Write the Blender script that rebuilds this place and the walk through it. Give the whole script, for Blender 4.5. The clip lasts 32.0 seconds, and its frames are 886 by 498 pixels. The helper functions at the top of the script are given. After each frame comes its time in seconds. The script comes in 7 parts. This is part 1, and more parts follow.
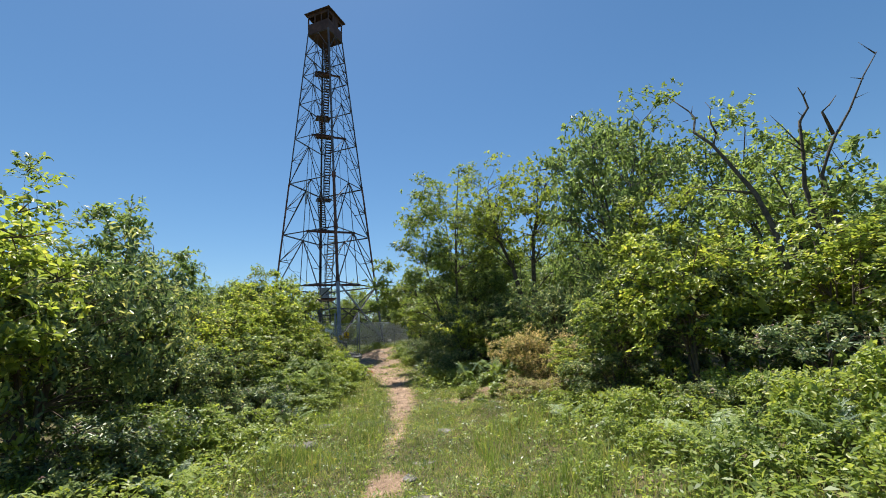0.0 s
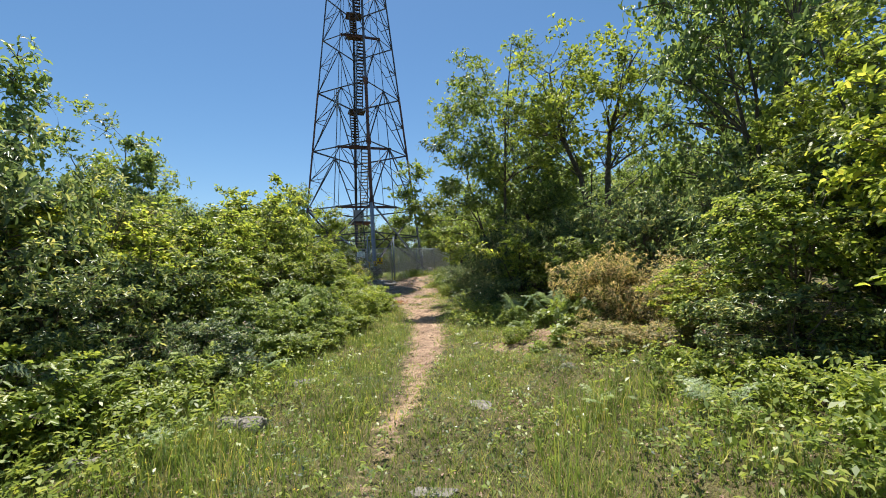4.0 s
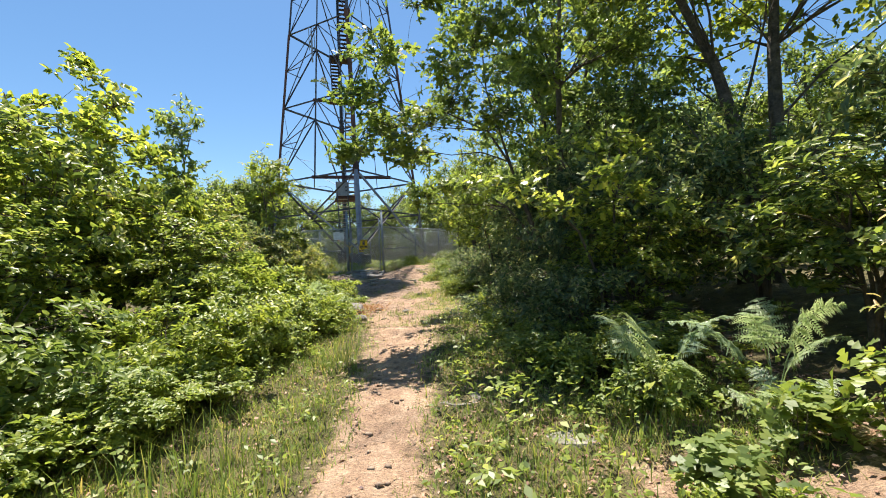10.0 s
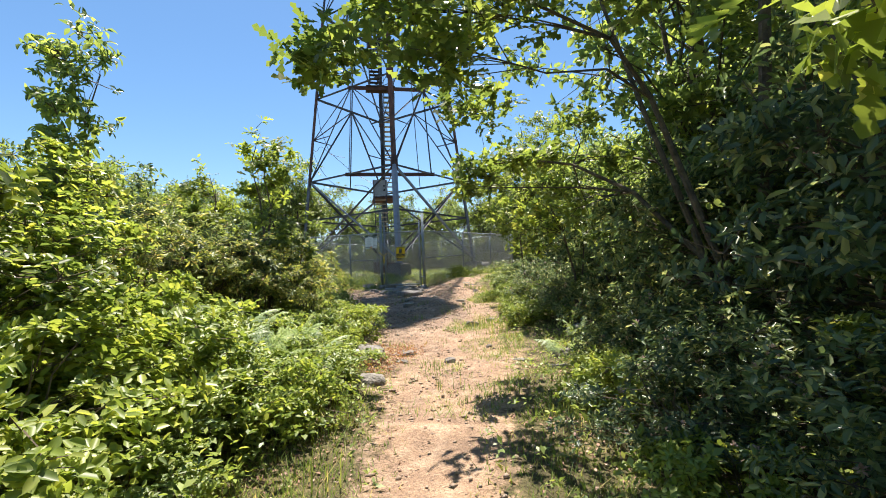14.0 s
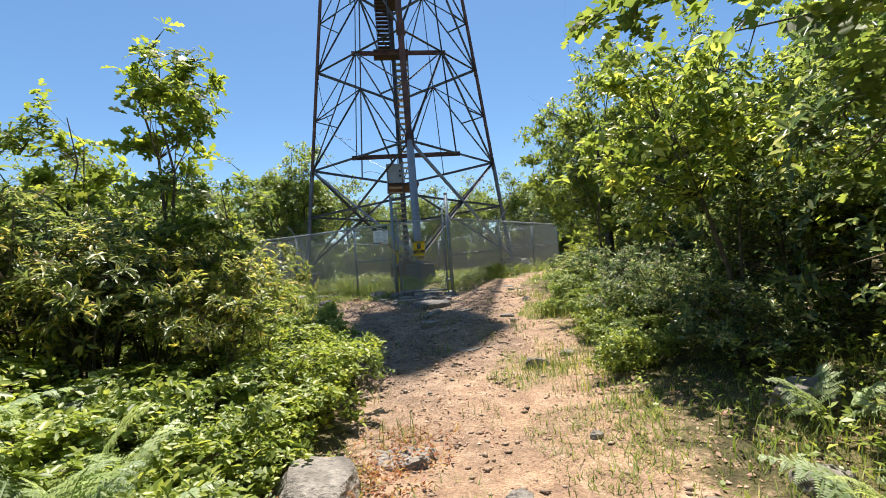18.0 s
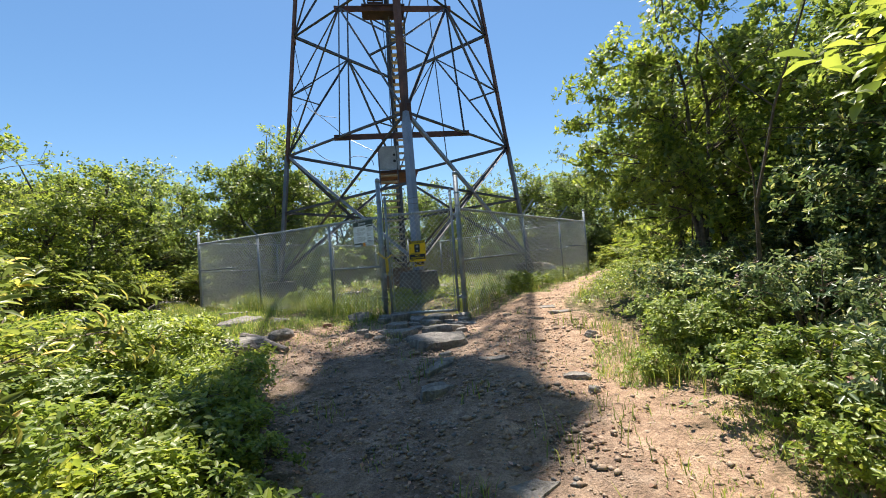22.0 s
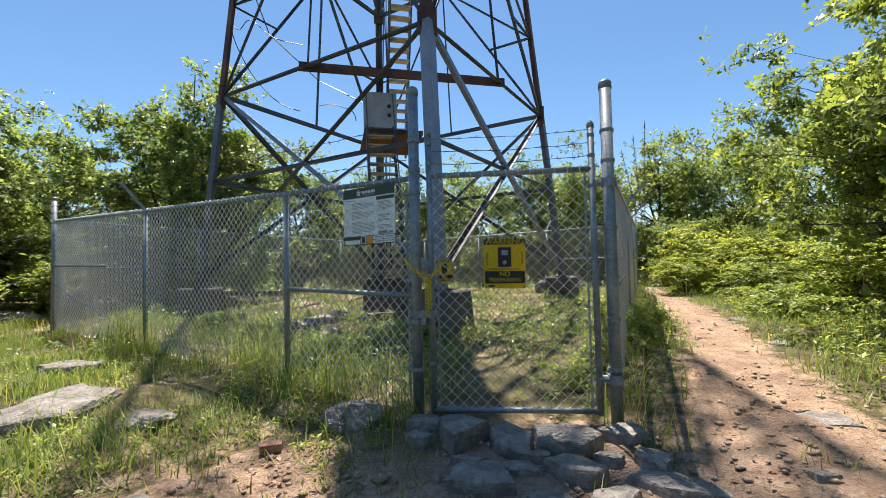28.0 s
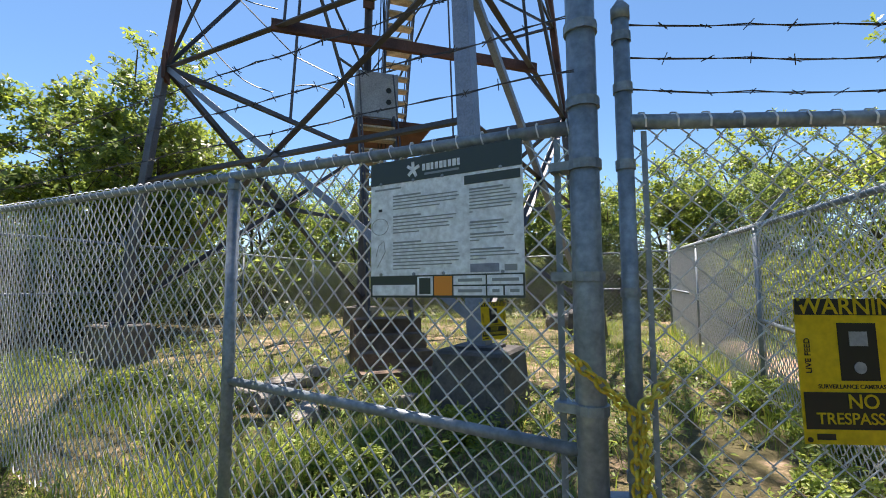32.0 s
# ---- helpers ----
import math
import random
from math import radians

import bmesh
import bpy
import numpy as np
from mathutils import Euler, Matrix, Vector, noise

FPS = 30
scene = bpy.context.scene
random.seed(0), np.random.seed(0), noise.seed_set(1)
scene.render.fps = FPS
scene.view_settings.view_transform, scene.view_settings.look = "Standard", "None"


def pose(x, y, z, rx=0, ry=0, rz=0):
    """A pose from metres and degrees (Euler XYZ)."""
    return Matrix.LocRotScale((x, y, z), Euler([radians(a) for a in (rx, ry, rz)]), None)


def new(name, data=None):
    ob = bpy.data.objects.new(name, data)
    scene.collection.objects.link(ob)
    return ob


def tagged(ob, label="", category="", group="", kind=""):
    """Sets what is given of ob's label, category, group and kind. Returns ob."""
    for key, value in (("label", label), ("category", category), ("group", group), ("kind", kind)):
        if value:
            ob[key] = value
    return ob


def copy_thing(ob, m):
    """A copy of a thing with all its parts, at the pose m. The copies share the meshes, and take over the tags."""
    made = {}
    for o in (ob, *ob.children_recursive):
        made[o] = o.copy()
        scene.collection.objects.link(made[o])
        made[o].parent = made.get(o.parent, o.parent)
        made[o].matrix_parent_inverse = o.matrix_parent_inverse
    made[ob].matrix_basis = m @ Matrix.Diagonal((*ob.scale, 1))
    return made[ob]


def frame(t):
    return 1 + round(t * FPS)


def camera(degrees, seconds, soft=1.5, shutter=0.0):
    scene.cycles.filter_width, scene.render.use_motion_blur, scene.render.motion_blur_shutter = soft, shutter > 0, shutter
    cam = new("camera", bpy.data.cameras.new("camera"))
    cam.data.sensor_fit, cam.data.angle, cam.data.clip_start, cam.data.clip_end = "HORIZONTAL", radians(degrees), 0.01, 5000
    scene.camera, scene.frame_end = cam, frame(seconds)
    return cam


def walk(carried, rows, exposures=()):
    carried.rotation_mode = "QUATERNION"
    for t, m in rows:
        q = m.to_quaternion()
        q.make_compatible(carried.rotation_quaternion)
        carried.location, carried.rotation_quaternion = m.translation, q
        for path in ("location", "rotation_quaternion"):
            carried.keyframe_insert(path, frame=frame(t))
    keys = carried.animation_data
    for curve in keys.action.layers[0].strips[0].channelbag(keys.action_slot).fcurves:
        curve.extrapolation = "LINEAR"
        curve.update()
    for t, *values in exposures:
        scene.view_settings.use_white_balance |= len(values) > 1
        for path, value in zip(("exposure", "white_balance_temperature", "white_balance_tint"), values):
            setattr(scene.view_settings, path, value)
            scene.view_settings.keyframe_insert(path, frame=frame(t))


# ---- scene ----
cam = camera(90.47, 32.0, soft=0.95)
EXPOSURES = [(0.0, 0.58, 6250, 10), (3.5, 0.66, 6350, 11), (6.0, 0.76, 6500, 13), (8.0, 0.84, 6550, 13), (10.0, 1.07, 6550, 13), (13.5, 1.19, 6550, 14), (17.0, 1.04, 6600, 14), (20.0, 1.02, 6550, 13), (23.0, 1.1, 6550, 13), (28.0, 1.1, 6600, 15), (30.0, 1.07, 6600, 16), (32.0, 1.27, 6600, 18)]
PATH = [
    (0.0, -0.000, 0.000, 1.550, 101.33, 3.55, -0.16),
    (0.5, -0.003, 0.389, 1.568, 98.88, 3.37, -1.18),
    (1.0, 0.011, 0.764, 1.568, 94.90, 4.57, -1.44),
    (1.5, -0.015, 1.162, 1.565, 92.75, 3.75, 1.35),
    (2.0, -0.081, 1.620, 1.563, 93.56, 3.90, -1.50),
    (2.5, -0.111, 2.134, 1.552, 94.89, 3.23, 6.27),
    (3.0, -0.071, 2.696, 1.522, 96.16, -0.43, 3.77),
    (3.5, 0.011, 3.284, 1.463, 94.51, 2.75, 5.82),
    (5.5, 0.206, 6.482, 1.003, 90.49, -2.12, 6.64),
    (6.0, 0.167, 7.000, 0.997, 89.90, 1.62, 10.94),
    (6.5, 0.112, 7.516, 1.013, 91.97, 1.89, 6.30),
    (7.0, 0.052, 8.036, 1.047, 90.38, 2.76, 3.03),
    (7.5, 0.025, 8.519, 1.073, 92.13, 2.77, 7.31),
    (8.0, -0.042, 9.038, 1.062, 93.00, 0.30, 7.67),
    (8.5, -0.104, 9.551, 1.055, 91.74, 4.28, 8.04),
    (9.0, -0.217, 10.082, 1.096, 91.15, 3.90, 8.44),
    (9.5, -0.350, 10.611, 1.171, 91.26, 4.72, 8.06),
    (10.0, -0.431, 11.153, 1.242, 91.26, 2.82, 7.16),
    (10.5, -0.550, 11.670, 1.249, 92.85, 1.95, 6.93),
    (11.0, -0.686, 12.144, 1.283, 92.92, 4.92, 6.34),
    (11.5, -0.853, 12.586, 1.366, 92.62, 2.69, 7.25),
    (12.0, -1.014, 13.049, 1.398, 92.39, 1.01, 8.47),
    (12.5, -1.123, 13.522, 1.389, 92.03, 3.59, 7.70),
    (13.0, -1.178, 13.991, 1.395, 91.59, 3.17, 10.21),
    (13.5, -1.172, 14.494, 1.450, 89.53, 2.86, 8.32),
    (14.0, -1.186, 14.919, 1.482, 92.24, 2.42, 13.23),
    (14.5, -1.269, 15.322, 1.466, 92.53, 2.85, 14.17),
    (16.5, -1.943, 17.339, 1.431, 90.39, 2.06, 15.87),
    (17.0, -2.037, 17.896, 1.419, 89.96, 3.07, 14.20),
    (17.5, -2.148, 18.431, 1.446, 92.00, 4.35, 13.68),
    (18.0, -2.264, 18.937, 1.464, 92.46, 4.42, 16.98),
    (18.5, -2.405, 19.357, 1.489, 93.31, 4.30, 17.24),
    (19.0, -2.581, 19.826, 1.456, 93.34, 5.26, 17.82),
    (19.5, -2.793, 20.275, 1.464, 92.36, 5.47, 17.43),
    (20.0, -2.936, 20.735, 1.479, 91.55, 5.70, 14.50),
    (20.5, -3.065, 21.219, 1.523, 91.56, 2.75, 13.41),
    (21.0, -3.156, 21.665, 1.567, 91.42, 2.46, 10.87),
    (21.5, -3.325, 22.060, 1.609, 92.29, 3.08, 13.54),
    (22.0, -3.499, 22.433, 1.675, 92.64, 4.44, 16.94),
    (22.5, -3.673, 22.871, 1.721, 93.32, 3.18, 18.38),
    (23.0, -3.777, 23.293, 1.731, 92.97, 3.25, 19.99),
    (23.5, -3.962, 23.712, 1.761, 92.89, 3.45, 22.29),
    (24.0, -4.175, 24.167, 1.761, 93.50, 2.53, 20.95),
    (24.5, -4.549, 24.601, 1.756, 93.52, 3.30, 21.40),
    (26.5, -5.796, 25.901, 1.959, 93.53, 1.66, 18.17),
    (27.0, -6.017, 26.219, 2.016, 92.26, 2.01, 13.62),
    (27.5, -6.179, 26.608, 2.068, 92.12, 2.45, 12.49),
    (28.0, -6.340, 26.965, 2.067, 92.21, 1.37, 10.50),
    (28.5, -6.508, 27.312, 2.119, 92.21, 1.66, 8.34),
    (29.0, -6.659, 27.701, 2.170, 92.71, 2.46, 10.99),
    (29.5, -6.862, 28.024, 2.180, 94.04, 1.68, 13.20),
    (30.0, -7.048, 28.346, 2.221, 93.20, 1.33, 11.21),
    (30.5, -7.211, 28.684, 2.257, 93.16, 0.85, 12.91),
    (31.0, -7.389, 28.889, 2.261, 93.28, 0.10, 10.52),
    (31.5, -7.508, 29.051, 2.299, 93.08, 0.42, 5.67),
    (32.0, -7.551, 29.221, 2.325, 94.69, 0.22, 6.31),
]
walk(cam, [(t, pose(x, y, z, rx, ry, rz)) for t, x, y, z, rx, ry, rz in PATH], EXPOSURES)

# ---- world and sun ----
SUN = Vector((-4.45, 12.35, 32.7)).normalized()
world = bpy.data.worlds.new("sky")
scene.world = world
world.use_nodes = True
wn = world.node_tree.nodes
sky = wn.new("ShaderNodeTexSky")
sky.sky_type, sky.sun_disc = "NISHITA", False
sky.sun_elevation, sky.sun_rotation = math.asin(SUN.z), math.atan2(SUN.x, SUN.y)
sky.air_density, sky.dust_density, sky.ozone_density = 1.0, 0.25, 4.0
tone = wn.new("ShaderNodeHueSaturation")
tone.inputs["Hue"].default_value, tone.inputs["Saturation"].default_value = 0.493, 1.12
world.node_tree.links.new(sky.outputs["Color"], tone.inputs["Color"])
world.node_tree.links.new(tone.outputs["Color"], wn["Background"].inputs["Color"])
wn["Background"].inputs["Strength"].default_value = 0.077
sun_data = bpy.data.lights.new("sun", "SUN")
sun_data.energy, sun_data.angle, sun_data.color = 4.9, radians(0.53), (1.0, 0.94, 0.82)
sun = new("sun", sun_data)
sun.rotation_euler = (-SUN).to_track_quat("-Z", "Y").to_euler()
sun.location = (0, 0, 60)


# ---- materials ----
def nodes_of(name):
    m = bpy.data.materials.new(name)
    m.use_nodes = True
    t = m.node_tree
    return m, t, t.nodes, t.links, t.nodes["Principled BSDF"]


def ramp(nd, stops):
    r = nd.new("ShaderNodeValToRGB")
    e = r.color_ramp.elements
    while len(e) < len(stops):
        e.new(0.5)
    for el, (p, c) in zip(e, stops):
        el.position, el.color = p, (*c, 1)
    return r


def noise_tex(nd, lk, scale, detail=4.0, rough=0.6):
    co = nd.new("ShaderNodeTexCoord")
    n = nd.new("ShaderNodeTexNoise")
    n.inputs["Scale"].default_value, n.inputs["Detail"].default_value, n.inputs["Roughness"].default_value = scale, detail, rough
    lk.new(co.outputs["Object"], n.inputs["Vector"])
    return n


def mixc(nd, lk, a, b, fac, mode="MIX"):
    m = nd.new("ShaderNodeMix")
    m.data_type, m.blend_type = "RGBA", mode
    for sock, val in (("A", a), ("B", b)):
        s = [i for i in m.inputs if i.name == sock and i.type == "RGBA"][0]
        if isinstance(val, tuple):
            s.default_value = (*val, 1)
        else:
            lk.new(val, s)
    if isinstance(fac, float):
        m.inputs["Factor"].default_value = fac
    else:
        lk.new(fac, m.inputs["Factor"])
    return [o for o in m.outputs if o.type == "RGBA"][0]


def bump(nd, lk, p, height, strength, dist):
    b = nd.new("ShaderNodeBump")
    b.inputs["Strength"].default_value, b.inputs["Distance"].default_value = strength, dist
    lk.new(height, b.inputs["Height"])
    lk.new(b.outputs["Normal"], p.inputs["Normal"])


def solid(name, c1, c2, scale=6.0, rough=0.7, metal=0.0, strength=0.3, dist=0.01, fine=40.0):
    m, t, nd, lk, p = nodes_of(name)
    n1, n2 = noise_tex(nd, lk, scale), noise_tex(nd, lk, fine, 3.0)
    r = ramp(nd, [(0.35, c1), (0.68, c2)])
    lk.new(n1.outputs["Fac"], r.inputs["Fac"])
    g = ramp(nd, [(0.3, (0.75, 0.75, 0.75)), (0.7, (1.15, 1.15, 1.15))])
    lk.new(n2.outputs["Fac"], g.inputs["Fac"])
    lk.new(mixc(nd, lk, r.outputs["Color"], g.outputs["Color"], 1.0, "MULTIPLY"), p.inputs["Base Color"])
    p.inputs["Roughness"].default_value, p.inputs["Metallic"].default_value = rough, metal
    bump(nd, lk, p, n2.outputs["Fac"], strength, dist)
    return m


def leaf_mat(name, stops, trans=0.4, rough=0.38, tint=1.5, shift=(1.15, 1.04, 1.3)):
    m, t, nd, lk, p = nodes_of(name)
    stops = [(at, tuple(c * k for c, k in zip(col, shift))) for at, col in stops]
    geo = nd.new("ShaderNodeNewGeometry")
    r = ramp(nd, stops)
    lk.new(geo.outputs["Random Per Island"], r.inputs["Fac"])
    n = noise_tex(nd, lk, 1.3, 2.0)
    g = ramp(nd, [(0.3, (0.7, 0.74, 0.7)), (0.7, (1.2, 1.16, 1.1))])
    lk.new(n.outputs["Fac"], g.inputs["Fac"])
    col = mixc(nd, lk, r.outputs["Color"], g.outputs["Color"], 1.0, "MULTIPLY")
    oi = nd.new("ShaderNodeObjectInfo")
    v = ramp(nd, [(0.0, (0.8, 0.84, 0.95)), (0.4, (1.0, 1.0, 1.0)), (0.75, (1.1, 1.08, 0.97)), (1.0, (1.2, 1.14, 0.95))])
    lk.new(oi.outputs["Random"], v.inputs["Fac"])
    col = mixc(nd, lk, col, v.outputs["Color"], 1.0, "MULTIPLY")
    lk.new(col, p.inputs["Base Color"])
    p.inputs["Roughness"].default_value = rough + 0.03
    p.inputs["Specular IOR Level"].default_value = 0.5
    tr = nd.new("ShaderNodeBsdfTranslucent")
    lk.new(mixc(nd, lk, col, (tint * 1.07, tint * 1.05, tint * 0.7), 1.0, "MULTIPLY"), tr.inputs["Color"])
    mx = nd.new("ShaderNodeMixShader")
    mx.inputs["Fac"].default_value = trans
    lk.new(p.outputs["BSDF"], mx.inputs[1])
    lk.new(tr.outputs["BSDF"], mx.inputs[2])
    lk.new(mx.outputs["Shader"], nd["Material Output"].inputs["Surface"])
    return m


def plain(name, c, rough=0.5, metal=0.0):
    m, t, nd, lk, p = nodes_of(name)
    p.inputs["Base Color"].default_value = (*c, 1)
    p.inputs["Roughness"].default_value, p.inputs["Metallic"].default_value = rough, metal
    return m


def ground_mat():
    m, t, nd, lk, p = nodes_of("soil_and_litter")
    at = nd.new("ShaderNodeAttribute")
    at.attribute_name = "bare"
    big, mid, fine = noise_tex(nd, lk, 1.4, 6.0, 0.65), noise_tex(nd, lk, 5.0, 5.0, 0.7), noise_tex(nd, lk, 45.0, 4.0, 0.7)
    dirt = ramp(nd, [(0.3, (0.26, 0.168, 0.112)), (0.5, (0.4, 0.272, 0.18)), (0.7, (0.52, 0.385, 0.272))])
    lk.new(mid.outputs["Fac"], dirt.inputs["Fac"])
    # grey chip colours, kept dark to deepen the tower's shade on this dirt too
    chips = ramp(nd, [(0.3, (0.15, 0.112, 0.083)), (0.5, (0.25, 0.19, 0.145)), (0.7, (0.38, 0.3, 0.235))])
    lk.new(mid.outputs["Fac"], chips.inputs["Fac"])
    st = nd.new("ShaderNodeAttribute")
    st.attribute_name = "stony_shade"
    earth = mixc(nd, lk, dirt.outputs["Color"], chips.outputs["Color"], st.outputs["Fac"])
    soil = ramp(nd, [(0.3, (0.06, 0.052, 0.022)), (0.5, (0.125, 0.11, 0.045)), (0.7, (0.2, 0.17, 0.08))])
    lk.new(mid.outputs["Fac"], soil.inputs["Fac"])
    ad = nd.new("ShaderNodeMath")
    ad.operation = "ADD"
    mm = nd.new("ShaderNodeMath")
    mm.operation = "MULTIPLY_ADD"
    lk.new(mid.outputs["Fac"], mm.inputs[0])
    mm.inputs[1].default_value, mm.inputs[2].default_value = 1.25, -0.62
    lk.new(at.outputs["Fac"], ad.inputs[0])
    lk.new(mm.outputs[0], ad.inputs[1])
    sharp = ramp(nd, [(0.36, (0, 0, 0)), (0.62, (1, 1, 1))])
    lk.new(ad.outputs[0], sharp.inputs["Fac"])
    col = mixc(nd, lk, soil.outputs["Color"], earth, sharp.outputs["Color"])
    wide = ramp(nd, [(0.34, (0.78, 0.77, 0.78)), (0.62, (1.25, 1.22, 1.2))])
    lk.new(big.outputs["Fac"], wide.inputs["Fac"])
    col = mixc(nd, lk, col, wide.outputs["Color"], 1.0, "MULTIPLY")
    g = ramp(nd, [(0.32, (0.6, 0.6, 0.6)), (0.68, (1.25, 1.22, 1.2))])
    lk.new(fine.outputs["Fac"], g.inputs["Fac"])
    col = mixc(nd, lk, col, g.outputs["Color"], 1.0, "MULTIPLY")
    lk.new(col, p.inputs["Base Color"])
    p.inputs["Roughness"].default_value = 0.95
    lumps = nd.new("ShaderNodeMath")
    lumps.operation = "MULTIPLY_ADD"
    lk.new(mid.outputs["Fac"], lumps.inputs[0])
    lumps.inputs[1].default_value = 1.6
    lk.new(fine.outputs["Fac"], lumps.inputs[2])
    bump(nd, lk, p, lumps.outputs[0], 0.8, 0.05)
    return m


M_GROUND = ground_mat()
M_ROCK = solid("grey_stone", (0.15, 0.136, 0.12), (0.33, 0.3, 0.265), 5.0, 0.9, 0, 0.9, 0.04, 22)
M_PEBBLE = solid("pinkish_stone", (0.27, 0.19, 0.135), (0.46, 0.35, 0.26), 9.0, 0.9, 0, 0.5, 0.01)
M_BARK = solid("bark", (0.06, 0.048, 0.038), (0.16, 0.13, 0.1), 9.0, 0.95, 0, 0.8, 0.02, 30)
M_TWIG = solid("twig_bark", (0.09, 0.07, 0.05), (0.19, 0.14, 0.1), 9.0, 0.9)
M_DEAD = solid("dead_wood", (0.1, 0.085, 0.08), (0.24, 0.21, 0.19), 9.0, 0.9)
M_RUST = solid("rusty_steel", (0.07, 0.035, 0.028), (0.19, 0.085, 0.06), 2.0, 0.8, 0.15, 0.3, 0.004)
M_TOWER = solid("weathered_tower_steel", (0.05, 0.047, 0.052), (0.125, 0.125, 0.145), 0.7, 0.6, 0.3, 0.2, 0.004)
M_STEEL = solid("dull_grey_leg_steel", (0.1, 0.1, 0.115), (0.19, 0.19, 0.215), 2.0, 0.6, 0.25, 0.2, 0.003)
M_GREYST = solid("bluish_grey_paint", (0.19, 0.22, 0.29), (0.27, 0.3, 0.38), 2.0, 0.55, 0.2, 0.2, 0.003)
M_GALV = solid("galvanised_steel", (0.2, 0.235, 0.265), (0.31, 0.35, 0.385), 5.0, 0.5, 0.35, 0.15, 0.002)
M_WIRE = solid("galvanised_wire", (0.78, 0.78, 0.81), (0.88, 0.88, 0.9), 8.0, 0.4, 0.1, 0.05, 0.001)
M_BARB = solid("barbed_wire_steel", (0.05, 0.045, 0.045), (0.13, 0.11, 0.1), 8.0, 0.7, 0.4)
M_CONC = solid("old_concrete", (0.09, 0.082, 0.075), (0.19, 0.175, 0.16), 4.0, 0.95, 0, 0.5, 0.02)
M_STEP = solid("brown_stone_step", (0.13, 0.085, 0.06), (0.24, 0.165, 0.12), 5.0, 0.9, 0, 0.5, 0.02)
M_TREAD = solid("weathered_tread", (0.3, 0.24, 0.17), (0.55, 0.47, 0.34), 6.0, 0.8)
M_CAB = solid("dark_rusty_cab", (0.045, 0.025, 0.022), (0.1, 0.055, 0.045), 1.5, 0.8, 0.1)
M_BOXM = solid("grey_steel_plate", (0.3, 0.31, 0.32), (0.42, 0.43, 0.45), 3.0, 0.55, 0.3)
M_YELLOW = solid("yellow_sign_paint", (0.8, 0.6, 0.015), (0.86, 0.68, 0.03), 5.0, 0.45, 0, 0.05)
nt = M_YELLOW.node_tree
thin = nt.nodes.new("ShaderNodeBsdfTranslucent")
thin.inputs["Color"].default_value = (0.85, 0.62, 0.02, 1)
both = nt.nodes.new("ShaderNodeMixShader")
both.inputs["Fac"].default_value = 0.45
nt.links.new(nt.nodes["Principled BSDF"].outputs["BSDF"], both.inputs[1])
nt.links.new(thin.outputs["BSDF"], both.inputs[2])
nt.links.new(both.outputs["Shader"], nt.nodes["Material Output"].inputs["Surface"])
M_BLACK = plain("black_print", (0.012, 0.011, 0.01), 0.45)
M_WHITE = solid("white_sign_panel", (0.74, 0.79, 0.85), (0.8, 0.85, 0.9), 3.0, 0.4, 0, 0.03)
M_DKGREEN = plain("dark_green_print", (0.035, 0.05, 0.045), 0.4)
M_GREYTXT = plain("grey_print", (0.25, 0.28, 0.3), 0.5)
M_ORANGE = plain("orange_print", (0.75, 0.27, 0.03), 0.5)
M_CHAIN = solid("yellow_chain_paint", (0.6, 0.42, 0.03), (0.75, 0.56, 0.05), 20.0, 0.4)
M_LAUREL = leaf_mat("laurel_leaf", [(0.0, (0.052, 0.097, 0.044)), (0.45, (0.147, 0.224, 0.089)), (0.8, (0.262, 0.344, 0.133)), (1.0, (0.522, 0.538, 0.200))], 0.42, 0.3, 1.5, (0.95, 0.9, 1.15))
M_OAK = leaf_mat("oak_leaf", [(0.0, (0.100, 0.152, 0.035)), (0.6, (0.182, 0.260, 0.048)), (1.0, (0.311, 0.381, 0.067))], 0.58, 0.38, 1.5)
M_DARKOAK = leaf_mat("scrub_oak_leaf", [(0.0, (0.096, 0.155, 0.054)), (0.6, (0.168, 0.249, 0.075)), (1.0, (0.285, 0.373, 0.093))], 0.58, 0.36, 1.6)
M_YELLOWG = leaf_mat("young_yellow_green_leaf", [(0.0, (0.077, 0.129, 0.029)), (0.5, (0.209, 0.294, 0.052)), (0.85, (0.326, 0.412, 0.071)), (1.0, (0.495, 0.517, 0.115))], 0.52, 0.34)
M_LOW = leaf_mat("blueberry_leaf", [(0.0, (0.129, 0.204, 0.043)), (0.6, (0.225, 0.320, 0.063)), (1.0, (0.364, 0.437, 0.089))], 0.42, 0.4)
M_OCHRE = leaf_mat("straw_new_growth", [(0.0, (0.07, 0.1, 0.035)), (0.36, (0.19, 0.24, 0.075)), (0.54, (0.48, 0.41, 0.2)), (0.86, (0.66, 0.56, 0.32)), (1.0, (0.34, 0.42, 0.11))], 0.42, 0.45)
M_RHODO = leaf_mat("rhododendron_leaf", [(0.0, (0.06, 0.095, 0.035)), (0.4, (0.145, 0.21, 0.062)), (0.7, (0.26, 0.33, 0.095)), (0.92, (0.44, 0.45, 0.13)), (1.0, (0.48, 0.4, 0.2))], 0.45, 0.34)
M_FERN = leaf_mat("fern_frond", [(0.0, (0.22, 0.33, 0.14)), (1.0, (0.4, 0.52, 0.27))], 0.4, 0.4)
M_GRASS = leaf_mat("grass_blade", [(0.0, (0.13, 0.225, 0.046)), (0.62, (0.245, 0.36, 0.08)), (0.88, (0.4, 0.45, 0.135)), (1.0, (0.625, 0.543, 0.242))], 0.4, 0.5, 1.2, (1.02, 0.93, 1.0))
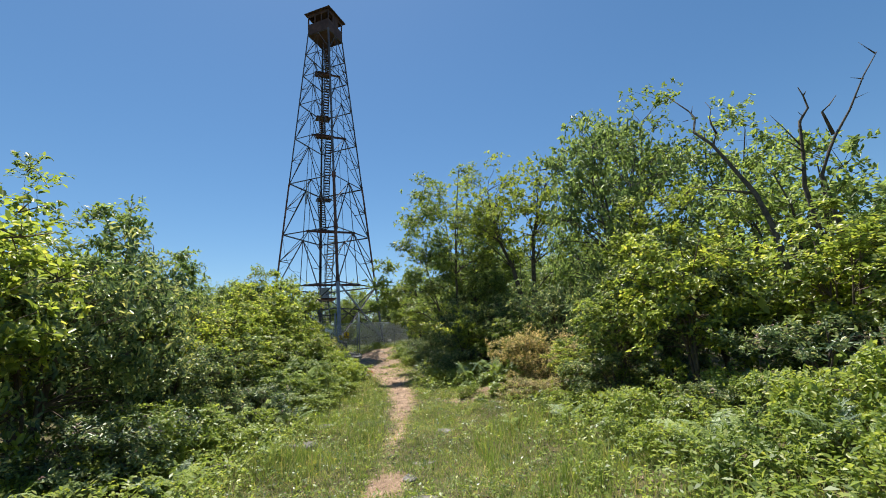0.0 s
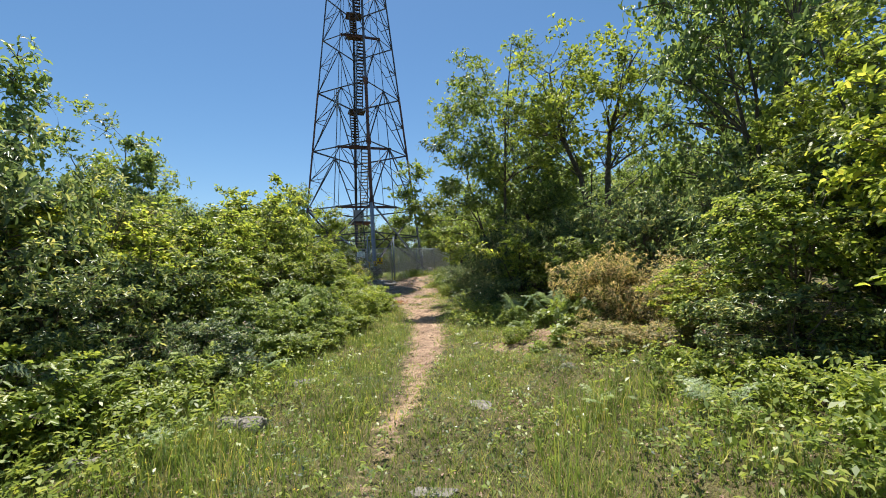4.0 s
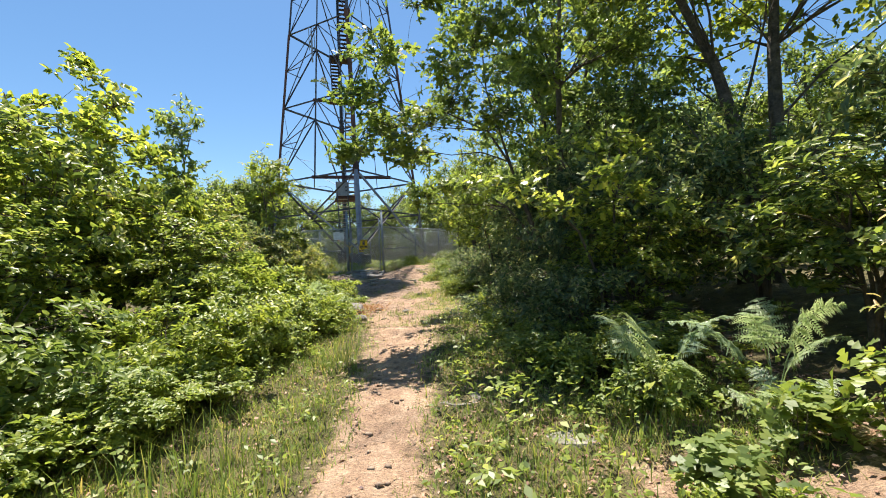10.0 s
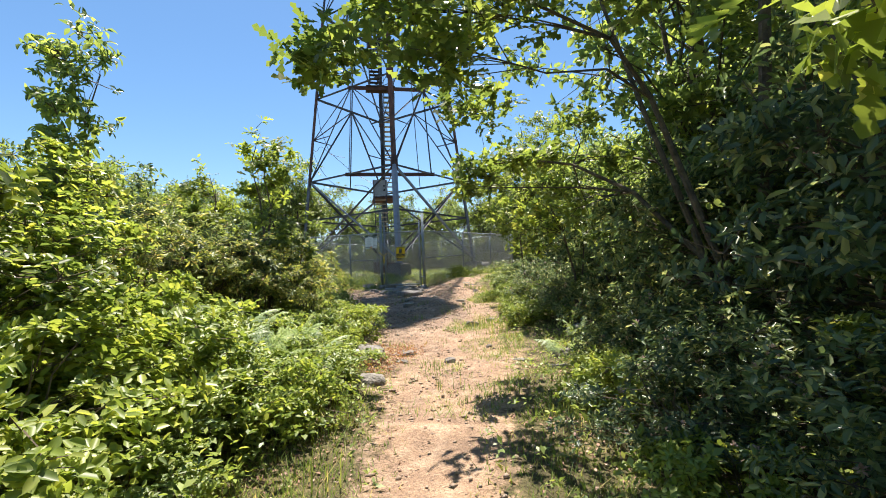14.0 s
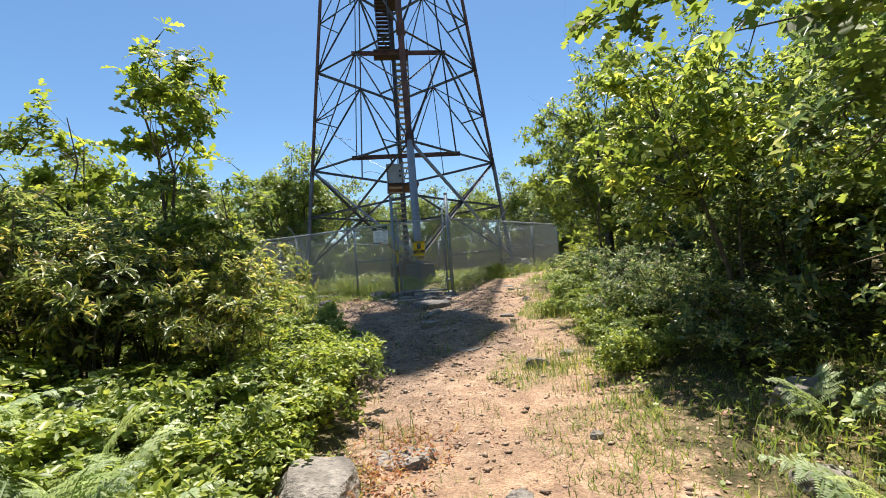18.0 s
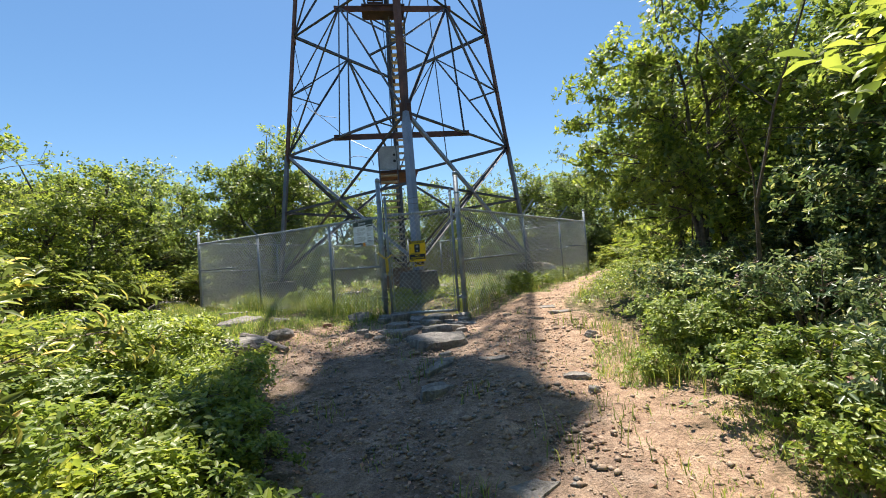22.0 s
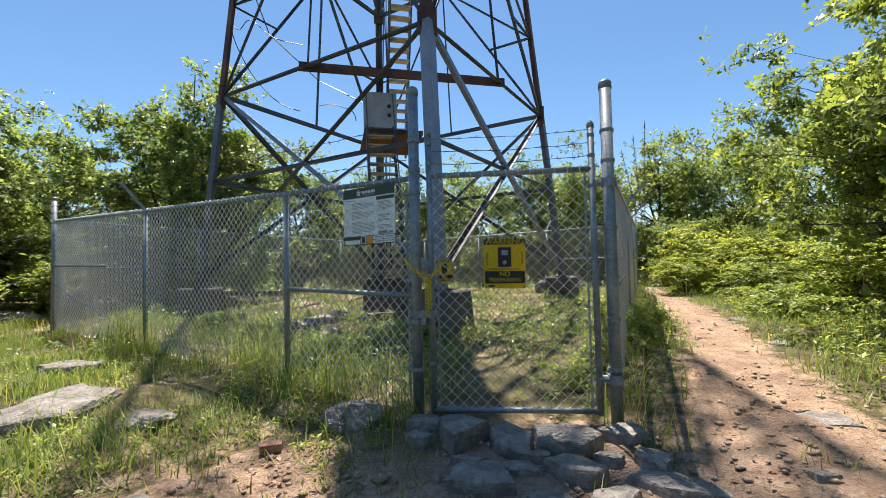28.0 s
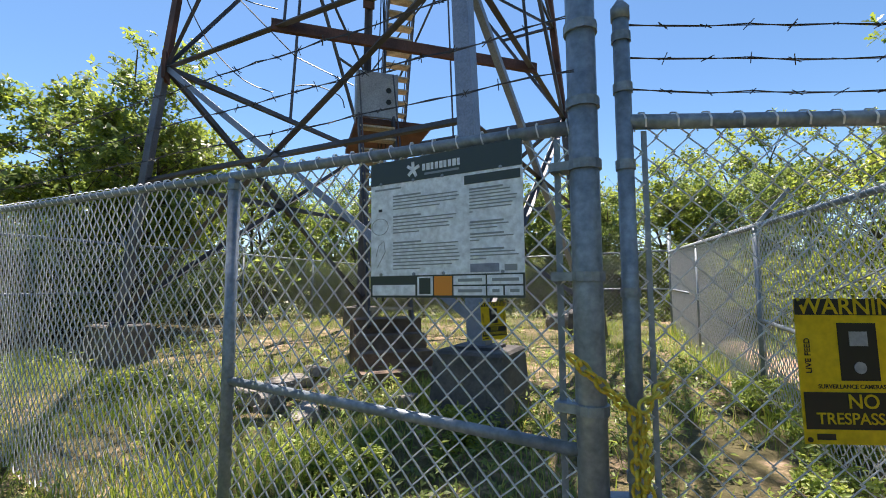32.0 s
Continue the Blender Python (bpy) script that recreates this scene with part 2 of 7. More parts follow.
M_LITTER = leaf_mat("dead_leaf", [(0.0, (0.14, 0.085, 0.055)), (0.6, (0.32, 0.215, 0.14)), (1.0, (0.52, 0.4, 0.29))], 0.15, 0.8, 1.0)
M_RUSTY = leaf_mat("rusty_leaf", [(0.0, (0.16, 0.07, 0.03)), (0.6, (0.32, 0.15, 0.06)), (1.0, (0.42, 0.34, 0.09))], 0.35, 0.5)
M_PETAL = leaf_mat("yellow_petal", [(0.0, (0.7, 0.5, 0.03)), (1.0, (0.85, 0.68, 0.06))], 0.3, 0.5, 1.0, (1, 1, 1))
M_BLOSSOM = leaf_mat("faded_pinkish_blossom", [(0.0, (0.4, 0.29, 0.23)), (1.0, (0.62, 0.48, 0.4))], 0.3, 0.6, 1.0)

# ---- the lie of the land ----
GY = [-60, -10, 0, 3.3, 6.5, 9.6, 13, 16, 19, 22, 24.5, 26, 27.5, 29, 31, 35, 45, 60, 120, 3000]
GZ = [-1, 0, 0, -.12, -.45, -.37, -.18, -.05, .05, 0, .13, .34, .5, .69, .88, 1.05, 1.1, .3, -8, -60]
TY = [-60, 0, 5, 8, 10, 13, 15, 17.4, 19, 21.7, 23, 24.2, 26.3, 28.4, 31, 34, 38, 44, 60]
TX = [-.6, -.7, -.85, -1.0, -1.05, -1.18, -1.48, -1.92, -2.2, -2.75, -3.15, -3.7, -4.4, -4.6, -4.4, -3.65, -2.9, -2.2, -1.5]
TW = [.16, .16, .18, .22, .27, .34, .38, .46, .62, 1.05, 1.35, 1.7, 2.1, 1.6, .6, .42, .4, .4, .4]


def trail(y):
    return np.interp(y, TY, TX)


def land(x, y):
    """Height of the ground, before its fine unevenness."""
    z = np.interp(y, GY, GZ)
    c = trail(y)
    fade = np.clip((27 - y) / 4, 0, 1)
    z = z + fade * 0.14 * np.clip(x - c - 1.7, 0, 4) + fade * 0.05 * np.clip(c - 1.2 - x, 0, 5)
    z = z - 0.12 * np.exp(-(((x + 6.1) / 1.5) ** 2 + ((y - 30.5) / 1.0) ** 2))
    side = np.maximum(np.abs(x + 6) - 30, 0)
    return z - side * 0.09


def rough_at(x, y):
    return 0.05 * (np.sin(1.9 * x + 1.3 * y) * np.sin(1.1 * y - 0.7 * x)) + 0.025 * np.sin(4.1 * x + 0.6 * y) * np.sin(3.7 * y + 1.0)


def ground(x, y):
    return float(land(x, y) + rough_at(x, y) * np.clip((60 - abs(y)) / 20, 0, 1))


def bareness(x, y):
    """1 on trodden dirt, 0 under plants."""
    c, w = trail(y), np.interp(y, TY, TW)
    b = np.clip(1.15 - np.abs(x - c) / w * 0.62, 0, 1) * np.interp(y, [6, 9, 11, 13, 17], [0.42, 0.56, 0.74, 0.92, 1.0])
    # the first stretch is worn through the turf in patches only
    b = b * np.where(y < 12, 1 - np.clip((12 - y) / 4, 0, 1) * (0.22 - 0.3 * np.sin(1.9 * y + 0.9 * np.sin(3.1 * x)) * np.cos(0.83 * y + 1.3)), 1)
    b = np.maximum(b, np.clip(1.25 - np.hypot((x + 0.9) / 0.4, (y - 6.6) / 0.75), 0, 0.85))
    bank = np.clip(1.3 - np.hypot((x - 0.75) / 1.1, (y - 13.3) / 1.15), 0, 0.8) * np.clip(0.75 + 0.7 * np.sin(5.1 * x + 1.7 * y) * np.sin(4.3 * y - 1.9 * x), 0, 1)
    b = np.maximum(b, bank)
    apron = np.clip(1.3 - np.hypot((x + 6.6) / 2.4, (y - 28.6) / 2.1) * 0.75, 0, 1)
    # the fenced yard is overgrown
    yard = (y > 30.9) & (x < -5.64 + 0.2537 * (y - 30.75) + 0.15)
    worn = np.clip(0.25 + 0.9 * np.sin(1.7 * x + 0.9 * y) * np.sin(1.3 * y - 0.6 * x + 1.0), 0, 0.42) * (y > 29.2) * (x < -3.2)
    return np.maximum(np.maximum(b, apron * 0.9) * np.where(yard, 0.42, 1.0), worn)


def stony_shade_at(x, y):
    """1 where grey chips and bedrock crumbs replace the sandy dirt, below the gate; their darker colour also carries
    shade there.
    """
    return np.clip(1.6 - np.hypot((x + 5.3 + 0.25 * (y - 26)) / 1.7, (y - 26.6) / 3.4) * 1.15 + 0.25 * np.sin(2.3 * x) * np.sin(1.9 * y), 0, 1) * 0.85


# ---- mesh tools ----
class Build:
    def __init__(self):
        self.v, self.f = [], []

    def add(self, verts, faces):
        k = len(self.v)
        self.v.extend(verts)
        self.f.extend([tuple(i + k for i in f) for f in faces])
        return self

    def box(self, lo, hi, m=None):
        vs = [Vector((x, y, z)) for x in (lo[0], hi[0]) for y in (lo[1], hi[1]) for z in (lo[2], hi[2])]
        return self.add([m @ v for v in vs] if m else vs, [(0, 1, 3, 2), (4, 6, 7, 5), (0, 4, 5, 1), (2, 3, 7, 6), (0, 2, 6, 4), (1, 5, 7, 3)])

    def prism(self, a, b, prof, up=(0, 0, 1)):
        """Sweeps a profile of (side, up) points from a to b."""
        a, b = Vector(a), Vector(b)
        d = (b - a).normalized()
        s = d.cross(Vector(up))
        s = s.normalized() if s.length > 1e-4 else Vector((1, 0, 0))
        u = s.cross(d)
        n = len(prof)
        vs = [p + s * x + u * y for p in (a, b) for x, y in prof]
        fs = [(i, (i + 1) % n, n + (i + 1) % n, n + i) for i in range(n)] + [tuple(range(n))[::-1], tuple(range(n, 2 * n))]
        return self.add(vs, fs)

    def tube(self, pts, radii, n=6):
        pts = [Vector(p) for p in pts]
        rings = []
        for i, p in enumerate(pts):
            d = (pts[min(i + 1, len(pts) - 1)] - pts[max(i - 1, 0)]).normalized()
            s = d.cross(Vector((0.31, 0.17, 0.93)))
            s = s.normalized() if s.length > 1e-3 else Vector((1, 0, 0))
            u = d.cross(s)
            r = radii[i] if isinstance(radii, (list, tuple)) else radii
            rings.append([p + (s * math.cos(2 * math.pi * k / n) + u * math.sin(2 * math.pi * k / n)) * r for k in range(n)])
        fs = [(i * n + k, i * n + (k + 1) % n, (i + 1) * n + (k + 1) % n, (i + 1) * n + k) for i in range(len(pts) - 1) for k in range(n)]
        fs += [tuple(range(n))[::-1], tuple(range((len(pts) - 1) * n, len(pts) * n))]
        return self.add([v for r in rings for v in r], fs)

    def mesh(self, name, mat, smooth=False):
        me = bpy.data.meshes.new(name)
        me.from_pydata([tuple(v) for v in self.v], [], self.f)
        me.materials.append(mat)
        if smooth:
            me.shade_smooth()
        return me


def np_mesh(name, verts, faces, mat):
    me = bpy.data.meshes.new(name)
    verts, faces = np.asarray(verts, dtype=np.float32), np.asarray(faces, dtype=np.int32)
    k = faces.shape[1]
    me.vertices.add(len(verts))
    me.vertices.foreach_set("co", verts.ravel())
    me.loops.add(faces.size)
    me.loops.foreach_set("vertex_index", faces.ravel())
    me.polygons.add(len(faces))
    me.polygons.foreach_set("loop_start", np.arange(0, faces.size, k, dtype=np.int32))
    me.update(calc_edges=True)
    me.materials.append(mat)
    return me


def thing(name, label, category, at=None, group="", kind=""):
    e = new(name)
    e.matrix_basis = at if at is not None else Matrix()
    return tagged(e, label, category, group, kind)


def part(name, me, parent, label="", at=None):
    o = new(name, me)
    o.parent = parent
    if at is not None:
        o.matrix_basis = at
    return tagged(o, label)


def L_prof(w, t=0.012):
    return [(0, 0), (w, 0), (w, t), (t, t), (t, w), (0, w)]


# ---- ground ----
def spaced(lo, hi, step, far):
    core = list(np.arange(lo, hi + 1e-6, step))
    out, s, v = [], step, hi
    while v < far:
        s *= 1.35
        v += s
        out.append(v)
    inn, s, v = [], step, lo
    while v > -far:
        s *= 1.35
        v -= s
        inn.append(v)
    return np.array(inn[::-1] + core + out)


def build_ground():
    xs, ys = spaced(-20, 10, 0.2, 1600), spaced(-6, 52, 0.2, 1600)
    X, Y = np.meshgrid(xs, ys)
    near = np.clip((70 - np.hypot(X + 6, Y - 22)) / 30, 0, 1)
    rng = np.random.default_rng(5)
    Z = land(X, Y) + rough_at(X, Y) * np.clip((60 - np.abs(Y)) / 20, 0, 1) + rng.normal(0, 0.008, X.shape) * near
    ny, nx = X.shape
    i = (np.arange(ny - 1)[:, None] * nx + np.arange(nx - 1)[None, :]).ravel()
    me = np_mesh("ground", np.stack([X.ravel(), Y.ravel(), Z.ravel()], 1), np.stack([i, i + 1, i + nx + 1, i + nx], 1), M_GROUND)
    at = me.attributes.new("bare", "FLOAT", "POINT")
    at.data.foreach_set("value", bareness(X.ravel(), Y.ravel()).astype(np.float32))
    at = me.attributes.new("stony_shade", "FLOAT", "POINT")
    at.data.foreach_set("value", stony_shade_at(X.ravel(), Y.ravel()).astype(np.float32))
    me.shade_smooth()
    return tagged(new("ground", me), "sandy trail and litter-covered soil of a wooded hilltop", "ground", kind="structure")


build_ground()

# ---- lookout tower ----
TC, PHI = Vector((-9.607, 38.141, 0)), radians(24.2)
RIGHT, FRONT = Vector((math.cos(PHI), math.sin(PHI), 0)), Vector((math.sin(PHI), -math.cos(PHI), 0))
LEVELS = [6.33, 10.92, 15.57, 19.87, 23.34, 26.3, 28.6, 30.75]
BASE_Z = 1.68


def half(z):
    return 4.224 - 0.107 * (z - 6.33)


def corner(k, z, grow=0.0):
    d = (-RIGHT, FRONT, RIGHT, -FRONT)[k % 4]
    return TC + d * (half(z) + grow) + Vector((0, 0, z))


def local(f, r, z):
    return TC + FRONT * f + RIGHT * r + Vector((0, 0, z))


def member(tower, name, a, b, w, mat, label=""):
    t = max(0.01, w * 0.14)
    me = Build().prism(a, b, [(p - w / 3, q - w / 3) for p, q in L_prof(w, t)]).mesh(name, mat)
    return part(name, me, tower, label)


def build_tower():
    tower = thing("lookout_tower", "tall rusty steel lattice fire lookout tower on concrete footings", "tower")
    for k in range(4):
        outward = (corner(k, 0) - TC).normalized()
        for z0, z1, w, mat in ((BASE_Z - 0.1, 6.33, 0.2, M_GREYST if k == 1 else M_STEEL), (6.33, 15.57, 0.17, M_TOWER if k == 3 else M_RUST), (15.57, 30.9, 0.13, M_TOWER)):
            me = Build().prism(corner(k, z0), corner(k, z1), [(x * 0.707 - y * 0.707, x * 0.707 + y * 0.707 - w * 0.6) for x, y in L_prof(w, 0.02)], up=-outward).mesh("leg", mat)
            part("leg", me, tower, "bluish grey painted steel leg" if mat is M_GREYST else "")
        for z in LEVELS[:3]:
            g = Build().box((-0.17, -0.03, -0.25), (0.17, 0.03, 0.25), Matrix.Translation(corner(k, z)) @ Matrix.Rotation(PHI + math.pi / 2 * (k + 1), 4, "Z"))
            part("gusset_plate", g.mesh("gusset_plate", M_RUST), tower)
    for i, z in enumerate(LEVELS):
        below = LEVELS[i - 1] if i else None
        w = 0.088 if i < 3 else 0.068
        for k in range(4):
            a, b = corner(k, z), corner(k + 1, z)
            member(tower, "girt", a, b, w * 1.1, M_TOWER)
            if below is None:
                continue
            c, d = corner(k, below), corner(k + 1, below)
            top, bot = (a + b) / 2, (c + d) / 2
            ml, mr = (a + c) / 2, (b + d) / 2
            xl, xr = (c + top) / 2, (d + top) / 2
            for p, q in ((c, top), (d, top)):
                member(tower, "diagonal_brace", p, q, w * 0.8, M_TOWER)
            member(tower, "hanger", top, bot, w * 0.55, M_TOWER)
            if i < 7:
                for p, q in ((ml, xl), (mr, xr), (ml, top), (mr, top)):
                    member(tower, "secondary_brace", p, q, w * 0.6, M_TOWER)
    zf = 1.9
    for k in range(4):
        a, b = corner(k, zf), corner(k + 1, zf)
        c, d = corner(k, 6.33), corner(k + 1, 6.33)
        member(tower, "bottom_brace", a, d, 0.1, M_TOWER)
        member(tower, "bottom_brace", b, c, 0.1, M_GREYST if k in (0, 1) else M_TOWER)
        m1, m2 = corner(k, 4.2), corner(k + 1, 4.2)
        member(tower, "girt", m1, m2, 0.09, M_TOWER)
    # landings and the beams that carry them
    for n, z in enumerate((6.33, 10.92, 19.87, 26.3)):
        l, r, f = corner(0, z), corner(2, z), corner(1, z)
        a, b = l * 0.52 + f * 0.48, r * 0.52 + f * 0.48
        me = Build().prism(a - RIGHT * 0.1, b + RIGHT * 0.1, [(-0.04, -0.09), (0.04, -0.09), (0.04, 0.09), (-0.04, 0.09)]).mesh("landing_beam", M_RUST)
        part("landing_beam", me, tower, "dark rusty landing beam")
        if n:
            fm = half(z) * 0.48
            m = Matrix.Translation(local(fm - 0.35, -0.35, z + 0.1)) @ Matrix.Rotation(PHI, 4, "Z")
            part("landing", Build().box((-0.75, -0.45, -0.03), (0.75, 0.45, 0.03), m).mesh("landing", M_CAB), tower)
    # stairs: bottom height, place toward the front, top height, its place, lane, width
    flights = [(1.75, 2.75, 5.35, 1.25, -0.55, 0.62), (5.2, -0.9, 10.9, 1.35, 0.12, 0.55), (11.0, 1.35, 14.4, 0.1, -0.6, 0.55), (14.4, -0.9, 19.8, 0.95, 0.05, 0.5), (20.0, 0.95, 22.4, 0.0, -0.45, 0.5),
               (22.4, -0.7, 26.2, 0.55, 0.05, 0.45), (26.4, 0.5, 30.7, -0.5, 0.1, 0.45)]
    for z0, f0, z1, f1, lane, wd in flights:
        st = part("stair_flight", None, tower, "steep open stair flight with flat treads")
        for s in (-1, 1):
            me = Build().prism(local(f0, lane + s * wd / 2, z0), local(f1, lane + s * wd / 2, z1), [(-0.018, -0.09), (0.018, -0.09), (0.018, 0.09), (-0.018, 0.09)]).mesh("stringer", M_TOWER)
            part("stringer", me, st)
            hr = Build().tube([local(f0, lane + s * wd / 2, z0 + 0.85), local(f1, lane + s * wd / 2, z1 + 0.85)], 0.014, 5)
            part("handrail", hr.mesh("handrail", M_TOWER), st)
        n = round((z1 - z0) / 0.235)
        tread = Build().box((-wd / 2, -0.11, -0.018), (wd / 2, 0.11, 0.018)).mesh("tread", M_TREAD if z0 < 9 else M_CAB)
        for i in range(1, n):
            t = i / n
            part("tread", tread, st, at=Matrix.Translation(local(f0 + (f1 - f0) * t, lane, z0 + (z1 - z0) * t)) @ Matrix.Rotation(PHI, 4, "Z"))
        if z0 in (14.4, 22.4):
            m = Matrix.Translation(local(-0.3, -0.25, z0)) @ Matrix.Rotation(PHI, 4, "Z")
            part("landing", Build().box((-0.65, -0.5, -0.04), (0.65, 0.5, 0.04), m).mesh("landing", M_CAB), tower)
    m = Matrix.Translation(local(0.2, -0.2, 5.3)) @ Matrix.Rotation(PHI, 4, "Z")
    part("landing", Build().box((-0.7, -1.0, -0.05), (0.7, 1.0, 0.05), m).mesh("landing", M_RUST), tower)
    # steel plate hatch on the lowest flight, and the cables down the middle
    m = Matrix.Translation(local(1.22, -0.52, 5.78)) @ Matrix.Rotation(PHI, 4, "Z")
    hb = Build().box((-0.36, -0.04, -0.42), (0.36, 0.04, 0.42), m).box((-0.38, -0.02, -0.44), (-0.34, 0.3, 0.44), m).box((0.34, -0.02, -0.44), (0.38, 0.3, 0.44), m)
    hatch = part("hatch_plate", hb.mesh("hatch_plate", M_BOXM), tower, "grey steel plate barring the stair")
    for dz in (-0.12, 0.1):
        part("hatch_hole", Build().tube([m @ Vector((0.2, -0.05, dz)), m @ Vector((0.2, -0.035, dz))], 0.05, 10).mesh("hatch_hole", M_BLACK), hatch)
    for r in (-0.32, -0.25, -0.2):
        pts = [local(0.25 + r * 0.2, r, z) + RIGHT * 0.03 * math.sin(z * 1.3 + r * 30) for z in np.linspace(2.0, 30.5, 40)]
        part("cable", Build().tube(pts, 0.012, 4).mesh("cable", M_BLACK), tower)
    lp = [corner(0, 10.7) + Vector((0, 0, 0)), corner(0, 9.2) + RIGHT * 0.35, corner(0, 8.0) + RIGHT * 0.9, corner(0, 6.9) + RIGHT * 2.2, local(0.8, -0.9, 6.1)]
    part("cable", Build().tube(lp, 0.012, 4).mesh("cable", M_BLACK), tower, "loose black cable")
    # footings
    for k in range(4):
        c = corner(k, BASE_Z)
        gz = ground(c.x, c.y)
        m = Matrix.Translation((c.x, c.y, 0)) @ Matrix.Rotation(PHI + math.pi / 4, 4, "Z")
        b = Build()
        vs = [m @ Vector((sx * s, sy * s, z)) for z, s in ((gz - 0.3, 0.42), (BASE_Z - 0.03, 0.36), (BASE_Z, 0.335)) for sx, sy in ((-1, -1), (1, -1), (1, 1), (-1, 1))]
        b.add(vs, [(i * 4 + j, i * 4 + (j + 1) % 4, i * 4 + 4 + (j + 1) % 4, i * 4 + 4 + j) for i in (0, 1) for j in range(4)] + [(8, 9, 10, 11)])
        part("footing", b.mesh("footing", M_CONC), tower, "weathered concrete footing block")
        part("base_plate", Build().box((-0.2, -0.2, BASE_Z), (0.2, 0.2, BASE_Z + 0.03), m).mesh("base_plate", M_TOWER), tower)
    # cab
    m = Matrix.Translation(TC) @ Matrix.Rotation(PHI + math.pi / 4, 4, "Z")
    z, s = 30.8, 1.16
    cab = part("cab", None, tower, "dark rusty cab with open window bands under a low hip roof")
    part("floor", Build().box((-s, -s, z), (s, s, z + 0.12), m).mesh("floor", M_CAB), cab)
    for k in range(4):
        r = m @ Matrix.Rotation(math.pi / 2 * k, 4, "Z")
        part("wall", Build().box((-s, -s, z + 0.12), (s - 0.05, -s + 0.05, z + 1.1), r).mesh("wall", M_CAB), cab)
        part("wall", Build().box((-s, -s, z + 1.85), (s - 0.05, -s + 0.05, z + 2.15), r).mesh("wall", M_CAB), cab)
        for x in (-s + 0.05, -0.38, 0.38):
            part("mullion", Build().box((x - 0.06, -s, z + 1.1), (x + 0.06, -s + 0.06, z + 1.85), r).mesh("mullion", M_CAB), cab)
        if k % 2 == 0:
            part("shutter", Build().box((-0.34, -s + 0.01, z + 1.12), (0.34, -s + 0.05, z + 1.84), r).mesh("shutter", M_CAB), cab)
    e = 1.42
    rv = [m @ Vector((sx * e, sy * e, z + 2.15)) for sx, sy in ((-1, -1), (1, -1), (1, 1), (-1, 1))] + [m @ Vector((sx * e, sy * e, z + 2.22)) for sx, sy in ((-1, -1), (1, -1), (1, 1), (-1, 1))] + [m @ Vector((0, 0, z + 2.95))]
    part("roof", Build().add(rv, [(3, 2, 1, 0), (0, 1, 5, 4), (1, 2, 6, 5), (2, 3, 7, 6), (3, 0, 4, 7), (4, 5, 8), (5, 6, 8), (6, 7, 8), (7, 4, 8)]).mesh("roof", M_CAB), cab)
    part("vent_cap", Build().box((-0.2, -0.2, z + 2.85), (0.2, 0.2, z + 3.1), m).mesh("vent_cap", M_CAB), cab)
    # antenna on the left front face
    p = corner(0, 15.3) * 0.6 + corner(1, 15.3) * 0.4
    an = part("antenna", Build().tube([p, p + Vector((0, 0, -1.9))], 0.05, 8).mesh("antenna", M_BOXM), tower, "grey whip antenna cluster")
    for dx in (-0.15, 0.0, 0.15):
        part("antenna_rod", Build().tube([p + RIGHT * dx + Vector((0, 0, -1.2)), p + RIGHT * dx + Vector((0, 0, 0.2))], 0.025, 6).mesh("antenna_rod", M_BOXM), an)
    return tower


def loose_cable(pts):
    c = thing("cable", "loose black cable hanging from the tower leg", "cable")
    fine = []
    for k in range(len(pts) - 1):
        a, b, c0, c1 = (Vector(pts[max(0, min(len(pts) - 1, k + d))]) for d in (-1, 0, 1, 2))
        for t in (0.0, 0.33, 0.66):
            fine.append(0.5 * (2 * b + (c0 - a) * t + (2 * a - 5 * b + 4 * c0 - c1) * t * t + (3 * b - a - 3 * c0 + c1) * t * t * t))
    part("cable_run", Build().tube(fine + [Vector(pts[-1])], 0.011, 5).mesh("cable_run", M_BLACK), c)


loose_cable([(-13.33, 36.48, 8.54), (-13.2, 36.45, 7.83), (-12.86, 36.44, 7.1), (-12.48, 36.45, 6.54), (-11.98, 36.52, 6.05), (-11.51, 36.66, 5.87)])
loose_cable([(-13.29, 36.51, 8.18), (-13.08, 36.53, 8.01), (-12.82, 36.59, 8.27), (-12.27, 36.7, 7.8), (-11.57, 36.86, 7.62)])
loose_cable([(-11.07, 36.66, 5.97), (-10.77, 36.8, 6.03), (-10.36, 36.98, 5.89), (-10.27, 37.01, 5.66)])
build_tower()


def steps_block():
    st = thing("concrete_steps", "old concrete steps at the foot of the tower stair", "steps")
    m = Matrix.Translation(local(2.95, -0.55, 0)) @ Matrix.Rotation(PHI, 4, "Z")
    gz = ground(*local(2.95, -0.55, 0).xy)
    for i in range(4):
        part("step", Build().box((-0.5, -0.5 + 0.3 * i, gz - 0.1), (0.5, 0.9, gz + 0.2 * (i + 1)), m).mesh("step", M_STEP), st)


steps_block()

# ---- chain-link fence ----
GL, GR = Vector((-7.255, 30.63, 0)), Vector((-5.64, 30.75, 0))
FL, FR = Vector((-15.55, 34.16, 0)), Vector((-3.08, 40.84, 0))
BK = FL + (FR - GR) + (GR - GL) * 0.6 + Vector((-1.0, 2.6, 0))
FENCE_H = 2.12


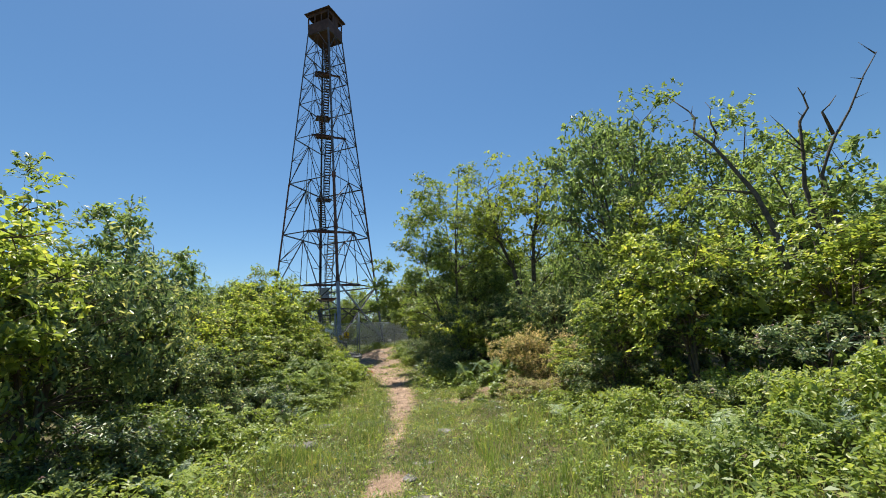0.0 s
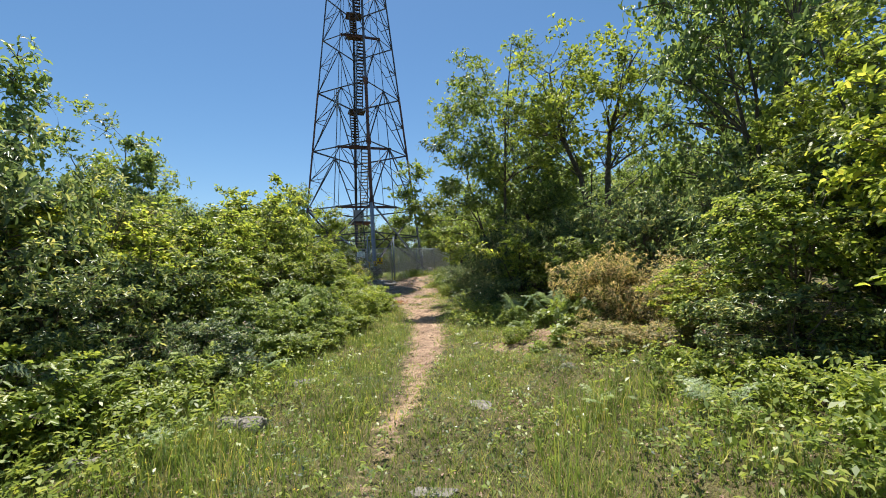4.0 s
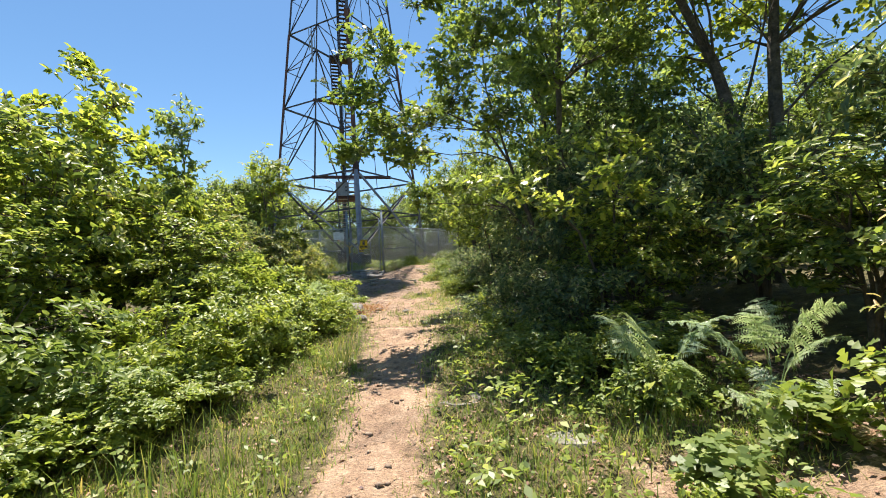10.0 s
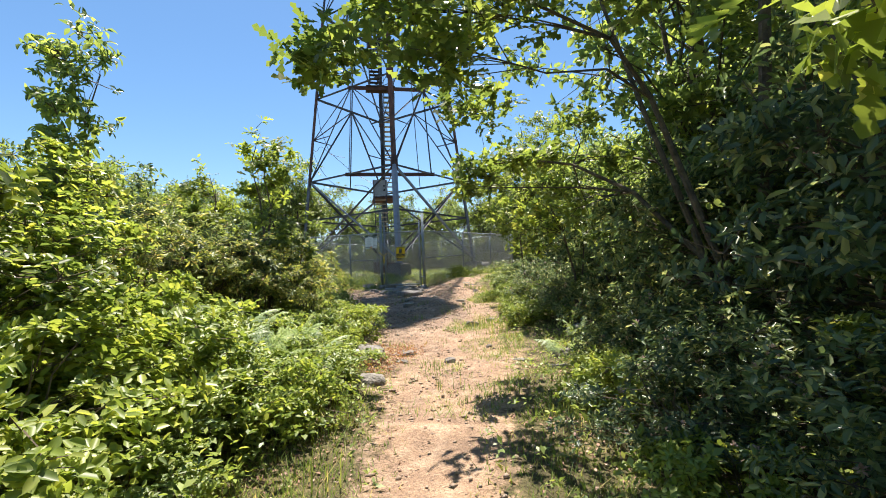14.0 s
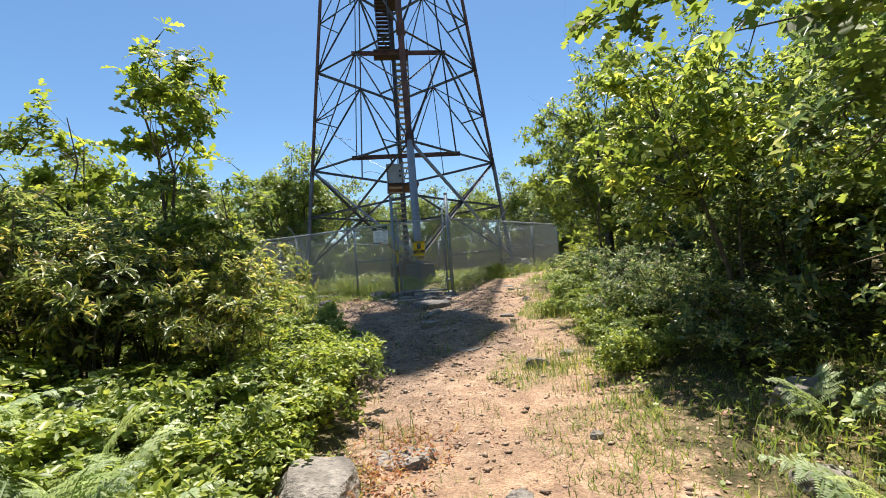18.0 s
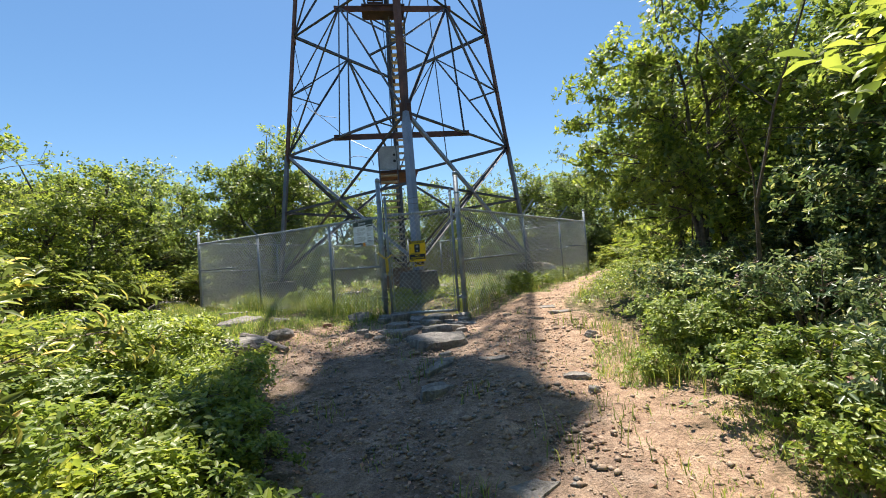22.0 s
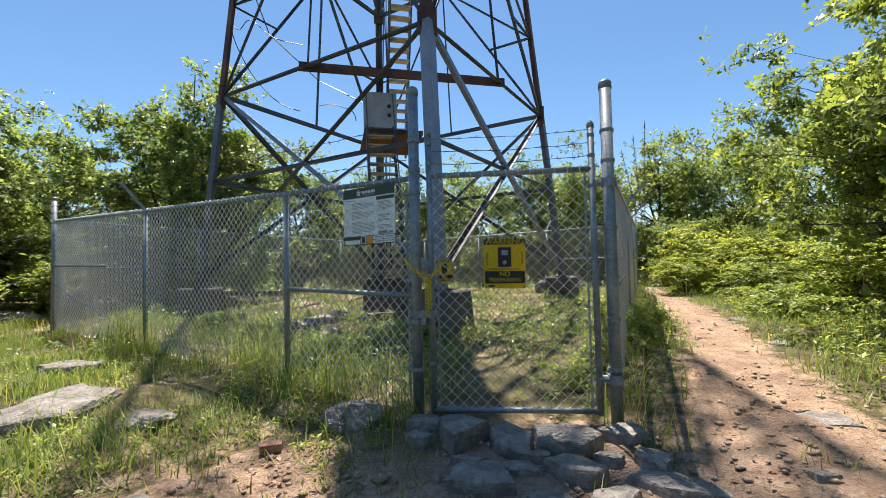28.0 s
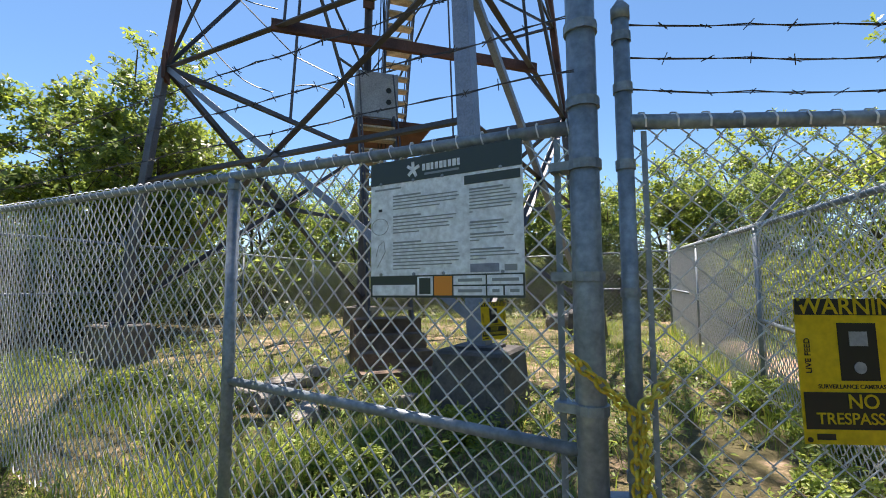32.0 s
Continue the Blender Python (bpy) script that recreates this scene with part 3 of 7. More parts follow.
def link_mesh(name, a, b, za, zb, ta, tb, pitch, r, parent, sides=3):
    """Zigzag wires of a chain-link web between two posts; z of the foot and the top at both ends."""
    d = Vector((b.x - a.x, b.y - a.y, 0))
    length = d.length
    d.normalize()
    n = Vector((-d.y, d.x, 0))
    half_p = pitch / 2
    cols = int(length / half_p)
    rows = int(max(ta - za, tb - zb) / half_p)
    c, j = np.meshgrid(np.arange(cols), np.arange(rows + 1), indexing="ij")
    flip = (c + j) % 2
    s = (c + flip) * half_p + np.where(flip == 1, 0.003, -0.003)
    out = np.where(j % 2 == 0, 0.004, -0.004) * np.where(c % 2 == 0, 1, -1)
    f = s / length
    z = za + (zb - za) * f + j / rows * (ta - za + (tb - zb - ta + za) * f)
    z = z + 0.01 * np.sin(s * 2.1)
    P = np.stack([a.x + d.x * s + n.x * out, a.y + d.y * s + n.y * out, z], -1)
    offs = [(math.cos(2 * math.pi * k / sides) * r, math.sin(2 * math.pi * k / sides) * r) for k in range(sides)]
    V = np.stack([P + np.array([d.x * o + n.x * q, d.y * o + n.y * q, 0]) for o, q in offs], 2)
    base = (np.arange(cols)[:, None] * (rows + 1) + np.arange(rows)[None, :]).ravel() * sides
    F = np.concatenate([np.stack([base + k, base + (k + 1) % sides, base + sides + (k + 1) % sides, base + sides + k], 1) for k in range(sides)])
    return tagged(part(name, np_mesh(name, V.reshape(-1, 3), F, M_WIRE), parent), "galvanised chain-link web", kind="stuff")


def rail_loops(parent, a, b, pitch):
    """The web's wire ends, hooked over the rail from a to b."""
    d = (b - a).normalized()
    n = Vector((-d.y, d.x, 0)).normalized()
    bd = Build()
    for i in range(int((b - a).length / pitch)):
        p = a + d * (i + 0.5) * pitch
        bd.tube([p + d * (0.02 * (k / 6 - 0.5)) + (n * math.cos(-0.9 + 4.9 * k / 6) + Vector((0, 0, 1)) * math.sin(-0.9 + 4.9 * k / 6)) * 0.031 for k in range(7)], 0.0034, 3)
    tagged(part("wire_hook", bd.mesh("wire_hook", M_WIRE), parent), kind="stuff")


def barbs(parent, a, b, sag=0.03, seed=0):
    rnd = random.Random(seed)
    pts = [a.lerp(b, t) - Vector((0, 0, sag * 4 * t * (1 - t))) + Vector((0, 0, rnd.uniform(-0.006, 0.006))) for t in np.linspace(0, 1, max(5, int((b - a).length / 0.12)))]
    bd = Build()
    for ph in (0, math.pi):
        bd.tube([p + Vector((0, 0, 0.003 * math.cos(i * 2.2 + ph))) for i, p in enumerate(pts)], 0.0022, 3)
    for p in pts[1:-1]:
        for k in range(2):
            q = Vector((rnd.uniform(-1, 1), rnd.uniform(-1, 1), rnd.uniform(-1, 1))).normalized() * 0.02
            bd.tube([p - q, p + q], 0.0018, 3)
    return part("barbed_wire", bd.mesh("barbed_wire", M_BARB), parent, "dark barbed wire strand")


def post(parent, p, top, r, cap=True, label=""):
    z = ground(p.x, p.y)
    o = part("post", Build().tube([(p.x, p.y, z - 0.1), (p.x, p.y, top)], r, 14).mesh("post", M_GALV, True), parent, label)
    if cap:
        part("post_cap", Build().tube([(p.x, p.y, top - 0.05), (p.x, p.y, top), (p.x, p.y, top + 0.02), (p.x, p.y, top + 0.035)], [r * 1.12, r * 1.12, r * 0.9, r * 0.3], 12).mesh("post_cap", M_GALV, True), o)
    return o


def band(parent, p, z, r, h=0.03):
    part("band", Build().tube([(p.x, p.y, z - h / 2), (p.x, p.y, z + h / 2)], r * 1.16, 14).mesh("band", M_GALV), parent)


def fence_run(fence, a, b, fracs, ta, tb, pitch, wire, lean, seed, za=None):
    """One straight run: line posts at the fractions, a top rail, the web, barbed wire on slanted arms."""
    ga, gb = ground(a.x, a.y), ground(b.x, b.y)
    knots = [0.0] + fracs + [1.0]
    n = Vector((-(b - a).y, (b - a).x, 0)).normalized() * lean
    rail = Build().tube([Vector((*a.xy, ta)), Vector((*a.lerp(b, 0.5).xy, (ta + tb) / 2 - 0.01)), Vector((*b.xy, tb))], 0.024, 10)
    part("top_rail", rail.mesh("top_rail", M_GALV, True), fence)
    rail_loops(fence, Vector((*a.xy, ta)), Vector((*b.xy, tb)), pitch)
    for i, (s, e) in enumerate(zip(knots, knots[1:])):
        p, q = a.lerp(b, s), a.lerp(b, e)
        link_mesh("link_web", p, q, ground(*p.xy) - 0.02, ground(*q.xy) - 0.02, ta + (tb - ta) * s + 0.02, ta + (tb - ta) * e + 0.02, pitch, wire, fence)
    for k in range(3):
        off = n * (0.12 + 0.1 * k) + Vector((0, 0, 0.14 + 0.11 * k))
        barbs(fence, Vector((*a.xy, ta)) + off, Vector((*b.xy, tb)) + off, 0.02, seed + k)
    for s in fracs:
        p = a.lerp(b, s)
        top = ta + (tb - ta) * s
        po = post(fence, p, top - 0.02, 0.03, False)
        q = Vector((*p.xy, top))
        if s < 0.2:
            band(po, p, top - 0.06, 0.03)
            continue
        part("barb_arm", Build().prism(q, q + n * 0.36 + Vector((0, 0, 0.38)), [(-0.012, -0.018), (0.012, -0.018), (0.012, 0.018), (-0.012, 0.018)]).mesh("barb_arm", M_GALV), po)
        band(po, p, top - 0.06, 0.03)


def build_fence():
    fence = thing("chain_link_fence", "galvanised chain-link security fence with barbed wire round the tower", "fence")
    fence_run(fence, GL, FL, [0.193, 0.56], 2.83, 3.14, 0.1, 0.0054, 0.9, 1)
    fence_run(fence, GR, FR, [0.34, 0.66], 2.83, 3.14, 0.1, 0.005, -0.9, 5)
    fence_run(fence, FL, BK, [0.25, 0.5, 0.75], 3.16, 3.2, 0.12, 0.0046, 0.9, 9)
    fence_run(fence, FR, BK, [0.25, 0.5, 0.75], 3.17, 3.2, 0.12, 0.0046, -0.9, 13)
    p2 = GL.lerp(FL, 0.193)
    for a, b, za, zb in ((GL, p2, 1.82, 1.86), (FL, FL.lerp(GL, 0.28), 2.25, 2.2), (GR, GR.lerp(FR, 0.34), 1.82, 1.95), (FR, FR.lerp(GR, 0.25), 2.2, 2.15), (FL, FL.lerp(BK, 0.25), 2.2, 2.2), (FR, FR.lerp(BK, 0.25), 2.2, 2.2)):
        part("brace_rail", Build().tube([(*a.xy, za), (*b.xy, zb)], 0.021, 10).mesh("brace_rail", M_GALV, True), fence)
    for a, b, za, zb in ((FL, FL.lerp(GL, 0.28), 1.9, 1.35), (GR, GR.lerp(FR, 0.34), 2.7, 1.9)):
        part("truss_rod", Build().tube([(*a.xy, za), (*b.xy, zb)], 0.007, 5).mesh("truss_rod", M_GALV), fence)
    for p, top, r in ((GL, 3.6, 0.046), (GR, 3.55, 0.048), (FL, 3.6, 0.045), (FR, 3.6, 0.045), (BK, 3.6, 0.045)):
        po = post(fence, p, top, r, True, "stout galvanised terminal post")
        for z in ((1.2, 1.6, 1.95, 2.35, 2.7, 2.9, 3.15) if r > 0.0455 else (1.4, 2.2, 3.1)):
            band(po, p, z, r)
    for end, toward in ((GL, FL), (GR, FR)):
        d = (toward - end).normalized()
        p = end + d * 0.085
        part("tension_bar", Build().prism((p.x, p.y, 0.95), (p.x, p.y, 2.8), [(-0.01, -0.003), (0.01, -0.003), (0.01, 0.003), (-0.01, 0.003)]).mesh("tension_bar", M_GALV), fence)
        for z in (1.2, 1.6, 1.95, 2.35, 2.7):
            part("tension_tab", Build().prism((end.x, end.y, z), (p.x + d.x * 0.02, p.y + d.y * 0.02, z), [(-0.035, -0.014), (0.035, -0.014), (0.035, 0.014), (-0.035, 0.014)]).mesh("tension_tab", M_GALV), fence)


def build_gate():
    gate = thing("gate", "closed galvanised chain-link gate topped with three barbed wires", "gate")
    d = (GR - GL).normalized()
    a, b = GL + d * 0.13, GR - d * 0.13
    z0, z1, zt = 0.86, 2.84, 3.22
    for p in (a, b):
        s = part("stile", Build().tube([(p.x, p.y, z0 - 0.03), (p.x, p.y, zt)], 0.026, 12).mesh("stile", M_GALV, True), gate)
        part("stile_cap", Build().tube([(p.x, p.y, zt - 0.04), (p.x, p.y, zt), (p.x, p.y, zt + 0.03)], [0.03, 0.03, 0.008], 12).mesh("stile_cap", M_GALV, True), s)
        for z in (1.25, 1.75, 2.3, 2.7, 2.95, 3.12):
            band(s, p, z, 0.026)
    for z in (z0, z1):
        part("rail", Build().tube([(a.x, a.y, z), (b.x, b.y, z)], 0.024, 12).mesh("rail", M_GALV, True), gate)
    link_mesh("link_web", a, b, z0, z0, z1, z1, 0.1, 0.004, gate)
    rail_loops(gate, Vector((a.x, a.y, z1)), Vector((b.x, b.y, z1)), 0.1)
    for q in (a + d * 0.06, b - d * 0.06):
        part("tension_bar", Build().prism((q.x, q.y, z0 + 0.03), (q.x, q.y, z1 - 0.03), [(-0.008, -0.003), (0.008, -0.003), (0.008, 0.003), (-0.008, 0.003)]).mesh("tension_bar", M_GALV), gate)
    for k, z in enumerate((2.95, 3.06, 3.17)):
        barbs(gate, Vector((a.x, a.y, z)), Vector((b.x, b.y, z)), 0.02, 30 + k)
    for z in (1.12, 2.72):
        part("hinge", Build().tube([(b.x, b.y, z), (GR.x, GR.y, z)], 0.03, 8).mesh("hinge", M_GALV), gate)
        band(gate, GR, z, 0.054, 0.07)
    part("latch", Build().prism(Vector((*(GL - d * 0.02).xy, 1.66)), Vector((*(a + d * 0.05).xy, 1.66)), [(-0.045, -0.03), (0.045, -0.03), (0.045, 0.03), (-0.045, 0.03)]).mesh("latch", M_GALV), gate)
    return a, b, d


build_fence()
GA, GB, GD = build_gate()


# ---- signs ----
def flat_text(body, size, mat, parent, m, name="lettering"):
    cu = bpy.data.curves.new(name, "FONT")
    cu.body, cu.size, cu.align_x, cu.align_y, cu.extrude, cu.offset = body, size, "CENTER", "CENTER", 0.0006, 0.012 * size
    cu.materials.append(mat)
    o = new(name, cu)
    o.parent, o.matrix_basis = parent, m
    return o


def rect(parent, name, x0, x1, y0, y1, mat, z=0.003, label=""):
    return part(name, Build().box((x0, y0, 0), (x1, y1, z)).mesh(name, mat), parent, label)


def sign_pose(origin, along, z, off=0.03, lean=0.0, roll=0.0):
    d = Vector((along.x, along.y, 0)).normalized()
    n = Vector((d.y, -d.x, 0))
    m = Matrix((d, Vector((0, 0, 1)), n)).transposed().to_4x4()
    m.translation = Vector((*origin.xy, z)) + n * off
    return m @ Matrix.Rotation(radians(lean), 4, "X") @ Matrix.Rotation(radians(roll), 4, "Z")


def warning_sign(m, w, h):
    s = thing("warning_sign", "yellow and black no trespassing warning sign wired to the chain-link", "sign", m)
    rect(s, "panel", -w / 2, w / 2, -h / 2, h / 2, M_YELLOW, 0.003)
    k = h / 0.46

    def put(name, x0, x1, y0, y1, mat, z=0.0045):
        rect(s, name, x0 * w, x1 * w, y0 * h, y1 * h, mat, z)
    put("black_band", -0.5, 0.5, 0.385, 0.5, M_BLACK)
    put("black_band", -0.48, 0.48, -0.4, -0.15, M_BLACK)
    put("camera_picture", -0.16, 0.16, -0.07, 0.33, M_BLACK)
    put("picture_detail", -0.07, 0.08, 0.17, 0.27, M_BOXM, 0.006)
    part("picture_lens", Build().tube([(0, 0.02 * h, 0.004), (0, 0.02 * h, 0.007)], 0.05 * w, 14).mesh("picture_lens", M_BOXM), s)
    flat_text("WARNING", 0.076 * k, M_YELLOW, s, Matrix.Translation((0, 0.442 * h, 0.0055)))
    flat_text("SURVEILLANCE CAMERAS IN USE", 0.0185 * k, M_BLACK, s, Matrix.Translation((0, -0.112 * h, 0.004)))
    flat_text("NO", 0.062 * k, M_YELLOW, s, Matrix.Translation((0, -0.215 * h, 0.0055)))
    flat_text("TRESPASSING", 0.05 * k, M_YELLOW, s, Matrix.Translation((0, -0.33 * h, 0.0055)))
    flat_text("LIVE FEED", 0.026 * k, M_BLACK, s, Matrix.Translation((-0.42 * w, 0.1 * h, 0.004)) @ Matrix.Rotation(math.pi / 2, 4, "Z"))
    flat_text("LIVE FEED", 0.026 * k, M_BLACK, s, Matrix.Translation((0.42 * w, 0.1 * h, 0.004)) @ Matrix.Rotation(-math.pi / 2, 4, "Z"))
    put("small_print", -0.4, -0.25, -0.47, -0.43, M_BLACK)
    for x in (-0.46, 0.46):
        for y in (-0.47, 0.47):
            part("tie", Build().tube([(x * w, y * h, 0.003), (x * w, y * h, 0.007)], 0.007, 8).mesh("tie", M_BLACK), s)
    return s


warning_sign(sign_pose(Vector((-6.505, 30.686, 0)), GD, 2.075, 0.05, -2, -0.5), 0.34, 0.41)
warning_sign(sign_pose(corner(1, 1.98, 0.34), RIGHT, 1.98, 0.02, -4, 2), 0.26, 0.36)


def notice_board():
    w, h = 0.63, 0.53
    d = GL - FL
    c = GL.lerp(FL, 0.056)
    s = thing("notice_board", "white property notice panel with dark green header on the fence", "sign", sign_pose(c, d, 2.545, 0.035, 0, 0.5))
    rect(s, "panel", -w / 2, w / 2, -h / 2, h / 2, M_WHITE, 0.004)

    def put(name, x0, x1, y0, y1, mat, z=0.0055):
        rect(s, name, (x0 - 0.5) * w, (x1 - 0.5) * w, (0.5 - y1) * h, (0.5 - y0) * h, mat, z)
    put("header", 0, 1, 0, 0.17, M_DKGREEN)
    put("footer", 0, 1, 0.845, 1, M_DKGREEN)
    put("side_header", 0.66, 0.99, 0.19, 0.25, M_DKGREEN)
    put("footer_panel", 0.015, 0.33, 0.91, 0.985, M_WHITE, 0.007)
    put("footer_panel", 0.345, 0.45, 0.855, 0.985, M_WHITE, 0.007)
    put("shield", 0.36, 0.435, 0.865, 0.975, M_DKGREEN, 0.0085)
    put("orange_square", 0.46, 0.575, 0.855, 0.985, M_ORANGE, 0.007)
    for x0, x1, y0, y1 in ((0.585, 0.78, 0.855, 0.915), (0.79, 0.99, 0.855, 0.915), (0.585, 0.78, 0.925, 0.985), (0.79, 0.88, 0.925, 0.985), (0.89, 0.99, 0.925, 0.985)):
        put("footer_panel", x0, x1, y0, y1, M_WHITE, 0.007)
        put("small_print", x0 + 0.03, x1 - 0.02, y0 + 0.02, y1 - 0.02, M_GREYTXT, 0.0085)
    for i in range(9):
        put("logo_bar", 0.385 + 0.029 * i, 0.385 + 0.029 * i + (0.02, 0.022, 0.018)[i % 3], 0.06, 0.108, M_WHITE, 0.007)
    put("tagline", 0.4, 0.63, 0.125, 0.14, M_GREYTXT, 0.007)
    for a in (0.4, 1.6, 2.6, 3.9, 5.2):
        q = Matrix.Translation((-0.18 * w, (0.5 - 0.09) * h, 0.005)) @ Matrix.Rotation(a, 4, "Z")
        part("emblem_blade", Build().box((0, -0.006, 0), (0.03, 0.006, 0.003), q).mesh("emblem_blade", M_WHITE), s)
    rnd = random.Random(4)

    def lines(x0, x1, y0, n, step, head=True):
        for i in range(n):
            e = x1 - (rnd.uniform(0, 0.06) if i < n - 1 else rnd.uniform(0.1, 0.3)) if i or not head else x0 + 0.2
            put("text_line", x0, e, y0 + i * step, y0 + i * step + (0.008 if i or not head else 0.012), M_GREYTXT)
    lines(0.03, 0.33, 0.2, 1, 0.02)
    lines(0.17, 0.63, 0.26, 5, 0.024)
    lines(0.17, 0.61, 0.41, 6, 0.024)
    lines(0.17, 0.63, 0.6, 9, 0.024)
    lines(0.69, 0.98, 0.28, 8, 0.022)
    lines(0.69, 0.97, 0.5, 3, 0.022)
    lines(0.69, 0.98, 0.58, 3, 0.022)
    lines(0.69, 0.98, 0.68, 4, 0.022)
    put("map_box", 0.69, 0.86, 0.78, 0.835, M_GREYST)
    put("small_print", 0.89, 0.96, 0.79, 0.83, M_GREYTXT)
    part("map_outline", Build().tube([(x, y, z) for x, y, z in [((-0.43) * w + 0.04 * math.cos(t), 0.01 + 0.032 * math.sin(t), 0.005) for t in np.linspace(0, 6.2, 20)]], 0.0012, 4).mesh("map_outline", M_GREYTXT), s)
    part("map_outline", Build().tube([(-0.46 * w, -0.2 * h, 0.005), (-0.44 * w, -0.12 * h, 0.005), (-0.4 * w, -0.09 * h, 0.005), (-0.39 * w, -0.17 * h, 0.005), (-0.45 * w, -0.28 * h, 0.005)], 0.0012, 4).mesh("map_outline", M_GREYTXT), s)
    put("map_mark", 0.06, 0.085, 0.35, 0.37, M_BLACK)
    for x in (0.08, 0.32, 0.52, 0.88):
        for y in (0.165, 0.835):
            part("rivet", Build().tube([((x - 0.5) * w, (0.5 - y) * h, 0.004), ((x - 0.5) * w, (0.5 - y) * h, 0.009)], 0.006, 8).mesh("rivet", M_GALV), s)


notice_board()


def chain():
    ch = thing("chain", "yellow painted steel chain with padlock looped round the gate post", "chain")
    n = Vector((GD.y, -GD.x, 0))

    def link(p, q, turn):
        c, dirn = (p + q) / 2, (q - p)
        ln = dirn.length * 0.72
        dirn.normalize()
        s = dirn.cross(Vector((0.2, 0.4, 0.9))).normalized()
        s = Matrix.Rotation(turn, 3, dirn) @ s
        pts = [c + dirn * (math.sin(t) * ln * 1.0) + s * (math.cos(t) * 0.016) for t in np.linspace(0, 2 * math.pi, 11)]
        part("link", Build().tube(pts, 0.0058, 5).mesh("link", M_CHAIN, True), ch)

    def strand(pts):
        pts = [Vector(p) for p in pts]
        k = 0
        for a, b in zip(pts, pts[1:]):
            m = max(1, round((b - a).length / 0.034))
            for i in range(m):
                link(a.lerp(b, i / m), a.lerp(b, (i + 1) / m), (k % 2) * math.pi / 2)
                k += 1
    mid = GL.lerp(GA, 0.75) + n * 0.08
    left = GL + n * 0.075 - GD * 0.08
    right = GA + n * 0.05 + GD * 0.09
    strand([(left.x, left.y, 2.12), (mid.x - GD.x * 0.05, mid.y - GD.y * 0.05, 2.0), (mid.x, mid.y, 1.96)])
    strand([(right.x, right.y, 2.05), (mid.x + 0.02, mid.y, 1.97)])
    strand([(mid.x, mid.y, 1.96), (mid.x + 0.005, mid.y, 1.66)])
    strand([(mid.x + 0.025, mid.y + 0.01, 1.95), (mid.x + 0.03, mid.y, 1.72)])
    q = mid + GD * -0.03
    part("padlock", Build().box((q.x - 0.02, q.y - 0.012, 1.58), (q.x + 0.02, q.y + 0.012, 1.64)).mesh("padlock", M_GALV), ch, "small steel padlock")


chain()

# ---- plants ----
def leaf_shape(kind):
    """Outline points (along, across, lift) and faces of one leaf."""
    if kind == "diamond":
        return np.array([(0, 0, 0), (0.5, 0.5, 0.06), (1, 0, -0.15), (0.5, -0.5, 0.06)]), [(0, 3, 2, 1)]
    if kind == "oval":
        return np.array([(0, 0, 0), (0.3, 0.46, 0.1), (0.74, 0.36, 0.04), (1, 0, -0.18), (0.3, -0.46, 0.1), (0.74, -0.36, 0.04)]), [(0, 3, 2, 1), (0, 4, 5, 3)]
    if kind == "round":
        half = [(0.16, 0.3, 0.07), (0.46, 0.5, 0.12), (0.8, 0.27, 0.0)]
        return np.array([(0, 0, 0), (0.5, 0, 0.02), (1, 0, -0.16)] + half + [(u, -v, w) for u, v, w in half]), [(0, 1, 4, 3), (1, 2, 5, 4), (0, 6, 7, 1), (1, 7, 8, 2)]
    st = [(0, 0.03), (0.22, 0.3), (0.33, 0.12), (0.56, 0.52), (0.7, 0.18), (0.8, 0.34), (1, 0.03)]
    return np.array([(u + (0.08 if v > 0.25 else 0), s * v, -0.2 * u * u + 0.1 * v) for u, v in st for s in (1, -1)]), [(2 * i, 2 * i + 1, 2 * i + 3, 2 * i + 2) for i in range(len(st) - 1)]


def leaves_mesh(name, pos, axis, nrm, length, width, kind, mat):
    """Leaves at pos pointing along axis, facing nrm."""
    tv, tf = leaf_shape(kind)
    axis = axis / np.linalg.norm(axis, axis=1, keepdims=True)
    b = np.cross(nrm, axis)
    b /= np.linalg.norm(b, axis=1, keepdims=True) + 1e-9
    c = np.cross(axis, b)
    L = length[:, None, None]
    V = pos[:, None, :] + L * (tv[None, :, 0, None] * axis[:, None] + tv[None, :, 1, None] * width * b[:, None] + tv[None, :, 2, None] * c[:, None])
    k = np.arange(len(pos))[:, None, None] * len(tv) + np.array(tf)[None]
    return np_mesh(name, V.reshape(-1, 3), k.reshape(-1, len(tf[0])), mat)


def rosettes(rng, tips, out, per, length, spread=0.5):
    n = len(tips)
    out = out / (np.linalg.norm(out, axis=1, keepdims=True) + 1e-9)
    T = np.repeat(tips, per, 0)
    N = np.repeat(out, per, 0)
    ref = rng.normal(size=(n * per, 3))
    perp = ref - (ref * N).sum(1, keepdims=True) * N
    perp /= np.linalg.norm(perp, axis=1, keepdims=True) + 1e-9
    el = rng.normal(0.25, spread, n * per)[:, None]
    ax = perp * np.cos(el) + N * np.sin(el)
    nr = N * np.cos(el) - perp * np.sin(el) + rng.normal(0, 0.25, (n * per, 3))
    ln = length * rng.uniform(0.55, 1.15, n * per)
    pos = T + ax * 0.012 + rng.normal(0, length * 0.18, (n * per, 3))
    return pos, ax, nr, ln


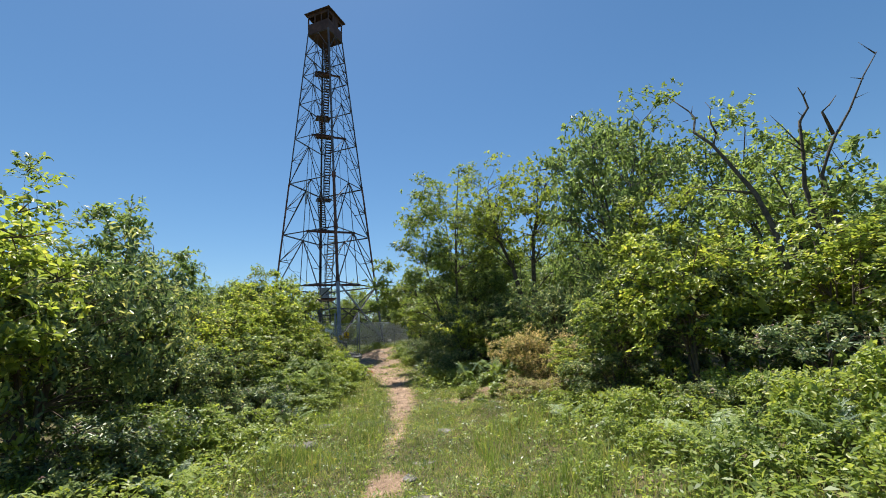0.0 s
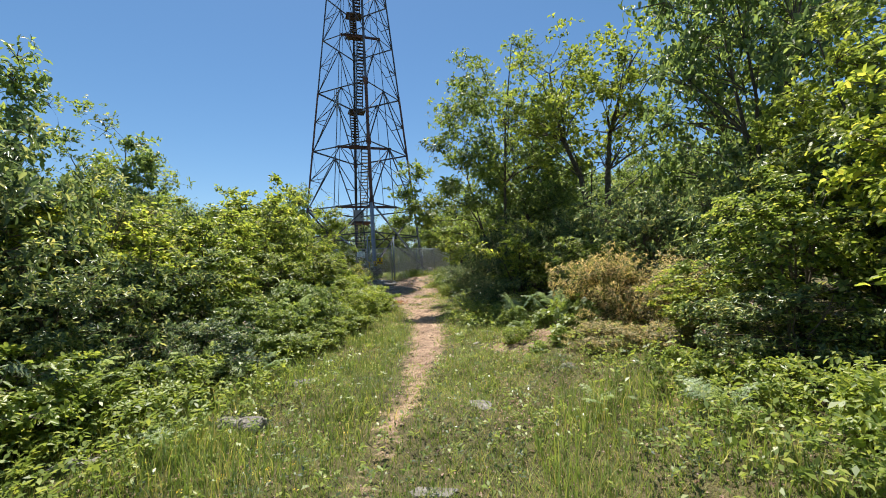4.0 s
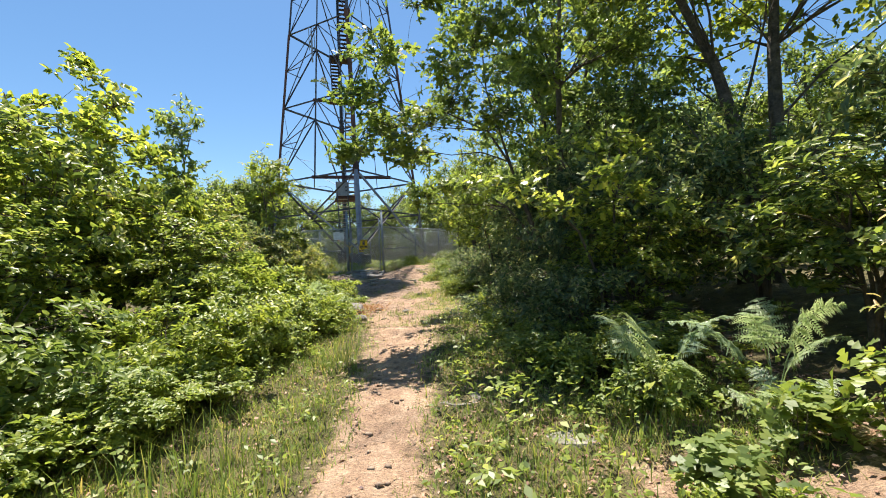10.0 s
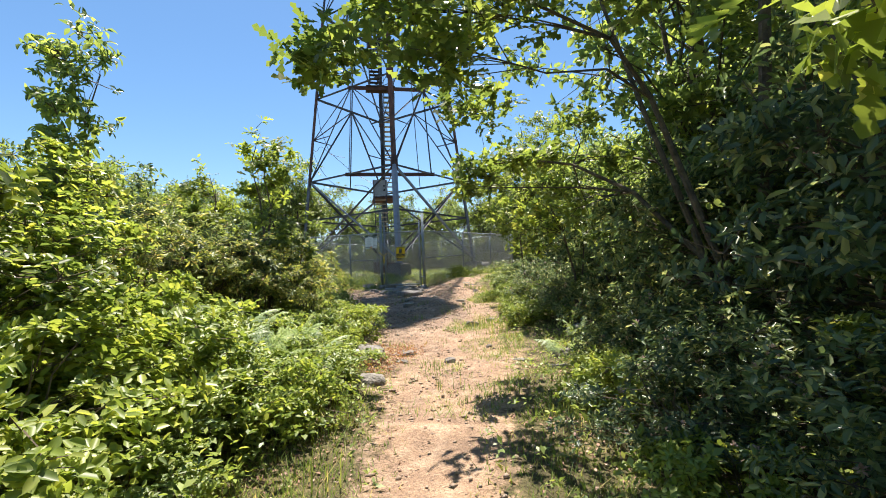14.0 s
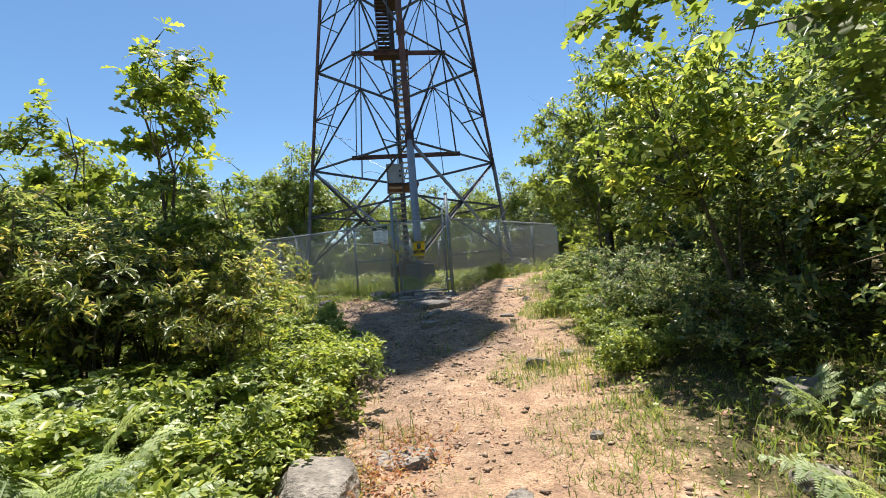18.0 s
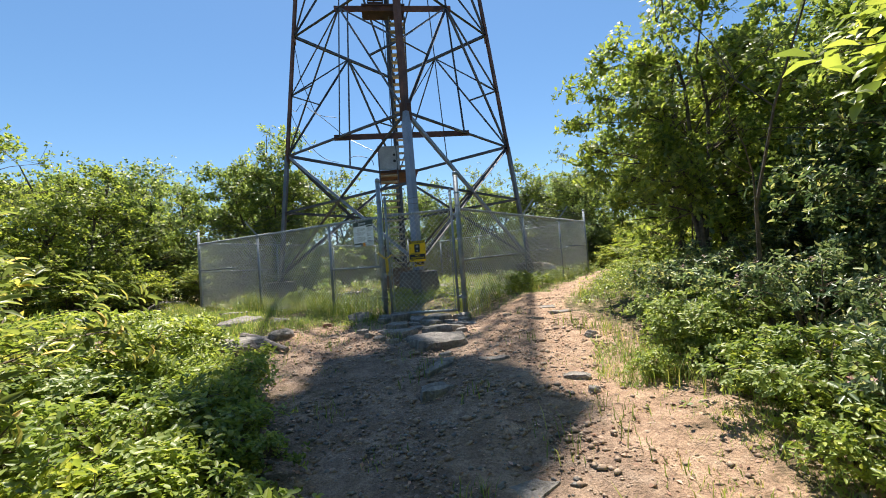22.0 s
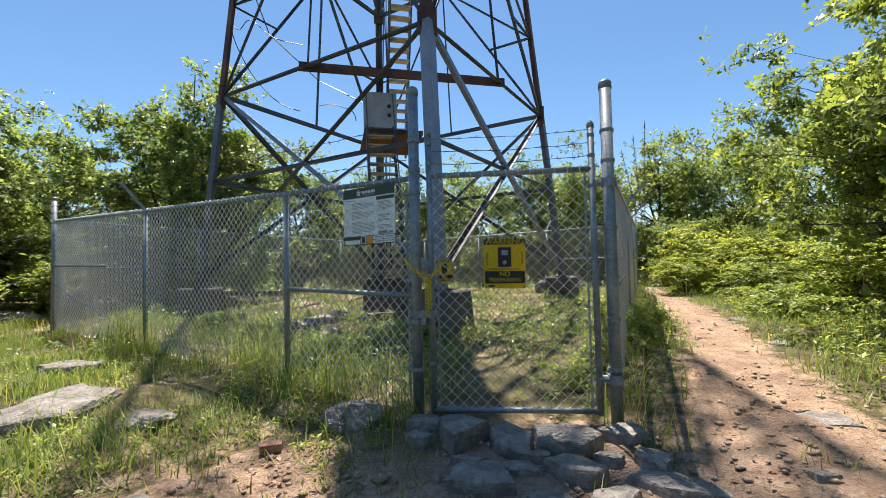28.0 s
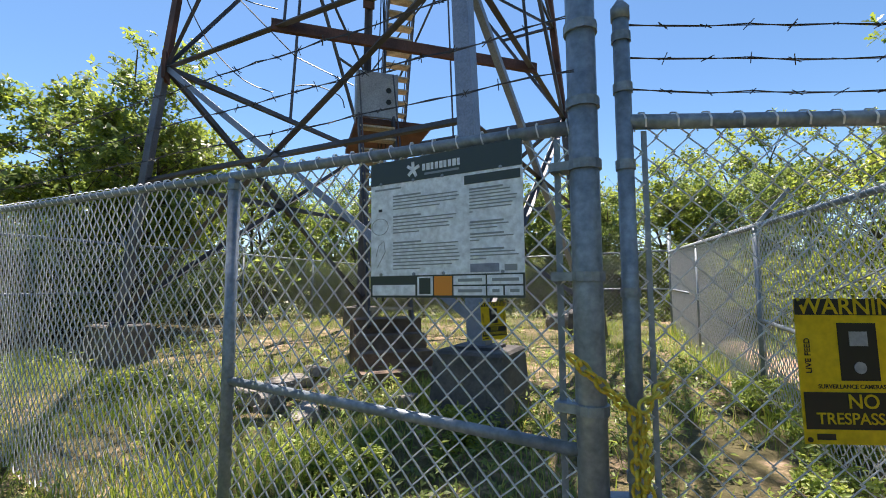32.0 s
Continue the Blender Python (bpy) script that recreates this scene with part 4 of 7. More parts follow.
def plant(name, label, category, seed, h, rx, ry, z0, tips, per, leaf, width, kind, mat, stems=1, trunk_r=0.08, clumps=40, clump_r=0.35, bark=None, parts=("trunk", "crown"), droop=0.0, flat=0.7, blossom=0.0, spread=0.5):
    """A woody plant at the origin: tapered stems with limbs and twigs, and leaves in rosettes at the twig tips, gathered in uneven clumps."""
    rng = np.random.default_rng(seed)
    rnd = random.Random(seed)
    root = thing(name, label, category)
    zc, rz = (z0 + h) / 2, (h - z0) / 2
    cen = np.array([0, 0, zc])
    # clump centres on and in a lumpy crown
    u = rng.normal(size=(clumps, 3))
    u /= np.linalg.norm(u, axis=1, keepdims=True)
    lump = 1 + 0.22 * np.sin(3 * np.arctan2(u[:, 1], u[:, 0]) + seed) * np.cos(2.3 * u[:, 2] + seed) + rng.uniform(-0.18, 0.12, clumps)
    rad = rng.uniform(0.12, 1.0, clumps) ** 0.5 * lump
    cc = cen + u * rad[:, None] * np.array([rx, ry, rz])
    cc[:, 2] = np.maximum(cc[:, 2], 0.08)
    which = rng.integers(0, clumps, tips)
    off = rng.normal(size=(tips, 3)) * np.array([1, 1, flat]) * clump_r * rng.uniform(0.5, 1.15, clumps)[which][:, None] * 0.52
    P = cc[which] + off
    P[:, 2] = np.maximum(P[:, 2], 0.04)
    # wood
    wood = Build()
    nodes = []
    for s in range(stems):
        a = 2 * math.pi * s / stems + rnd.uniform(-0.4, 0.4)
        lean = rnd.uniform(0.15, 0.55) * (1 if stems > 1 else 0.12)
        top = Vector((math.cos(a) * rx * lean, math.sin(a) * ry * lean, h * rnd.uniform(0.72, 0.9)))
        pts = [Vector((math.cos(a) * trunk_r * 1.5 * (stems > 1), math.sin(a) * trunk_r * 1.5 * (stems > 1), -0.15))]
        for i in range(1, 7):
            t = i / 6
            pts.append(Vector((top.x * t ** 1.3 + rnd.uniform(-1, 1) * 0.03 * h * t, top.y * t ** 1.3 + rnd.uniform(-1, 1) * 0.03 * h * t, top.z * t)))
        wood.tube(pts, [trunk_r * (1 - 0.8 * i / 6) for i in range(7)], 7)
        nodes += [(p, trunk_r * (1 - 0.8 * i / 6)) for i, p in enumerate(pts) if i >= 2]
    arr = np.array([tuple(p) for p, r in nodes])
    limb_pts = []
    for c in cc:
        # limbs leave the stem below the clump they carry
        d2 = ((arr - c) ** 2).sum(1) + np.where(arr[:, 2] > c[2] - 0.05 * h, (0.5 * h) ** 2, 0)
        i = int(d2.argmin())
        a, r0 = nodes[i]
        b = Vector(c)
        k1 = a.lerp(b, 0.35) + Vector((rnd.uniform(-1, 1), rnd.uniform(-1, 1), rnd.uniform(0.2, 1))) * 0.06 * (b - a).length
        k2 = a.lerp(b, 0.7) + Vector((rnd.uniform(-1, 1), rnd.uniform(-1, 1), rnd.uniform(0.2, 1))) * 0.06 * (b - a).length
        r = min(r0 * 0.5, 0.006 + 0.009 * (b - a).length)
        wood.tube([a, k1, k2, b], [r, r * 0.75, r * 0.5, r * 0.25], 4)
        limb_pts.append([tuple(k2), tuple(b)])
    twig_r = 0.0035 if h < 3 else 0.006
    for j in range(0, tips, 3):
        b = Vector(P[j])
        a = Vector(limb_pts[which[j]][1]).lerp(Vector(limb_pts[which[j]][0]), rnd.uniform(0, 0.6))
        wood.tube([a, b], [twig_r * 1.5, twig_r * 0.6], 3)
    part(parts[0], wood.mesh(parts[0], bark or M_BARK), root)
    out = (P - cen) / np.array([rx, ry, rz]) * 0.55 + np.array([0, 0, 0.65 - droop]) + rng.normal(0, 0.3, P.shape)
    pos, ax, nr, ln = rosettes(rng, P, out, per, leaf, spread)
    if droop:
        ax[:, 2] -= droop
    part(parts[1], leaves_mesh(parts[1], pos, ax, nr, ln, width, kind, mat), root)
    if blossom:
        sel = P[rng.random(tips) < blossom]
        sel = sel[sel[:, 2] > zc * 0.8]
        if len(sel):
            pos, ax, nr, ln = rosettes(rng, sel + np.array([0, 0, 0.05]), np.tile([0, 0, 1.0], (len(sel), 1)), 14, 0.035, 0.8)
            part("blossom", leaves_mesh("blossom", pos, ax, nr, ln, 0.7, "diamond", M_BLOSSOM), root, "faded pinkish blossom heads")
    return root


def shaped_tree(label, seed, base, stems, clumps, per, leaf, width, kind, mat, name="oak_tree"):
    """A tree whose stems and leaf clumps are given from its foot: stem points with the radius at the foot; clumps as x, y, z, radius, tips."""
    rng, rnd = np.random.default_rng(seed), random.Random(seed)
    root = thing(name, label, "tree", Matrix.Translation((*base, ground(*base))))
    wood, nodes = Build(), []
    for pts, r in stems:
        pts = [Vector((0, 0, -0.2))] + [Vector(p) for p in pts]
        n = len(pts)
        rs = [r * (1 - 0.82 * k / (n - 1)) for k in range(n)]
        wood.tube(pts, rs, 8)
        nodes += list(zip(pts, rs))[2:]
    arr = np.array([tuple(p) for p, r in nodes])
    P = []
    for x, y, z, rad, tips in clumps:
        c = np.array((x, y, z))
        a, r0 = nodes[int((((arr - c) ** 2).sum(1) + np.where(arr[:, 2] > z + 0.2, 4.0, 0)).argmin())]
        b = Vector(c)
        bow = [a.lerp(b, t) + Vector((rnd.uniform(-1, 1), rnd.uniform(-1, 1), rnd.uniform(-0.2, 1))) * 0.07 * (b - a).length for t in (0.35, 0.7)]
        r = min(r0 * 0.6, 0.007 + 0.01 * (b - a).length)
        wood.tube([a, *bow, b], [r, r * 0.75, r * 0.5, r * 0.3], 5)
        off = rng.normal(size=(tips, 3)) * np.array([1, 1, 0.6]) * rad * 0.55
        P.append(c + off)
        for o in off[::3]:
            wood.tube([bow[1].lerp(b, rnd.uniform(0.2, 1)), b + Vector(o)], [0.006, 0.0025], 3)
    P = np.concatenate(P)
    part("trunk", wood.mesh("trunk", M_BARK), root)
    pos, ax, nr, ln = rosettes(rng, P, rng.normal(0, 0.4, P.shape) + np.array([-0.1, -0.1, 0.8]), per, leaf, 0.35)
    ax[:, 2] -= 0.15
    part("crown", leaves_mesh("crown", pos, ax, nr, ln, width, kind, mat), root)
    return root


def put_copies(proto, spots, group):
    """Stands the prototype at the first spot and copies of it at the others: x, y, turn in degrees, size, stretch in height, lean."""
    tagged(proto, group=group)
    made = []
    for i, (x, y, turn, size, tall, *lean) in enumerate(spots):
        m = Matrix.Translation((x, y, ground(x, y) - 0.03)) @ Matrix.Rotation(radians(lean[0]) if lean else 0, 4, "Y") @ Matrix.Rotation(radians(turn), 4, "Z") @ Matrix.Diagonal((size, size, size * tall, 1))
        if i < len(spots) - 1:
            made.append(copy_thing(proto, m))
        else:
            proto.matrix_basis = m
            made.append(proto)
    return made


def scatter(rng, n, area, test):
    """About n random spots (x, y) within the boxes that pass the test."""
    out = []
    for x0, x1, y0, y1, share in area:
        k = int(n * share)
        x, y = rng.uniform(x0, x1, k), rng.uniform(y0, y1, k)
        keep = rng.random(k) < test(x, y)
        out.append(np.stack([x[keep], y[keep]], 1))
    return np.concatenate(out)


def lift(xy, dz=0.0):
    return land(xy[:, 0], xy[:, 1]) + rough_at(xy[:, 0], xy[:, 1]) * np.clip((60 - np.abs(xy[:, 1])) / 20, 0, 1) + dz


laurel_a = plant("laurel_bush", "dense evergreen mountain laurel bush with glossy dark leaves", "bush", 11, 2.4, 1.35, 1.25, 0.15, 1250, 7, 0.092, 0.42, "oval", M_LAUREL, 6, 0.03, 80, 0.29, M_TWIG, ("wood", "foliage"))
laurel_b = plant("laurel_bush", "spreading mountain laurel bush with faded blossom heads", "bush", 12, 1.6, 1.3, 1.2, 0.1, 1050, 7, 0.085, 0.44, "oval", M_LAUREL, 6, 0.026, 72, 0.25, M_TWIG, ("wood", "foliage"), blossom=0.05)
young = plant("leafy_shrub", "bright yellow-green deciduous shrub in fresh leaf", "bush", 13, 3.2, 1.3, 1.3, 0.3, 1350, 6, 0.1, 0.6, "oval", M_YELLOWG, 5, 0.03, 90, 0.27, M_TWIG, ("wood", "foliage"), spread=0.3, flat=0.45)
broad = plant("leafy_shrub", "broad-leaved shrub with bright green layered sprays of leaves", "bush", 18, 1.5, 1.2, 1.1, 0.06, 1100, 6, 0.088, 0.6, "oval", M_LOW, 7, 0.016, 80, 0.22, M_TWIG, ("wood", "foliage"), spread=0.3, flat=0.45)
ochre = plant("rhododendron_bush", "rhododendron bush with straw-coloured new shoots over dark leaves", "bush", 14, 1.7, 1.15, 1.1, 0.05, 1250, 11, 0.095, 0.24, "round", M_OCHRE, 6, 0.022, 70, 0.3, M_TWIG, ("wood", "foliage"))
rhodo = plant("rhododendron_bush", "tall leggy rhododendron with olive leaves and pale new shoots", "bush", 16, 3.0, 1.3, 1.25, 1.3, 250, 11, 0.15, 0.29, "round", M_RHODO, 8, 0.026, 90, 0.2, M_TWIG, ("wood", "foliage"), blossom=0.06, spread=0.22, flat=0.45)
low = plant("blueberry_bush", "low bright green blueberry bush", "bush", 15, 0.75, 0.75, 0.7, 0.03, 480, 6, 0.07, 0.56, "oval", M_LOW, 6, 0.008, 40, 0.17, M_TWIG, ("wood", "foliage"))
oak_a = plant("oak_tree", "young oak with lobed leaves and an open crown", "tree", 21, 6.0, 2.0, 1.9, 0.8, 1000, 7, 0.135, 0.62, "oak", M_OAK, 2, 0.06, 70, 0.55, spread=0.35)
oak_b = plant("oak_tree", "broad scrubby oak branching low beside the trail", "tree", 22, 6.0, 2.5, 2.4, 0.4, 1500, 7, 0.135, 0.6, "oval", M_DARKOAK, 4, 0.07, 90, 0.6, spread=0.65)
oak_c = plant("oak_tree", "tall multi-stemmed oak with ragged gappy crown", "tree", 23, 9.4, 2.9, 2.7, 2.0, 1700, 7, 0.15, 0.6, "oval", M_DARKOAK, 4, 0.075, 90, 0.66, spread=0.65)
oak_d = plant("oak_tree", "tall old oak with thick dark trunk and heavy limbs", "tree", 27, 10.0, 3.2, 3.0, 4.2, 1500, 7, 0.15, 0.6, "oval", M_OAK, 2, 0.16, 100, 0.7, spread=0.65)
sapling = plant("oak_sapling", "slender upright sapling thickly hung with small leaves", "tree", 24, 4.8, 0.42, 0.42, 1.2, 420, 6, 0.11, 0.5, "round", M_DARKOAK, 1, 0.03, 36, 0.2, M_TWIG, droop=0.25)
oakling = plant("oak_sapling", "spindly young oak with large leaf clusters against the sky", "tree", 28, 4.7, 0.78, 0.74, 1.6, 180, 8, 0.16, 0.55, "oak", M_OAK, 2, 0.032, 30, 0.2, M_TWIG, spread=0.35)
oak_e = plant("oak_tree", "dense round-crowned young oak leafy to the ground", "tree", 31, 6.4, 1.9, 1.85, 0.35, 2500, 7, 0.125, 0.6, "oak", M_OAK, 3, 0.055, 95, 0.46, spread=0.65)
far_tree = plant("tree", "round-crowned hilltop oak in full leaf", "tree", 25, 6.8, 2.6, 2.5, 0.3, 2700, 7, 0.135, 0.62, "diamond", M_OAK, 2, 0.08, 70, 0.72, spread=0.6)
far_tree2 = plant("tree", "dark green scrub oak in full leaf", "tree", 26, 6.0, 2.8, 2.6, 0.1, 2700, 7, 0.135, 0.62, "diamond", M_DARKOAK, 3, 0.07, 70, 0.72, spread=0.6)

put_copies(laurel_a, [(-5.4, 9.2, 0, 0.9, 0.95), (-6.3, 7.0, 60, 1.3, 1.25), (-6.6, 8.9, 150, 1.3, 1.3), (-5.6, 10.6, 220, 0.95, 1.0), (-8.2, 12.4, 30, 1.25, 1.15), (-8.0, 16.0, 250, 1.25, 1.1), 
                      (3.9, 14.8, 10, 1.2, 1.1), (2.9, 17.2, 130, 1.1, 1.1), (4.8, 11.4, 100, 1.2, 1.15), (5.8, 9.2, 190, 1.25, 1.1), (1.2, 18.2, 160, 1.1, 1.15), (0.8, 20.3, 120, 1.1, 1.1), (-7.4, 22.6, 80, 1.0, 1.1), (-9.4, 20.6, 220, 1.3, 1.2), (0.6, 22.6, 20, 1.1, 1.1), (0.2, 25.0, 90, 0.9, 1.05), (-0.2, 27.2, 200, 0.9, 1.1), (0.1, 29.8, 280, 1.0, 1.1)], "laurel thicket along the trail")
put_copies(laurel_b, [(-4.9, 6.5, 0, 0.9, 0.8), (-4.3, 10.3, 60, 0.75, 0.85), 
                      (5.4, 6.4, 80, 1.0, 0.9), (4.5, 5.4, 190, 0.6, 0.7), (4.0, 6.8, 300, 0.6, 0.65), (3.6, 9.6, 140, 0.8, 0.8), (0.5, 17.0, 240, 0.75, 0.9), (0.3, 18.8, 200, 0.75, 0.9), (-0.3, 18.3, 40, 0.6, 0.85), (-0.1, 20.8, 260, 0.7, 0.9), (-0.7, 24.3, 320, 0.65, 0.9), (-1.1, 25.7, 40, 0.7, 0.95), (-1.5, 27.2, 100, 0.75, 1.0), (-1.9, 28.7, 160, 0.7, 0.9), (0.4, 26.6, 100, 1.1, 1.1), (-0.9, 29.6, 20, 0.8, 1.0)], "laurel thicket along the trail")
put_copies(young, [(-6.2, 5.4, 0, 1.15, 1.2), (-7.4, 7.0, 90, 1.1, 1.2), (-6.3, 10.6, 10, 1.0, 1.0), (-5.4, 12.1, 70, 0.85, 0.8), (-6.2, 13.0, 130, 1.0, 1.0), (-5.2, 14.4, 200, 0.8, 0.85), (-5.8, 15.6, 60, 0.95, 1.05), (-6.6, 16.6, 250, 1.15, 1.2), (-5.1, 17.0, 320, 0.8, 0.85), (-5.9, 17.9, 270, 0.85, 1.0), (3.9, 9.9, 30, 0.8, 0.95), (3.3, 11.0, 210, 0.6, 0.7), (4.7, 8.5, 300, 1.0, 1.1), (1.3, 17.1, 20, 0.7, 0.85), (2.7, 15.3, 110, 0.8, 0.8), (1.0, 15.5, 200, 0.45, 0.5), (-1.2, 37.6, 20, 0.7, 0.5), (-0.5, 36.0, 80, 0.75, 0.6), (0.4, 34.6, 140, 0.9, 0.7), (-1.8, 40.6, 200, 0.8, 0.5), (-0.4, 39.2, 260, 0.9, 0.6), (-0.8, 42.4, 320, 1.0, 0.7), (6.6, 7.2, 120, 1.1, 0.95),
                   (0.9, 24.6, 160, 0.9, 1.0), (-0.2, 30.9, 250, 0.7, 0.75), (-7.6, 18.6, 20, 0.95, 1.05), (-8.4, 22.8, 90, 0.9, 0.95), (-16.6, 29.6, 40, 0.9, 0.8), (-18.4, 31.0, 130, 1.0, 0.85), (-20.2, 32.4, 220, 1.0, 0.9), (-15.2, 27.4, 300, 0.8, 0.75), (-19.6, 29.2, 10, 1.1, 0.95), (-22.0, 30.0, 70, 1.1, 1.0), (-16.8, 33.0, 20, 0.75, 0.65), (-17.2, 31.2, 110, 0.8, 0.65), (-17.0, 35.6, 200, 0.7, 0.65), (-17.4, 38.0, 290, 0.8, 0.7)], "deciduous shrubs along the trail")
put_copies(broad, [(-4.5, 11.6, 0, 0.95, 0.95), (-4.2, 12.8, 60, 0.8, 0.9), (-4.4, 13.9, 140, 0.95, 1.0), (-4.0, 15.3, 220, 0.8, 0.9), (-4.2, 16.7, 300, 0.9, 1.0), (-4.0, 18.2, 30, 0.75, 0.85), (-4.7, 18.0, 100, 0.95, 1.1), (-3.9, 14.3, 180, 0.6, 0.75), (-3.6, 17.0, 80, 0.5, 0.7), (-3.9, 19.5, 200, 0.6, 0.7), (-4.2, 9.1, 260, 0.7, 0.7), (-4.8, 7.8, 120, 0.9, 0.9), (-5.05, 21.9, 20, 0.65, 0.6), (-5.6, 20.8, 20, 0.8, 0.65), (-6.3, 20.9, 130, 0.9, 0.7), (-6.1, 21.6, 230, 0.8, 0.65), (-4.75, 21.3, 280, 0.6, 0.6), (-7.0, 20.6, 330, 1.0, 0.9), (-5.0, 19.9, 170, 0.75, 0.7), (-5.6, 19.4, 70, 0.85, 0.75), (-5.9, 20.2, 210, 0.8, 0.7), (-6.5, 19.7, 300, 0.95, 0.85), (-4.9, 18.9, 40, 0.7, 0.7), (-5.1, 22.5, 250, 0.75, 0.75), (-5.8, 23.6, 310, 0.8, 0.6), (-6.6, 24.8, 40, 0.8, 0.65), (-9.6, 27.2, 90, 0.9, 0.6), (-8.8, 25.9, 140, 0.9, 0.6), (-1.9, 35.6, 210, 0.7, 0.65), (0.3, 16.2, 30, 0.6, 0.6), (-5.2, 21.1, 60, 0.7, 0.7), (-5.6, 21.9, 110, 0.8, 0.75), (-6.1, 22.6, 350, 0.8, 0.7), (-4.55, 20.55, 30, 0.55, 0.55), (-9.0, 26.1, 220, 0.9, 0.85), (-9.5, 26.9, 60, 0.9, 0.8), (-3.55, 12.6, 20, 0.6, 0.6), (-3.65, 13.3, 110, 0.6, 0.65), (-3.5, 14.1, 210, 0.55, 0.6), (-3.45, 15.0, 310, 0.55, 0.65), (-4.3, 12.2, 70, 0.8, 0.8), (-3.9, 11.8, 150, 0.7, 0.65), (-2.15, 27.7, 60, 0.6, 0.9), (-1.9, 26.3, 150, 0.6, 0.85), (-1.7, 24.9, 240, 0.5, 0.7)], "broad-leaved shrubs along the trail")
put_copies(ochre, [(2.45, 13.3, 0, 0.82, 1.12), (3.5, 12.2, 80, 0.75, 1.0), (2.0, 11.5, 160, 0.55, 0.55), (2.9, 11.0, 250, 0.5, 0.6), (0.6, 44.5, 200, 1.0, 1.0)], "rhododendron bushes")
put_copies(rhodo, [(-6.9, 11.4, 240, 0.9, 1.15), (-6.4, 23.4, 30, 0.72, 0.9), (-7.1, 21.6, 120, 0.8, 1.0), (-6.45, 21.75, 300, 0.66, 1.0), (-7.6, 22.3, 200, 0.8, 0.95), (-6.5, 22.4, 60, 0.7, 0.9), (-5.55, 22.35, 10, 0.55, 1.0), (-7.2, 20.2, 330, 0.8, 1.0)], "rhododendron bushes")
put_copies(oak_b, [(5.5, 13.2, 200, 0.95, 1.5), (2.0, 20.6, 290, 0.85, 0.95), (8.2, 9.6, 50, 0.95, 1.0), (1.3, 26.2, 150, 0.8, 0.95), (0.9, 30.2, 230, 0.75, 1.0), (0.8, 37.0, 20, 0.72, 1.3), (-0.5, 32.6, 80, 0.72, 1.15), (1.3, 22.8, 310, 0.75, 1.0), (8.6, 6.2, 20, 0.8, 0.8)], "oaks along the trail")
put_copies(oak_a, [(-8.7, 9.3, 140, 0.98, 1.0), (-10.8, 15.4, 60, 0.95, 1.12), (7.4, 4.8, 20, 0.7, 0.8)], "oaks along the trail")
put_copies(oak_c, [(1.2, 22.4, 0, 1.0, 1.0), (3.2, 24.2, 250, 0.8, 0.8), (10.5, 14.4, 180, 0.95, 0.95), (1.9, 34.8, 40, 0.75, 0.85)], "oaks along the trail")
put_copies(oak_e, [(-1.45, 30.7, 0, 0.98, 0.98), (-1.2, 33.6, 120, 0.9, 0.95), (0.1, 28.3, 220, 0.85, 0.9), (-16.6, 39.6, 60, 1.32, 0.98), (5.4, 10.6, 300, 0.8, 0.95)], "oaks along the trail")
put_copies(oak_d, [(3.7, 18.7, 0, 0.9, 0.95), (7.8, 17.4, 130, 1.0, 1.0)], "oaks along the trail")
put_copies(sapling, [(-6.4, 18.9, 0, 1.0, 1.05), (-7.6, 13.0, 100, 1.1, 1.0), (-7.4, 19.6, 200, 0.8, 0.9), (-7.5, 10.3, 40, 1.15, 1.12)], "oak saplings")
put_copies(oakling, [(-6.8, 23.0, 0, 1.0, 1.0), (-7.9, 22.6, 130, 0.85, 0.95), (-6.1, 22.9, 240, 0.7, 0.85)], "oak saplings")

# the oak that reaches over the trail
rngo = np.random.default_rng(41)
bough = [(-3.1, -1.8, 2.7, 0.34, 44), (-2.7, -1.4, 3.2, 0.4, 54), (-2.2, -1.0, 3.3, 0.42, 58), (-2.4, 0.2, 3.0, 0.4, 50), (-2.6, -1.7, 4.3, 0.42, 50), (-1.7, -0.5, 3.8, 0.42, 56), (-1.9, -1.8, 5.1, 0.45, 50), (-1.5, 0.4, 5.2, 0.45, 46), (-1.4, -1.4, 6.3, 0.5, 46), (-0.9, -0.2, 6.8, 0.5, 40),
         (-1.1, -1.2, 4.6, 0.42, 48), (-2.3, -1.6, 2.75, 0.34, 40), (-2.9, -1.9, 3.6, 0.4, 46), (-0.8, -1.2, 3.3, 0.4, 46), (-0.2, -1.3, 3.8, 0.42, 46), (-1.5, -1.9, 3.7, 0.4, 48), (-0.4, -1.5, 5.2, 0.45, 44),
         (-2.63, 0.86, 2.2, 0.2, 14), (-2.66, 0.95, 2.45, 0.24, 18), (-2.45, 1.0, 2.35, 0.24, 16), (-2.45, 1.65, 2.4, 0.24, 16), (-2.3, 1.3, 2.65, 0.28, 22), (-2.0, 1.2, 2.55, 0.26, 20), (-1.7, 1.5, 2.65, 0.3, 24), (-1.3, 2.1, 2.0, 0.24, 16), (-1.5, 1.6, 2.2, 0.26, 18), (-0.95, 3.2, 1.7, 0.24, 16), (-1.1, 2.6, 2.2, 0.28, 22), (-1.6, 2.2, 2.75, 0.3, 24), (-0.8, 2.2, 2.7, 0.3, 24), (-1.2, 1.6, 3.1, 0.3, 26), (-0.6, 2.9, 2.9, 0.3, 22)]
for k in range(26):
    v = rngo.normal(size=3)
    v = v / np.linalg.norm(v) * rngo.uniform(0.35, 1.0) ** 0.5
    bough.append((0.35 + 2.0 * v[0], -0.4 + 1.9 * v[1], 6.3 + 3.1 * v[2], rngo.uniform(0.4, 0.62), 30))
